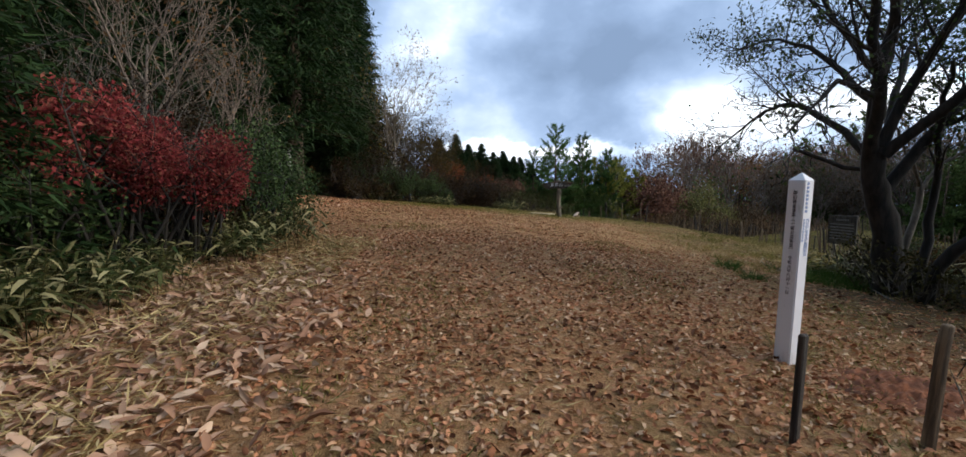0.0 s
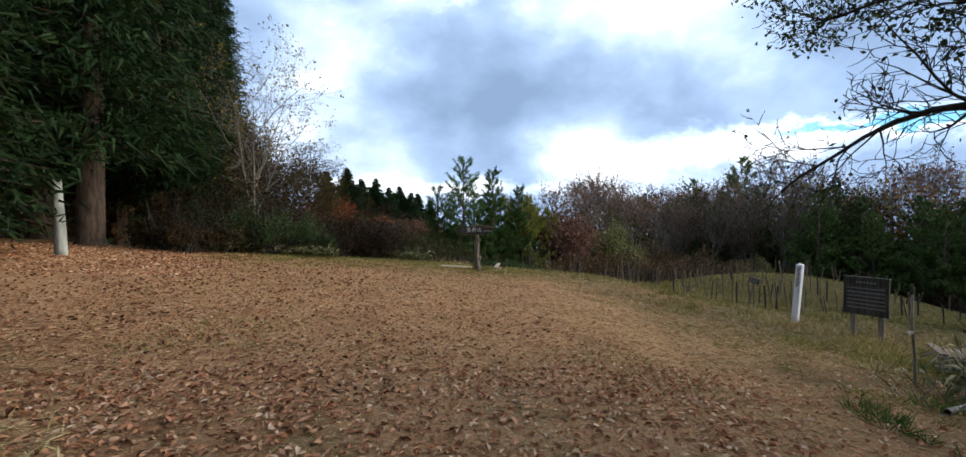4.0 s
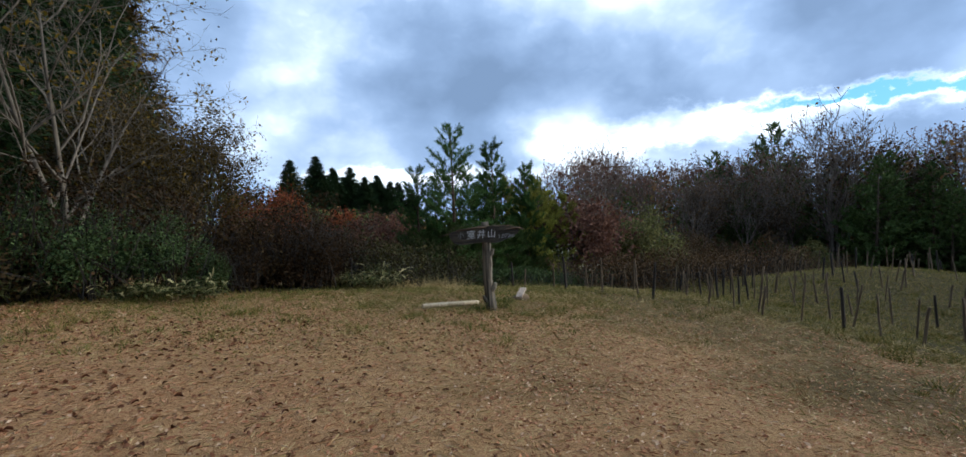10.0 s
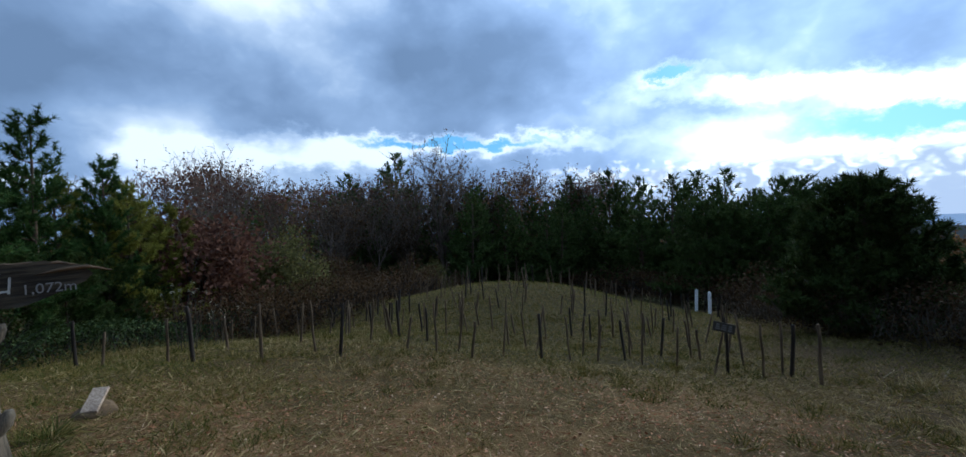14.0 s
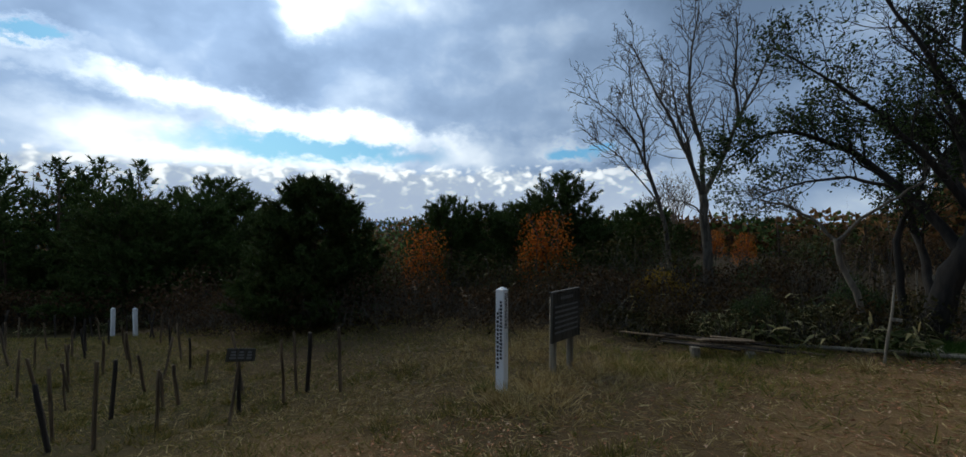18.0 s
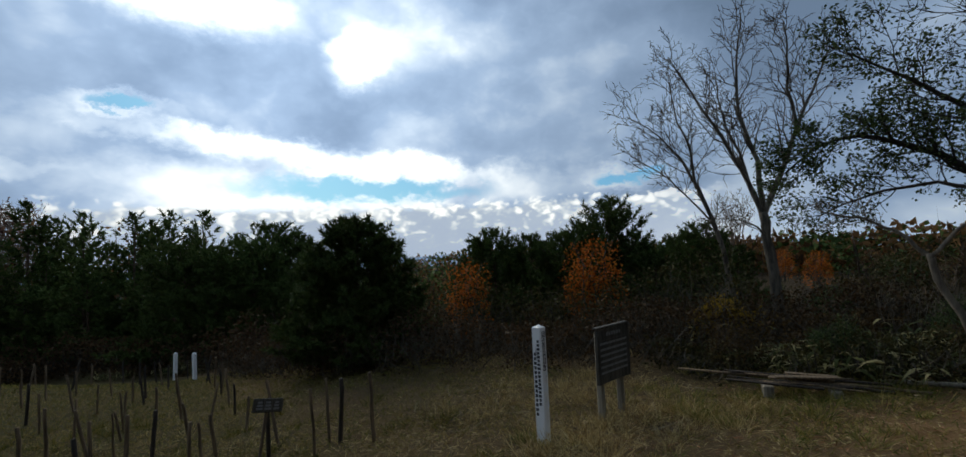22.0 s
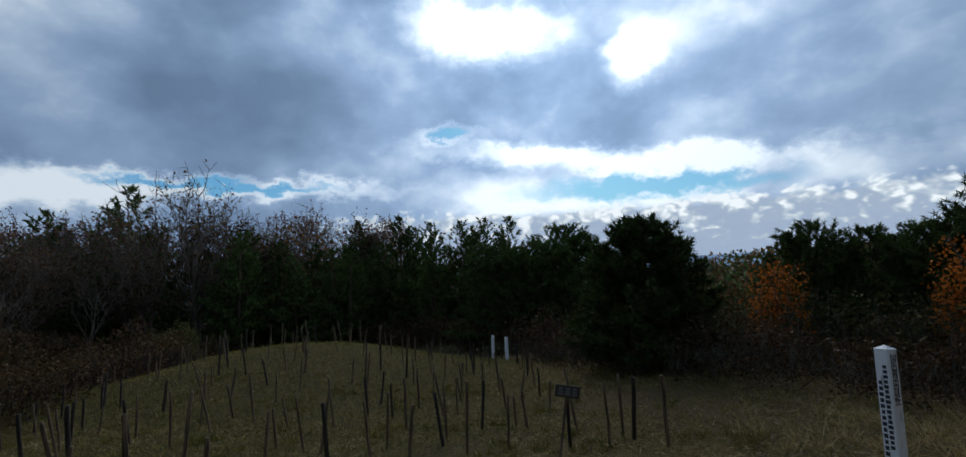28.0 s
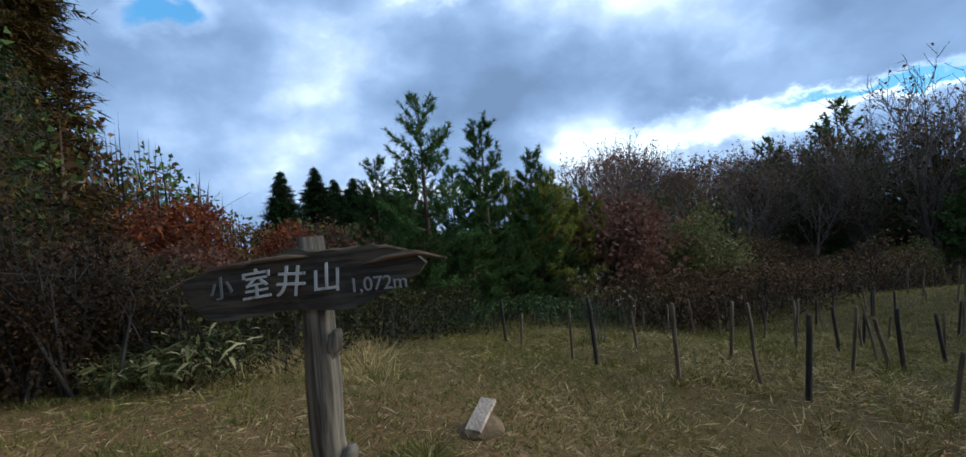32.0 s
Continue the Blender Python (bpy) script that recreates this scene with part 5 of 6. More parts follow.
def bare_tree():
    """The tall leafless tree past the board, and the thin stem that leans away from it."""
    fine = dict(TWIG, rise=(0, 0, 0.10, 0.07, 0.04), kids=(0, 0, 5, 3, 0), least=0.009)
    t = Limbs(61, (0.515, -0.857), fine)
    t.limb([(0, 0, -0.3), (-0.02, 0, 0.7), (-0.12, 0, 2.0), (-0.2, 0, 3.0)], 0.145, 0.105, sides=10)
    t.limb([(-0.2, 0, 2.9), (-0.45, 0.1, 3.8), (-0.95, 0.2, 5.0), (-1.55, 0.2, 6.2), (-2.05, 0.1, 7.3)], 0.08, 0.012, 16, 1.35, start=0.2)
    t.limb([(-0.2, 0, 2.95), (-0.25, -0.2, 4.2), (-0.55, -0.4, 5.4), (-0.5, -0.5, 6.6), (-0.35, -0.5, 7.7)], 0.075, 0.012, 16, 1.3, start=0.25)
    t.limb([(-0.2, 0, 2.9), (0.25, 0.1, 3.9), (0.65, 0.2, 5.0), (1.0, 0.3, 5.8), (1.45, 0.3, 6.8)], 0.085, 0.012, 15, 1.3, start=0.25)
    t.limb([(0.62, 0.2, 4.9), (0.5, 0.0, 5.9), (0.55, -0.2, 6.8), (0.5, -0.2, 7.4)], 0.05, 0.010, 11, 1.1, start=0.15)
    t.limb([(-0.35, 0.1, 3.5), (-0.6, 0.6, 4.6), (-0.9, 1.0, 5.8), (-1.0, 1.2, 6.9)], 0.055, 0.010, 12, 1.2, start=0.2)
    t.limb([(-0.14, 0, 2.4), (-0.5, -0.3, 2.75), (-1.1, -0.5, 2.9)], 0.03, 0.008, 5, 0.7)
    ob = tree_thing("bare_tree", "tall leafless grey tree with a forked trunk and fine twigs", "tree", t.wood, None, M_BARK_ASH, None)
    ob.matrix_basis = spot(10.35, 4.7)
    t = Limbs(62, (0.515, -0.857), fine)
    t.limb([(0, 0, -0.3), (-0.2, 0, 1.2), (-0.45, 0, 2.6), (-0.85, 0, 3.9)], 0.075, 0.05, 4, 0.8, start=0.5)
    t.limb([(-0.85, 0, 3.85), (-1.2, 0.1, 4.6), (-1.7, 0.1, 5.3), (-2.5, 0.1, 6.0)], 0.048, 0.008, 14, 1.2, start=0.1)
    t.limb([(-0.85, 0, 3.8), (-0.95, -0.2, 4.8), (-1.25, -0.3, 5.8), (-1.3, -0.3, 6.6)], 0.042, 0.008, 13, 1.1, start=0.1)
    t.limb([(-0.5, 0, 2.8), (-1.0, -0.2, 3.5), (-1.7, -0.3, 4.3), (-2.4, -0.3, 4.8)], 0.03, 0.008, 11, 0.9, start=0.2)
    ob = tree_thing("bare_tree", "slender leafless grey tree leaning over the brush", "tree", t.wood, None, M_BARK_ASH, None)
    ob.matrix_basis = spot(11.1, 4.9)


bare_tree()
plant(oak, 14.6, -1.0, 0.42, label="small leafless tree in the brush")


def old_tree():
    """The old dark tree by the path: a leaning trunk, a bare top, leafy low boughs and one pale stem."""
    t = Limbs(67, (0.36, -0.93), TWIG)
    t.limb([(-0.05, 0, -0.25), (0.0, 0, 0.3), (0.2, -0.03, 1.1), (0.42, -0.06, 1.7), (0.55, -0.08, 2.2)], 0.215, 0.125, sides=12)
    t.limb([(-0.05, 0.35, -0.25), (0.1, 0.62, 0.5), (0.1, 1.05, 1.2), (0.0, 1.5, 2.0), (-0.1, 1.9, 2.7)], 0.10, 0.035, 10, 1.0, 9, 0.8, 0.5)
    t.limb([(-0.2, 0.15, -0.25), (-0.38, 0.25, 0.8), (-0.4, 0.25, 1.6), (-0.1, 0.4, 2.5), (0.0, 0.5, 3.2)], 0.075, 0.025, 8, 0.9, 6, 0.6, 0.5)
    t.limb([(0.52, -0.08, 2.0), (0.62, 0.0, 3.0), (0.5, 0.1, 3.9), (0.28, 0.0, 4.9), (0.5, 0.0, 5.9), (0.7, 0.0, 6.8)], 0.095, 0.013, 16, 1.3, 2, 0.3, 0.3)
    t.limb([(0.52, 0.08, 3.5), (0.9, 0.3, 4.5), (1.2, 0.3, 5.5), (1.5, 0.4, 6.4)], 0.07, 0.012, 13, 1.1, 2, 0.5, 0.2)
    t.limb([(0.55, -0.05, 2.0), (1.0, 0.25, 2.8), (1.6, 0.45, 3.6), (1.9, 0.6, 4.5), (2.05, 0.6, 5.2)], 0.10, 0.012, 14, 1.05, 4, 0.5, 0.3)
    t.limb([(0.9, 0.2, 2.7), (1.6, 0.2, 2.8), (2.3, 0.4, 2.6), (2.9, 0.4, 2.1)], 0.05, 0.010, 12, 0.8, 2, 0.3, 0.2)
    t.limb([(0.5, 0.0, 3.1), (0.0, -0.15, 4.1), (-0.5, -0.25, 5.1), (-0.95, -0.2, 6.0)], 0.065, 0.010, 14, 1.15, 2, 0.5, 0.25)
    t.limb([(0.25, 0, 1.5), (-0.4, 0.3, 2.5), (-1.3, 0.5, 3.3), (-2.2, 0.5, 3.6), (-2.95, 0.4, 3.1)], 0.09, 0.012, 18, 0.85, 12, 0.85, 0.3)
    t.limb([(0.4, 0, 2.1), (-0.5, -0.3, 3.3), (-1.3, -0.5, 4.1), (-2.0, -0.6, 4.7)], 0.065, 0.010, 15, 0.95, 7, 0.7, 0.25)
    t.limb([(-0.35, 0.3, 2.4), (-1.0, 0.9, 2.7), (-1.9, 1.1, 2.6), (-2.6, 1.1, 2.3)], 0.04, 0.010, 13, 0.75, 9, 0.7, 0.2)
    t.limb([(0.52, -0.1, 2.0), (0.45, -0.7, 2.55), (0.5, -1.3, 2.9), (0.42, -2.0, 2.75), (0.4, -2.8, 2.25)], 0.065, 0.010, 16, 0.95, 1, 0.25, 0.3)
    t.limb([(0.4, -0.08, 1.75), (0.46, -0.65, 1.95), (0.5, -1.15, 2.15)], 0.038, 0.026)
    t.limb([(0.45, -0.7, 2.02), (0.47, -0.78, 2.2)], 0.026, 0.018, sides=6)
    t.limb([(0.45, 0.05, 2.0), (0.3, 0.9, 2.8), (0.2, 1.6, 3.4), (0.1, 2.3, 3.6)], 0.09, 0.012, 20, 1.05, 11, 0.85, 0.25)
    t.limb([(0.5, 0, 2.1), (0.35, 0.4, 3.2), (0.2, 0.9, 4.2), (0.1, 1.1, 5.1)], 0.085, 0.012, 16, 1.15, 8, 0.75, 0.25)
    t.limb([(0.55, -0.05, 2.7), (0.5, -0.8, 3.5), (0.4, -1.6, 4.0), (0.3, -2.5, 4.1)], 0.06, 0.010, 13, 0.9, 7, 0.6, 0.25)
    t.limb([(0.5, 0.0, 3.0), (0.7, -0.6, 4.0), (0.7, -1.0, 4.9), (0.8, -1.2, 5.7)], 0.055, 0.010, 14, 1.05, 5, 0.6, 0.25)
    ob = tree_thing("old_tree", "old dark leaning tree with a bare top and leafy low boughs", "tree", t.wood, t.leaves, M_BARK_DARK, M_OLD_LEAF)
    ob.matrix_basis = spot(5.87, 6.6)
    p = Limbs(68, (0.36, -0.93), TWIG)
    p.limb([(-0.9, -0.3, -0.2), (-0.95, -0.3, 0.5), (-1.22, -0.3, 1.25), (-1.28, -0.3, 1.62)], 0.055, 0.045)
    p.limb([(-1.28, -0.3, 1.58), (-0.95, -0.3, 1.95), (-0.5, -0.25, 2.3), (-0.15, -0.2, 2.55)], 0.032, 0.014, 2, 0.4, onto=0)
    p.limb([(-1.28, -0.3, 1.58), (-1.6, -0.2, 1.95), (-2.0, -0.1, 2.2), (-2.5, 0.0, 2.35)], 0.034, 0.010, 7, 0.6, onto=0)
    part("pale_stem", p.wood[0].mesh("pale_stem", M_BARK_PALE, True), parent=ob, label="pale bent stem beside the dark trunk")


old_tree()
plant(shrub_green, 7.0, 6.0, 0.5)
plant(shrub_brown, 6.6, 7.2, 0.55)
plant(shrub_brown, 8.2, 7.4, 0.7)
plant(shrub_brown, 9.2, 8.6, 0.6)
plant(shrub_green, 7.8, 8.2, 0.45)

clumps = [bamboo_grass(81, 0.5, 0.55, 26), bamboo_grass(82, 0.6, 0.7, 30), bamboo_grass(83, 0.4, 0.45, 20)]
rng_sasa = random.Random(6)
for x0, y0, x1, y1, n in ((-4.1, 3.6, -3.9, 5.2, 7), (-3.9, 5.2, -3.4, 7.2, 9), (-3.9, 2.4, -4.0, 4.0, 4), (-3.3, 7.6, -4.4, 10.2, 5), (-6.2, 20.3, -3.6, 20.8, 4), (-3.0, 20.8, -1.2, 21.4, 5), (0.6, 22.2, 2.0, 23.8, 5), (1.6, 26.4, 4.6, 29.2, 8), (5.8, 8.2, 8.6, 8.8, 3), (6.0, 7.0, 9.0, 8.5, 6), (6.6, 5.6, 8.4, 7.0, 5), (9.6, 7.6, 12.0, 6.0, 6), (-5.4, -1.2, 1.6, -4.6, 12), (24, 13.5, 31, 20.5, 7)):
    for k in range(n):
        f = (k + rng_sasa.random()) / n
        plant(rng_sasa.choice(clumps), x0 + (x1 - x0) * f + rng_sasa.gauss(0, 0.25), y0 + (y1 - y0) * f + rng_sasa.gauss(0, 0.25), rng_sasa.uniform(0.75, 1.15), sink=0.0)


# ---- posts, signs and timber ----
def slab(size, bevel=0.0, centre=(0, 0, 0), turn=None):
    bm = bmesh.new()
    bmesh.ops.create_cube(bm, size=1.0)
    bmesh.ops.scale(bm, vec=size, verts=bm.verts)
    if bevel:
        bmesh.ops.bevel(bm, geom=bm.edges[:], offset=bevel, segments=1, affect="EDGES")
    if turn is not None:
        bmesh.ops.transform(bm, matrix=turn, verts=bm.verts)
    bmesh.ops.translate(bm, vec=centre, verts=bm.verts)
    return bm


def lettering(text, size, mat, parent, where, name="letter", gap=1.0, depth=0.0015, label="", upright=True, shear=0.0, bold=0.0):
    """Real letters just proud of a face that looks to -y: one part each, one under the other, when upright."""
    made = []
    for k, word in enumerate(text if upright else [text]):
        curve = bpy.data.curves.new(name, "FONT")
        curve.body = word
        curve.size, curve.align_x, curve.align_y, curve.extrude = size, "CENTER", "TOP" if upright else "CENTER", depth
        curve.shear, curve.offset = shear, bold
        temp = bpy.data.objects.new(name, curve)
        data = bpy.data.meshes.new_from_object(temp)
        bpy.data.objects.remove(temp)
        data.transform(pose(0, 0, 0, 90))
        data.materials.clear()
        data.materials.append(mat)
        ob = part(name, data, parent=parent, label=label)
        ob.matrix_basis = where @ pose(0, 0, -0.853 * gap * size * k)
        made.append(ob)
    return made


def bars(parent, mat, where, columns, name="text_bar"):
    """Writing too small to read: short bars on a face that looks to -y. columns: x, top, bottom, width, count."""
    for x, top, low, width, count in columns:
        step = (top - low) / count
        for k in range(count):
            w = 2 * width * (0.36 + 0.14 * ((k * 7) % 5) / 4)
            ob = part(name, slab((w, 0.003, step * 0.68)), mat, parent)
            ob.matrix_basis = where @ pose(x, -0.0005, top - step * (k + 0.5))


def square_post(tall, side, mat, point=0.06, cut=0.008):
    """A square post with a low pyramid top and slightly eased edges."""
    bm = bmesh.new()
    h = side / 2
    low = [bm.verts.new((x * h, y * h, -0.15)) for x, y in ((-1, -1), (1, -1), (1, 1), (-1, 1))]
    high = [bm.verts.new((x * h, y * h, tall - point)) for x, y in ((-1, -1), (1, -1), (1, 1), (-1, 1))]
    tip = bm.verts.new((0, 0, tall))
    bm.faces.new(low[::-1])
    for k in range(4):
        bm.faces.new((low[k], low[(k + 1) % 4], high[(k + 1) % 4], high[k]))
        bm.faces.new((high[k], high[(k + 1) % 4], tip))
    bmesh.ops.bevel(bm, geom=[e for e in bm.edges if abs(e.verts[0].co.z - e.verts[1].co.z) > 0.5], offset=cut, segments=2, affect="EDGES")
    return bm


def face(side, heading, base_heading=180.0):
    """The pose of a post's face that looks to a heading (clockwise from +y), in the post's own space."""
    return pose(0, 0, 0, 0, 0, -(heading - base_heading)) @ pose(0, -side / 2 - 0.001, 0)


# the new white post at the start
P1_SIDE, P1_TALL = 0.125, 1.51
p1 = thing("memorial_post", spot(2.40, 3.60, -(243 - 180), 0, (0.5, 1.5)), "clean white square post with a pointed top and black vertical lettering", "sign post")
part("post", square_post(P1_TALL, P1_SIDE, M_WHITE), M_WHITE, p1)
lettering("緑の募金事業︵一般公募事業︶", 0.032, M_INK, p1, face(P1_SIDE, 180) @ pose(0, 0, 1.37), gap=1.25)
lettering("令和元年八月十一日", 0.032, M_INK, p1, face(P1_SIDE, 180) @ pose(0, 0, 0.865), gap=1.25)
lettering("ひろしま人と樹の会", 0.050, M_BLUE_INK, p1, face(P1_SIDE, 90) @ pose(0.012, 0, 1.16), gap=0.72, label="blue brushed lettering")
bars(p1, M_BLUE_INK, face(P1_SIDE, 90), [(-0.02, 1.44, 1.20, 0.03, 8), (-0.035, 1.16, 0.98, 0.02, 8)])
bars(p1, M_INK, face(P1_SIDE, 270), [(0.0, 1.40, 0.45, 0.04, 22)])
bars(p1, M_INK, face(P1_SIDE, 0), [(0.02, 1.40, 0.8, 0.045, 12), (-0.03, 0.7, 0.35, 0.03, 6)])

# the older post by the board
P2_SIDE, P2_TALL = 0.12, 1.33
p2 = thing("memorial_post", spot(8.86, 12.90, -(251 - 180), 0, (-2.2, 3.4)), "leaning weathered white post with black lettering and flaking paint", "sign post")
part("post", square_post(P2_TALL, P2_SIDE, M_WHITE_OLD, 0.035), M_WHITE_OLD, p2)
lettering("国民の祝日山の日記念", 0.075, M_INK, p2, face(P2_SIDE, 180) @ pose(0, 0, 1.25), gap=0.66)
bars(p2, M_INK, face(P2_SIDE, 270), [(0.022, 1.16, 0.42, 0.04, 17), (-0.025, 1.02, 0.30, 0.036, 14)])


def white_marker(x, y, tall, lean, label):
    ob = thing("marker_post", spot(x, y, 30, 0, lean), label, "post", "white posts at the field edge")
    part("post", square_post(tall, 0.11, M_WHITE_OLD, 0.05), M_WHITE_OLD, ob)
    bars(ob, M_GREY_INK, face(0.11, 200), [(0, tall - 0.12, tall * 0.4, 0.06, 9)])


white_marker(23.6, 16.7, 0.95, (0, 1), "white-painted post at the far side of the field")
white_marker(25.0, 17.35, 1.0, (1, -1), "white-painted post behind another at the field edge")

# the grey post by the cedars
p3 = thing("grey_post", spot(-7.2, 17.2, 15, 0, (-1.5, -3)), "leaning pale grey weathered post with a flat top", "post")
geo = Geo()
tube(geo, [(0, 0, -0.2), (0.01, 0, 0.6), (0, 0.01, 1.3), (0, 0, 1.69), (0, 0, 1.71)], [0.13, 0.115, 0.10, 0.09, 0.08], 16)
part("shaft", geo.mesh("shaft", M_GREY_POST, True), parent=p3)
geo = Geo()
tube(geo, [(0.01, 0, 1.70), (0, 0, 1.73), (0, 0, 1.745)], [0.096, 0.094, 0.08], 16)
part("cap", geo, M_GREY_POST, p3, "pale flat top of the post")


def notice_board():
    ob = thing("notice_board", spot(9.07, 11.55, -(259 - 180)), "dark wooden notice board with faded lettering on two posts", "notice board")
    for x in (-0.24, 0.22):
        geo = Geo()
        tube(geo, [(x, 0.03, -0.2), (x, 0.03, 0.6), (x, 0.03, 1.12)], [0.052, 0.05, 0.048], 10)
        part("post", geo, M_PALE_WOOD, ob, "pale round timber post")
    for k in range(5):
        part("plank", slab((0.72, 0.028, 0.134), 0.004, (0, -0.032, 0.56 + 0.138 * k)), M_DARK_WOOD, ob)
    part("cap_rail", slab((0.76, 0.07, 0.03), 0.006, (0, -0.02, 1.205)), M_DARK_WOOD, ob)
    for x in (-0.355, 0.355):
        part("side_rail", slab((0.03, 0.05, 0.72), 0.005, (x, -0.03, 0.85)), M_DARK_WOOD, ob)
    rng = random.Random(3)
    for row, (z, hgt) in enumerate([(1.115, 0.022)] + [(1.0 - 0.074 * k, 0.014) for k in range(6)]):
        x = -0.16 if row == 0 else -0.31
        while x < (0.15 if row == 0 else 0.30):
            w = rng.uniform(0.03, 0.05) if row == 0 else rng.uniform(0.04, 0.16)
            e = min(x + w, 0.31)
            part("text_bar", slab((e - x, 0.002, 2 * hgt), 0, ((x + e) / 2, -0.0485, z)), M_WORN_INK, ob)
            x = e + (0.02 if row == 0 else 0.01)


notice_board()


def name_sign():
    """The summit's name board on a knotty natural post."""
    ob = thing("summit_sign", spot(3.24, 19.8, -(195 - 180), 0, (0, -1.5)), "summit name board of rough dark wood on a knotty grey post", "sign")
    geo = Geo()
    tube(geo, [(0.03, 0.02, -0.25), (0.02, 0.02, 0.1), (0.0, 0.01, 0.3), (-0.015, 0.0, 0.55), (0.0, 0.0, 0.85), (0.005, 0.0, 1.15), (0.0, 0.01, 1.42), (0.0, 0.01, 1.60)], [0.10, 0.092, 0.085, 0.080, 0.088, 0.078, 0.07, 0.062], 28)
    for block in geo.points:
        turn = np.arctan2(block[:, 1], block[:, 0])
        groove = 1 + 0.055 * np.sin(7 * turn + 1.5 * block[:, 2]) + 0.045 * np.sin(13 * turn - 2.2 * block[:, 2]) + 0.04 * np.sin(3 * turn + 4 * block[:, 2])
        block[:, :2] *= groove[:, None]
    post = part("post", geo.mesh("post", M_SIGN_POST, True), parent=ob)
    for z, a, r in ((0.42, 0.2, 0.055), (1.03, 0.35, 0.045), (0.2, 2.6, 0.04)):
        geo = Geo()
        c, s = math.cos(a), math.sin(a)
        tube(geo, [(c * 0.04, -s * 0.04, z - 0.06), (c * 0.085, -s * 0.085, z), (c * 0.115, -s * 0.115, z + 0.05), (c * 0.12, -s * 0.12, z + 0.08)], [r, r * 1.05, r * 0.7, r * 0.45], 8)
        part("knot", geo.mesh("knot", M_SIGN_POST, True), parent=post)
    # an irregular waney-edged plank
    bm = bmesh.new()
    outline = []
    for k in range(29):
        f = k / 28
        x = -0.66 + 1.27 * f
        top = 0.145 * min(1, (f / 0.45) ** 0.55) * min(1, ((1 - f) / 0.25) ** 0.5 * 0.6 + 0.4) + 0.012 * math.sin(17 * f) + 0.008 * math.sin(41 * f + 1)
        outline.append((x, top + 0.02 - 0.03 * f))
    under = []
    for k in range(29):
        f = 1 - k / 28
        x = -0.66 + 1.27 * f
        low = -0.155 * min(1, (f / 0.14) ** 0.6 + 0.1) * min(1, ((1 - f) / 0.32) ** 0.7) + 0.010 * math.sin(13 * f + 2)
        under.append((x, low))
    loop = outline + under[1:-1]
    front = [bm.verts.new((x, -0.075 - 0.012 * math.sin(9 * x), z)) for x, z in loop]
    rear = [bm.verts.new((x, -0.018 - 0.006 * math.sin(7 * x), z * 0.98)) for x, z in loop]
    bm.faces.new(front[::-1])
    bm.faces.new(rear)
    for k in range(len(loop)):
        j = (k + 1) % len(loop)
        bm.faces.new((front[k], front[j], rear[j], rear[k]))
    bmesh.ops.recalc_face_normals(bm, faces=bm.faces)
    bmesh.ops.translate(bm, vec=(0, -0.01, 1.38), verts=bm.verts)
    board = part("name_board", bm, M_BOARD, ob, "rough dark plank with carved white lettering")
    rng = random.Random(8)
    for k in range(9):
        geo = Geo()
        x, reach = -0.52 + 0.125 * k + rng.uniform(-0.03, 0.03), rng.uniform(0.16, 0.26)
        f = (x + 0.66) / 1.27
        z = 1.38 + 0.145 * min(1, (f / 0.45) ** 0.55) * min(1, ((1 - f) / 0.25) ** 0.5 * 0.6 + 0.4) + 0.012 - 0.03 * f + rng.uniform(-0.012, 0.010)
        y = -0.075 + rng.uniform(-0.012, 0.03)
        tube(geo, [(x - reach, y, z - 0.035 - 0.02 * (k < 3)), (x - reach * 0.4, y - 0.012, z - 0.006), (x + reach * 0.3, y - 0.010, z + 0.004), (x + reach, y, z - 0.012 - 0.03 * (k > 6))], [0.004, 0.014, 0.016, 0.005], 5)
        part("splinter_edge", geo, M_BOARD_EDGE, board, "strip of split brown wood along the top edge")
    for text, x, size, lean in (("小", -0.45, 0.125, -6), ("室", -0.265, 0.165, -4), ("井", -0.085, 0.165, 3), ("山", 0.10, 0.16, -2)):
        lettering(text, size, M_WORN_INK if text == "小" else M_CHALK, board, pose(x, -0.097, 1.375, 0, lean, 0), "letter", upright=False, depth=0.004, shear=0.12, bold=0.0008)
    lettering("1,072m", 0.10, M_GREY_INK, board, pose(0.365, -0.094, 1.33), "height_lettering", upright=False, depth=0.004)


name_sign()


def beam(name, label, category, a, b, size, mat, turn=0.0, sides=0, lift=0.0):
    """A length of timber that lies from a to b on the ground."""
    za, zb = float(land(*a)) + lift, float(land(*b)) + lift
    pa, pb = Vector((*a, za)), Vector((*b, zb))
    d = pb - pa
    ob = new(name)
    m = d.to_track_quat("X", "Z").to_matrix().to_4x4()
    m.translation = (pa + pb) / 2
    if sides:
        geo = Geo()
        L = d.length / 2
        tube(geo, [(-L, 0, size[0]), (-L * 0.3, 0.01, size[0]), (L * 0.4, -0.01, size[0] * 1.02), (L, 0, size[0])], [size[0], size[0] * 1.02, size[0], size[0] * 0.93], sides)
        mesh = geo.mesh(name, mat)
        bpy.data.objects.remove(ob)
        ob = new(name, mesh)
    else:
        bpy.data.objects.remove(ob)
        ob = part(name, slab((d.length, size[0], size[1]), min(size) * 0.12, (0, 0, size[1] / 2)), mat)
    ob.matrix_basis = m @ pose(0, 0, 0, turn)
    return tagged(ob, label, category)


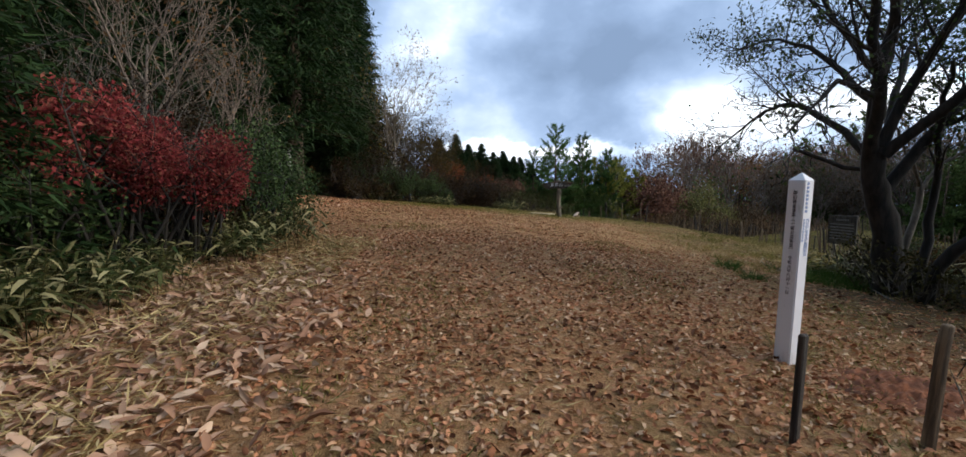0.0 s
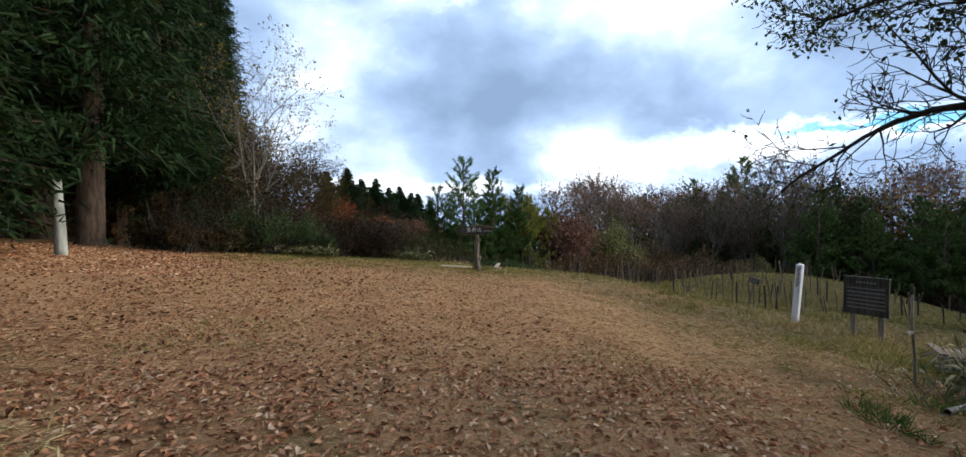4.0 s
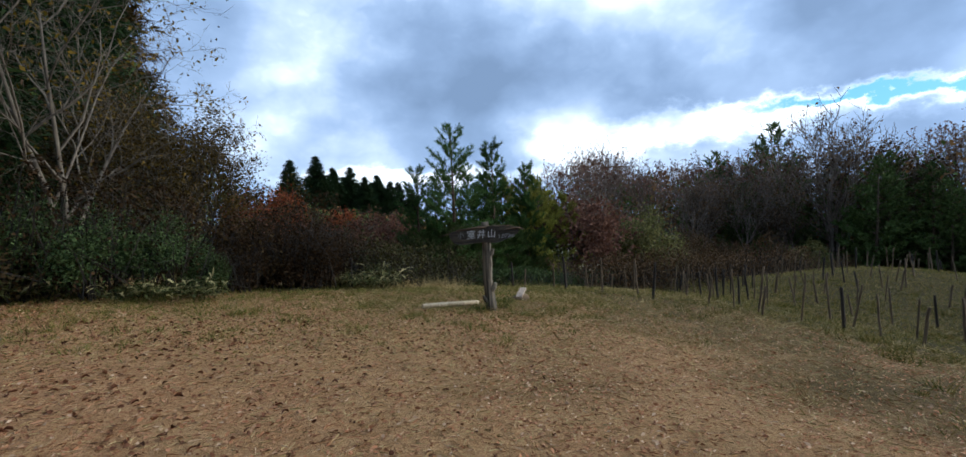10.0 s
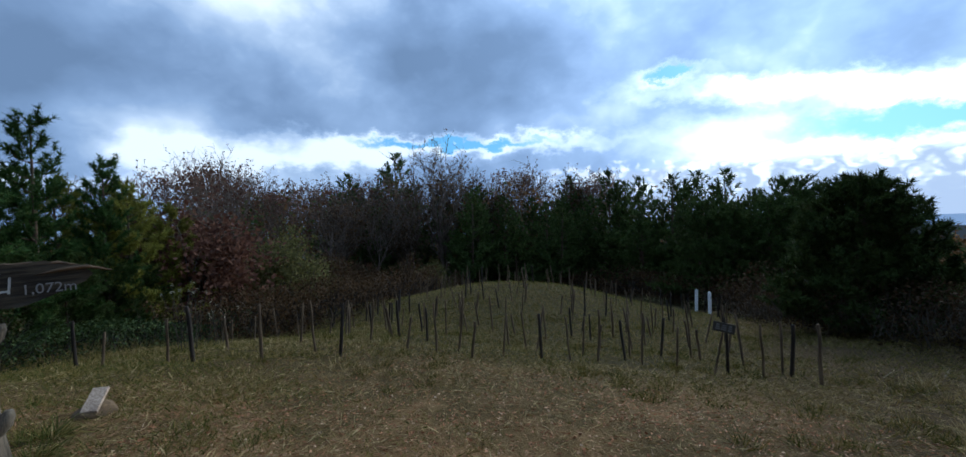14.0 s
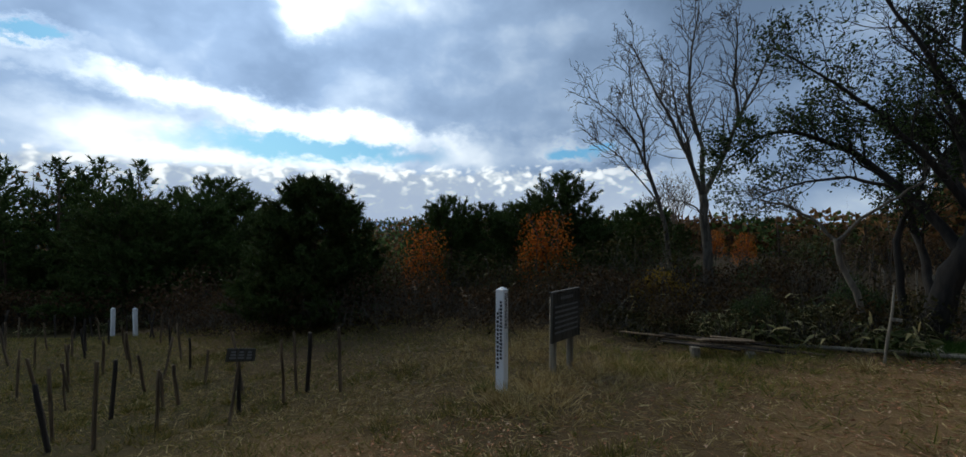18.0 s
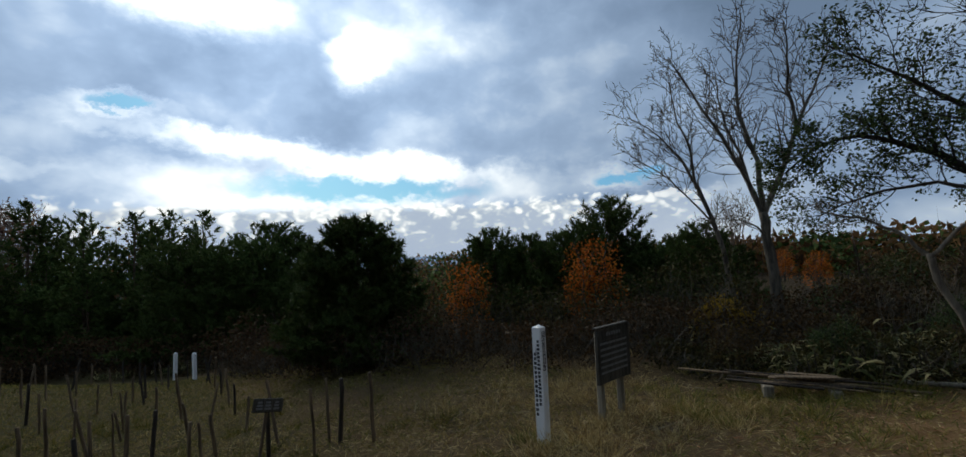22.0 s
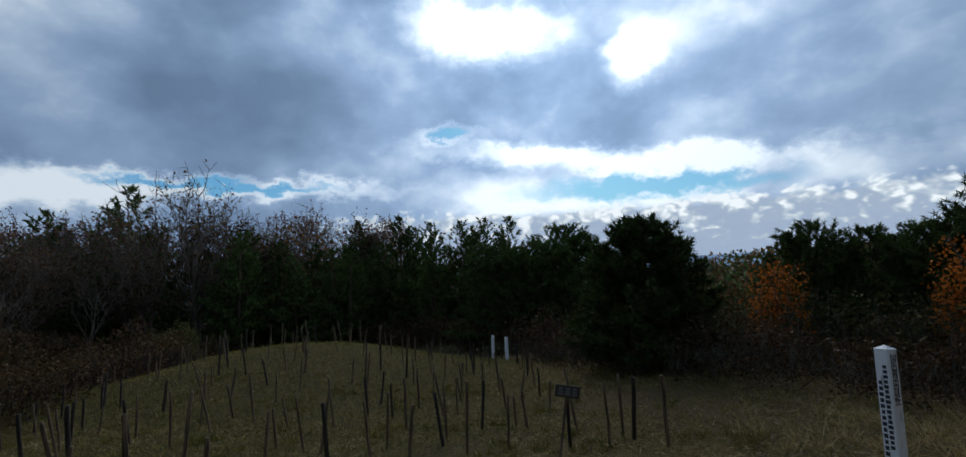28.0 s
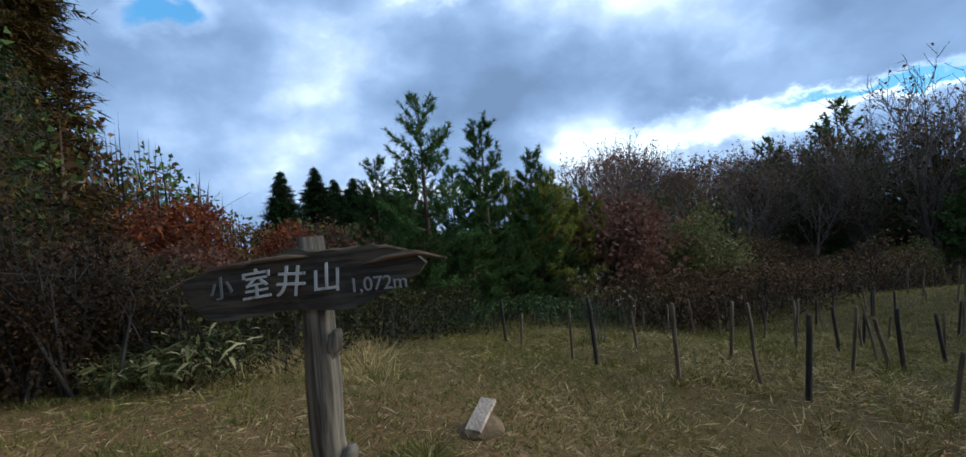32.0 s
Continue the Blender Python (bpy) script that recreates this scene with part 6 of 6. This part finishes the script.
beam("fallen_log", "pale stripped log lying in the grass by the sign", "log", (2.02, 19.86), (3.12, 20.22), (0.045,), M_SAWN, sides=9)


def prop_stone():
    bm = bmesh.new()
    bmesh.ops.create_icosphere(bm, subdivisions=3, radius=0.5)
    for v in bm.verts:
        v.co *= 1 + 0.12 * noise.noise(v.co * 3)
    bmesh.ops.scale(bm, vec=(0.42, 0.30, 0.24), verts=bm.verts)
    ob = part("stone", bm, M_STONE)
    ob.matrix_basis = spot(4.22, 20.9, 20, 0.005)
    tagged(ob, "brown rounded stone half sunk in the grass", "stone")
    plank = part("loose_plank", slab((0.14, 0.33, 0.035), 0.005), M_PLANK)
    plank.matrix_basis = spot(4.22, 20.9, -40, -0.135, (26, 0))
    tagged(plank, "short pale sawn plank leaning on a stone", "plank")


prop_stone()


def timber_pile():
    """Old poles and boards heaped on two short bearers."""
    base = spot(7.75, 9.45, 29)
    rng = random.Random(17)
    for x in (-0.35, 0.40):
        ob = part("bearer", slab((0.13, 0.34, 0.16), 0.012, (0, 0, 0.05)), M_PALE_WOOD)
        ob.matrix_basis = base @ pose(x, -0.05, 0, 0, 0, rng.uniform(-8, 8))
        tagged(ob, "short grey timber block under a heap of poles", "timber block")
    for k in range(16):
        L = rng.uniform(0.6, 1.4) if k else 2.9
        geo = Geo()
        r = rng.uniform(0.010, 0.020)
        tube(geo, [(-L / 2, 0, 0), (0, rng.uniform(-0.02, 0.02), rng.uniform(-0.01, 0.02)), (L / 2, 0, 0)], [r, r * 0.95, r * 0.8], 6)
        ob = part("pole", geo, M_STAKE_DARK if k % 3 else M_STAKE)
        ob.matrix_basis = base @ pose(rng.uniform(-0.35, 0.35), -0.28 + 0.045 * (k % 11), 0.13 + r + 0.04 * (k // 6), 0, rng.uniform(-1.5, 1.5), rng.uniform(-9, 9))
        tagged(ob, "old grey pole in a heap", "pole", "heap of old poles")
    for k in range(3):
        ob = part("board", slab((rng.uniform(0.5, 0.9), 0.09, 0.02), 0.003), M_STAKE)
        ob.matrix_basis = base @ pose(rng.uniform(-0.3, 0.3), rng.uniform(-0.2, 0.15), 0.245 + 0.025 * k, rng.uniform(-6, 6), rng.uniform(-2, 2), rng.uniform(-16, 16))
        tagged(ob, "grey weathered board on a heap of poles", "board", "heap of old boards")


timber_pile()
for a, b, r, label in (((5.03, 7.79), (7.3, 8.38), 0.032, "long pale pole lying in the grass"), ((5.3, 7.66), (6.9, 8.16), 0.024, "thin pale pole lying beside another")):
    beam("loose_pole", label, "pole", a, b, (r,), M_PALE_WOOD, sides=6)


def old_stick():
    ob = thing("stick_post", spot(6.0, 8.7, 10, 0, (0, -3)), "pale split stick standing in the ground", "post")
    geo = Geo()
    tube(geo, [(0.03, 0, -0.15), (0.02, 0, 0.3), (-0.005, 0.01, 0.7), (0.0, 0, 1.04)], [0.016, 0.019, 0.016, 0.010], 6)
    part("shaft", geo, M_PALE_WOOD, ob)
    part("peg", slab((0.12, 0.032, 0.04), 0.006, (-0.05, 0.01, 0.60)), M_PALE_WOOD, ob)


old_stick()


# ---- stakes ----
def stake_model(seed, tall, radius, mat):
    rng = random.Random(seed)
    geo = Geo()
    tube(geo, [(0, 0, -0.2), (rng.gauss(0, 0.006), 0, tall * 0.4), (rng.gauss(0, 0.008), rng.gauss(0, 0.006), tall * 0.8), (0, 0, tall * 0.985), (0, 0, tall)], [radius, radius * 0.95, radius * 0.9, radius * 0.86, radius * 0.65], 8)
    return geo.mesh("stake", mat)


STAKES = [stake_model(k, t, r, m) for k, (t, r, m) in enumerate(((0.82, 0.025, M_STAKE), (0.78, 0.029, M_STAKE_DARK), (0.9, 0.022, M_STAKE), (0.64, 0.026, M_STAKE), (0.86, 0.022, M_STAKE)))]
rng_stake = random.Random(21)


def stake(x, y, lean=7.0, label=""):
    k = rng_stake.randrange(len(STAKES))
    ob = new("stake", STAKES[k])
    ob.matrix_basis = sized(spot(x, y, rng_stake.uniform(0, 360), 0, (rng_stake.gauss(0, 0.7 * lean), rng_stake.gauss(0, 0.7 * lean))), rng_stake.uniform(0.82, 1.12))
    return tagged(ob, label or ("dark weathered stake driven into the turf" if k == 1 else "grey-brown wooden stake driven into the turf"), "stake", "stakes in the field")


for x, y in ((5.64, 25.7), (5.64, 24.64), (5.92, 23.12), (6.1, 22.75), (7.16, 23.61), (6.56, 21.71), (8.03, 22.69), (7.41, 21.51), (7.4, 20.93), (9.02, 21.84), (8.51, 20.49), (8.79, 20.05), (9.32, 19.93), (8.78, 19.31), (9.55, 19.12), (9.87, 18.51), (10.19, 18.08), (10.72, 17.74), (11.42, 17.39), (10.88, 16.97), (12.45, 16.89), (11.13, 16.41), (12.3, 16.12), (10.75, 15.58), (11.77, 15.36), (10.66, 15.08), (11.11, 14.8), (10.99, 14.69), (10.61, 14.34), (10.16, 22.28)):
    stake(x, y, 6)
for row in range(15):
    for k in range(20):
        x, y = 9.2 + 1.05 * row + 0.28 * (k % 3), 14.9 + 1.0 * k + 0.14 * row
        if x + 0.55 * y < 21.0 or y > 31.3 or y < 14.6 + 0.16 * (x - 10.6) or rng_stake.random() < 0.16:
            continue
        stake(x + rng_stake.gauss(0, 0.26), y + rng_stake.gauss(0, 0.26), 7)
for k in range(30):
    stake(rng_stake.uniform(2.4, 10.5), rng_stake.uniform(-6.0, 1.0), 5)
grey_stakes = [stake_model(31, 0.95, 0.022, M_PALE_WOOD), stake_model(32, 0.8, 0.025, M_STAKE)]
for k in range(46):
    x = 3.3 + 6.4 * (k + rng_stake.random()) / 46
    y = min(0.80 * x, 4.3) - rng_stake.uniform(0.0, 2.6)
    ob = new("stake", grey_stakes[k % 3 == 0])
    ob.matrix_basis = sized(spot(x, y, rng_stake.uniform(0, 360), 0, (rng_stake.gauss(0, 3), rng_stake.gauss(0, 3))), rng_stake.uniform(0.75, 1.1))
    tagged(ob, "thin grey stake in rough grass behind the old tree", "stake", "stakes behind the old tree")


def split_stake(x, y, tall, mat, label, lean):
    ob = part("stake", slab((0.062, 0.036, tall + 0.2), 0.008, (0, 0, tall / 2 - 0.1)), mat)
    ob.matrix_basis = spot(x, y, 35, 0, lean)
    tagged(ob, label, "stake")


split_stake(1.70, 2.46, 0.62, M_STAKE_DARK, "dark split stake standing beside a white post", (0, 3))
rough = new("stake", stake_model(9, 0.70, 0.036, M_STAKE))
rough.matrix_basis = spot(2.43, 2.44, 20, 0, (2, 2))
tagged(rough, "rough brown stake standing in turned red soil", "stake")


def plaque():
    ob = thing("field_plaque", spot(10.3, 15.75, -82, 0, (-6, 11)), "small dark name plaque tilted on a thin peg in the field", "plaque")
    part("peg", slab((0.03, 0.03, 0.95), 0.004, (0, 0, 0.32)), M_STAKE, ob)
    part("panel", slab((0.32, 0.022, 0.15), 0.006, (0, -0.027, 0.78)), M_DARK_WOOD, ob)
    bars(ob, M_WORN_INK, pose(0, -0.040, 0), [(-0.09, 0.83, 0.73, 0.07, 3), (0.0, 0.83, 0.73, 0.07, 3), (0.09, 0.83, 0.73, 0.06, 3)])


plaque()


def soil_mound():
    """Turned red soil round the new post."""
    xs = np.linspace(-1, 1, 61)
    gx, gy = np.meshgrid(xs, xs, indexing="ij")
    r = np.hypot(gx, gy)
    rng = np.random.default_rng(2)
    x, y = 2.95 + gx * 0.75, 3.15 + gy * 0.55
    z = land(x, y) - 0.03 + 0.075 * np.clip(1 - r, 0, 1) ** 0.8 + (0.030 * np.sin(17 * gx + 5 * np.sin(9 * gy)) * np.sin(15 * gy + 4 * np.sin(11 * gx)) + rng.normal(0, 0.010, r.shape)) * np.clip(1.05 - r, 0, 1) ** 0.5
    i, j = np.meshgrid(np.arange(60), np.arange(60), indexing="ij")
    a = (i * 61 + j).ravel()
    geo = Geo()
    geo.block(np.stack([x, y, z], -1), np.stack([a, a + 61, a + 62, a + 1], 1))
    tagged(new("soil_mound", geo.mesh("soil_mound", M_SOIL, True)), "low mound of turned red soil beside a white post", "soil", kind="stuff")


soil_mound()


def seed_heads(x, y, tall, count, seed):
    """A dry stalked plant that ends in white tufts of seed."""
    rng, nrng = random.Random(seed), np.random.default_rng(seed)
    ob = thing("seed_plant", spot(x, y), "dry stalked plant with white tufts of seed", "plant")
    for k in range(count):
        stem, tuft = Geo(), Geo()
        foot = Vector((rng.gauss(0, 0.12), rng.gauss(0, 0.12), -0.05))
        tip = foot + Vector((rng.gauss(0, 0.16), rng.gauss(0, 0.16), tall * rng.uniform(0.7, 1.1)))
        tube(stem, [foot, foot.lerp(tip, 0.5) + Vector((rng.gauss(0, 0.02), 0, 0)), tip], [0.006, 0.005, 0.003], 4, False)
        n = 14
        d = nrng.normal(0, 1, (n, 3))
        blades(tuft, np.array(tuple(tip)) + d * 0.010, d, nrng.uniform(0.012, 0.03, n), np.full(n, 0.008), nrng)
        part("seed_tuft", tuft, M_SEED, part("stem", stem, M_BARK_GREY, ob), "white fluffy seed tuft")


seed_heads(7.0, 24.6, 1.25, 12, 3)
seed_heads(8.3, 26.0, 1.0, 8, 4)
seed_heads(5.3, 8.25, 0.25, 6, 5)


# ---- leaf fall, straw and grass ----
def strew(name, label, category, count, box, mat, length, width, seed, keep=None, flat=0.25, lift=0.012, upright=0.0):
    """Many small leaves or blades on the ground, in one mesh."""
    rng = np.random.default_rng(seed)
    x, y = rng.uniform(box[0], box[2], count), rng.uniform(box[1], box[3], count)
    if keep is not None:
        ok = rng.random(count) < keep(x, y, rng)
        x, y = x[ok], y[ok]
    n = len(x)
    base = np.stack([x, y, land(x, y) + lift * rng.uniform(0.2, 1.0, n)], 1)
    a = rng.uniform(0, 2 * math.pi, n)
    along = np.stack([np.cos(a), np.sin(a), rng.normal(upright, flat, n)], 1)
    geo = Geo()
    if upright:
        spikes(geo, base, along, length * rng.uniform(0.5, 1.5, n), width * rng.uniform(0.6, 1.4, n), rng)
        return tagged(new(name, geo.mesh(name, mat)), label, category, kind="stuff")
    if category == "leaf litter" and box[1] < 7:
        curled(geo, base, along, length * rng.uniform(0.5, 1.5, n), width * rng.uniform(0.6, 1.4, n), rng)
    else:
        blades(geo, base, along, length * rng.uniform(0.5, 1.5, n), width * rng.uniform(0.6, 1.4, n), rng, 0.3, 0.0, 2.2)
    return tagged(new(name, geo.mesh(name, mat)), label, category, kind="stuff")


def on_path(x, y, rng):
    thin = np.clip(1.1 - 0.055 * np.maximum(y - 2, 0) - 0.05 * np.maximum(x - 2, 0), 0.35, 1.0)
    return thin * (0.55 + 0.45 * patches(x, y)) * (1 - 0.85 * ease(2.4, 4.8, x))


strew("leaf_litter", "curled brown fallen leaves on the turf", "leaf litter", 76000, (-4.2, -2.5, 7.0, 9.0), M_LITTER, 0.054, 0.027, 1, on_path)
strew("leaf_litter", "scattered brown fallen leaves on the turf", "leaf litter", 85000, (-5.0, 8.0, 7.0, 20.0), M_LITTER, 0.040, 0.024, 2, on_path)
strew("leaf_litter", "dark old fallen leaves on the turf", "leaf litter", 11000, (-6.0, 6.5, 3.0, 19.5), M_LITTER_DARK, 0.052, 0.030, 16, lambda x, y, r: np.clip(0.75 - 0.2 * x, 0.12, 1) * (0.3 + 0.7 * patches(x, y, 1.6)), 0.35)
strew("leaf_litter", "dark old leaves among fresher leaf fall", "leaf litter", 4500, (-3.8, -2.0, 5.0, 7.0), M_LITTER_DARK, 0.060, 0.034, 17, lambda x, y, r: 0.25 + 0.75 * patches(x + 2, y, 1.3), 0.4)
strew("leaf_litter", "deep pale leaf fall at the edge of the wood", "leaf litter", 9000, (-4.4, -1.5, -0.9, 8.0), M_DRY_LEAF, 0.13, 0.046, 3, lambda x, y, r: np.clip((-x - 0.9) / 1.4, 0, 1) * (1 - ease(4.4, 6.4, y + 0.6 * x + 1.2)), 0.4, 0.05)
strew("leaf_litter", "leaf fall under the cedars", "leaf litter", 9000, (-11, 14, -3.5, 21), M_LITTER, 0.07, 0.04, 4)
strew("leaf_litter", "leaf fall at the foot of the wood", "leaf litter", 9000, (-6, -6, 6, -1.5), M_LITTER, 0.08, 0.045, 5)
strew("straw", "pale dry grass stalks scattered on darker turf", "dry grass", 15000, (4.5, 9.0, 13.0, 16.5), M_STRAW, 0.11, 0.009, 27, lambda x, y, r: 0.25 + 0.75 * patches(x, y, 1.1), 0.2, 0.02, 0.05)
strew("straw", "short dry grass stalks lying on the turf", "dry grass", 70000, (-4, -2, 9, 21), M_STRAW, 0.10, 0.007, 6, lambda x, y, r: (0.35 + 0.65 * patches(x, y, 0.7)) * (1 - 0.65 * ease(4.4, 6.2, x)), 0.12, 0.015, 0.02)
strew("straw", "brown grass stalks matted on the turf", "dry grass", 60000, (-4, 3, 9, 22), M_LITTER, 0.09, 0.008, 13, lambda x, y, r: 1 - 0.7 * ease(4.4, 6.2, x), 0.12, 0.012, 0.02)
strew("straw", "tangled long straw on the bank", "dry grass", 12000, (-4.6, -1.5, -1.8, 8), M_STRAW, 0.19, 0.009, 7, None, 0.35, 0.10)
strew("straw", "tangled dry straw in the field", "dry grass", 60000, (6.5, 10, 22, 33), M_STRAW, 0.15, 0.008, 8, lambda x, y, r: patches(x, y, 0.6), 0.4, 0.04)
strew("straw", "pale dry straw matted on the crest", "dry grass", 30000, (0.5, 16.5, 10, 28), M_STRAW, 0.14, 0.008, 12, lambda x, y, r: 0.25 + 0.75 * ease(0.45, 0.75, patches(x, y, 1.1)), 0.3, 0.03)
strew("grass", "low green and yellow grass", "grass", 190000, (4.5, 10, 24, 34), M_FIELD, 0.085, 0.008, 9, lambda x, y, r: np.clip(ease(0.4, 1.2, 0.09 * (x - 1.8) + 0.12 * np.maximum(y - 17, 0) + 0.9 * (patches(x, y, 0.8) - 0.5)), 0.05, 1), 0.5, 0.01, 0.9)
strew("grass", "short grass on the crest", "grass", 80000, (-5, 17, 6, 27), M_GRASS, 0.07, 0.007, 10, lambda x, y, r: np.clip((y - 16.5) / 4, 0, 1) * (0.4 + 0.6 * patches(x, y)), 0.5, 0.01, 0.9)
strew("grass", "green grass along the path side", "grass", 50000, (-3.5, -2, 9, 11), M_GRASS, 0.07, 0.007, 11, lambda x, y, r: ease(0.62, 0.9, patches(x, y, 0.9)) + 0.6 * ease(5.0, 7.5, x + 0.1 * y), 0.5, 0.01, 0.8)



def clumps_of_grass(label, count, box, mat, blades_each, tall, seed, keep=None, wide=0.11, lean=0.7):
    """Rough tufts all over a stretch of turf, in one mesh."""
    rng = np.random.default_rng(seed)
    cx, cy = rng.uniform(box[0], box[2], count), rng.uniform(box[1], box[3], count)
    if keep is not None:
        ok = rng.random(count) < keep(cx, cy)
        cx, cy = cx[ok], cy[ok]
    size = rng.uniform(0.5, 1.5, len(cx))
    k = np.repeat(np.arange(len(cx)), blades_each)
    n = len(k)
    a, r = rng.uniform(0, 6.283, n), np.sqrt(rng.random(n)) * wide * size[k]
    x, y = cx[k] + np.cos(a) * r, cy[k] + np.sin(a) * r
    along = np.stack([np.cos(a) * lean * rng.random(n), np.sin(a) * lean * rng.random(n), rng.uniform(0.25, 1.0, n)], 1) + rng.normal(0, 0.3, (n, 3)) * (1, 1, 0.3)
    geo = Geo()
    spikes(geo, np.stack([x, y, land(x, y) - 0.01], 1), along, tall * size[k] * rng.uniform(0.5, 1.2, n), rng.uniform(0.006, 0.011, n), rng)
    return tagged(new("grass", geo.mesh("grass", mat)), label, "grass", kind="stuff")


clumps_of_grass("rough tufts of green and yellow grass in the field", 850, (6.0, 13.0, 17, 28), M_FIELD, 55, 0.15, 31, lambda x, y: ease(0.35, 0.7, patches(x, y, 0.9)))
clumps_of_grass("pale dry tufts in the field", 850, (5.0, 12.5, 16, 27), M_STRAW, 40, 0.13, 32, lambda x, y: ease(0.4, 0.8, 1 - patches(x, y, 0.7)), 0.14, 1.6)
clumps_of_grass("rough brown grass among the stakes behind the old tree", 150, (3.6, 0.6, 10.0, 5.2), M_SCRUB, 60, 0.26, 45, lambda x, y: (y < 0.78 * x) * 0.9, 0.2, 0.9)
clumps_of_grass("low grass tufts on the crest", 420, (-4.5, 17.5, 5, 23), M_GRASS, 50, 0.11, 33, lambda x, y: ease(17.0, 20.0, y) * 0.8)
clumps_of_grass("tall pale grass at the foot of the crest brush", 46, (0.4, 22.4, 3.4, 27.0), M_STRAW, 60, 0.34, 34, None, 0.2, 1.1)
clumps_of_grass("straggling dry grass along the foot of the bushes", 130, (9.5, 6.2, 24, 12.5), M_STRAW, 50, 0.34, 35, lambda x, y: (np.abs(y - (3.2 + 0.36 * x)) < 1.0) * 1.0, 0.16, 0.8)
clumps_of_grass("tufts of grass by the timber heap", 60, (6.4, 8.2, 10.0, 11.2), M_GRASS, 50, 0.22, 36, None, 0.13, 0.9)
clumps_of_grass("lush green grass under the old tree", 170, (4.0, 6.7, 6.4, 8.0), M_LUSH, 60, 0.17, 39, lambda x, y: ease(0.25, 0.7, patches(x, y, 1.4)), 0.12, 0.9)
clumps_of_grass("green grass between the leaf bank and the path", 420, (-2.7, -0.3, -0.3, 7.5), M_GRASS, 26, 0.075, 40, lambda x, y: ease(0.45, 0.8, patches(x + 0.4, y, 1.2)), 0.10, 1.0)
clumps_of_grass("green grass in the middle of the path", 160, (-0.6, 0.4, 2.4, 4.5), M_GRASS, 22, 0.05, 41, lambda x, y: ease(0.55, 0.85, patches(x, y + 0.7, 1.3)), 0.10, 1.0)
strew("twigs", "dry cut twigs scattered round the notice board", "twigs", 500, (8.2, 9.6, 12.0, 13.6), M_PALE_TWIG, 0.42, 0.012, 15, lambda x, y, r: 0.3 + 0.7 * patches(x, y, 1.3), 0.25, 0.03, 0.12)
clumps_of_grass("straggling straw round the notice board", 150, (7.6, 10.0, 11.5, 13.4), M_STRAW, 45, 0.22, 37, None, 0.16, 1.3)
clumps_of_grass("coarse half-dry tufts along the path side", 220, (4.5, 6.5, 9.0, 14.5), M_FIELD, 40, 0.14, 38, lambda x, y: patches(x, y, 1.1), 0.16, 1.6)
strew("leaf_litter", "patch of red-brown leaf fall near the sign", "leaf litter", 15000, (2.0, 13.5, 8.5, 20.0), M_LITTER, 0.034, 0.02, 14, lambda x, y, r: 0.2 + 0.6 * patches(x + 1.0, y, 0.8))


def tussock(seed):
    rng = np.random.default_rng(seed)
    n = 240
    a, r = rng.uniform(0, 6.283, n), rng.uniform(0, 0.14, n)
    base = np.stack([np.cos(a) * r, np.sin(a) * r, 0 * r - 0.02], 1)
    along = np.stack([np.cos(a) * 0.6, np.sin(a) * 0.6, rng.uniform(0.5, 1.3, n)], 1) + rng.normal(0, 0.25, (n, 3))
    geo = Geo()
    strip_leaves(geo, base, along, rng.uniform(0.16, 0.36, n), rng.uniform(0.005, 0.010, n), rng, rng.uniform(0.2, 0.9, n))
    return geo


for seed, (x, y, mat, label) in enumerate(((3.5, 20.0, M_GRASS, "tuft of green grass at the foot of a sign post"), (3.75, 20.5, M_GRASS, "tuft of green grass beside a stone"), (3.0, 19.75, M_GRASS, "tuft of grass beside a log"), (9.0, 13.0, M_GRASS, "tuft of grass at the foot of a leaning post"), (8.6, 13.15, M_STRAW, "tuft of dry grass at the foot of a leaning post"), (9.3, 11.2, M_STRAW, "tuft of dry grass under a notice board"), (8.9, 11.9, M_STRAW, "tuft of dry grass under a notice board"), (6.1, 9.2, M_STRAW, "tuft of dry grass by a stick"), (2.6, 3.8, M_STRAW, "tuft of dry grass at the foot of a white post"))):
    ob = part("grass_tussock", tussock(seed), mat)
    ob.matrix_basis = spot(x, y, 40 * seed)
    tagged(ob, label, "grass tuft")
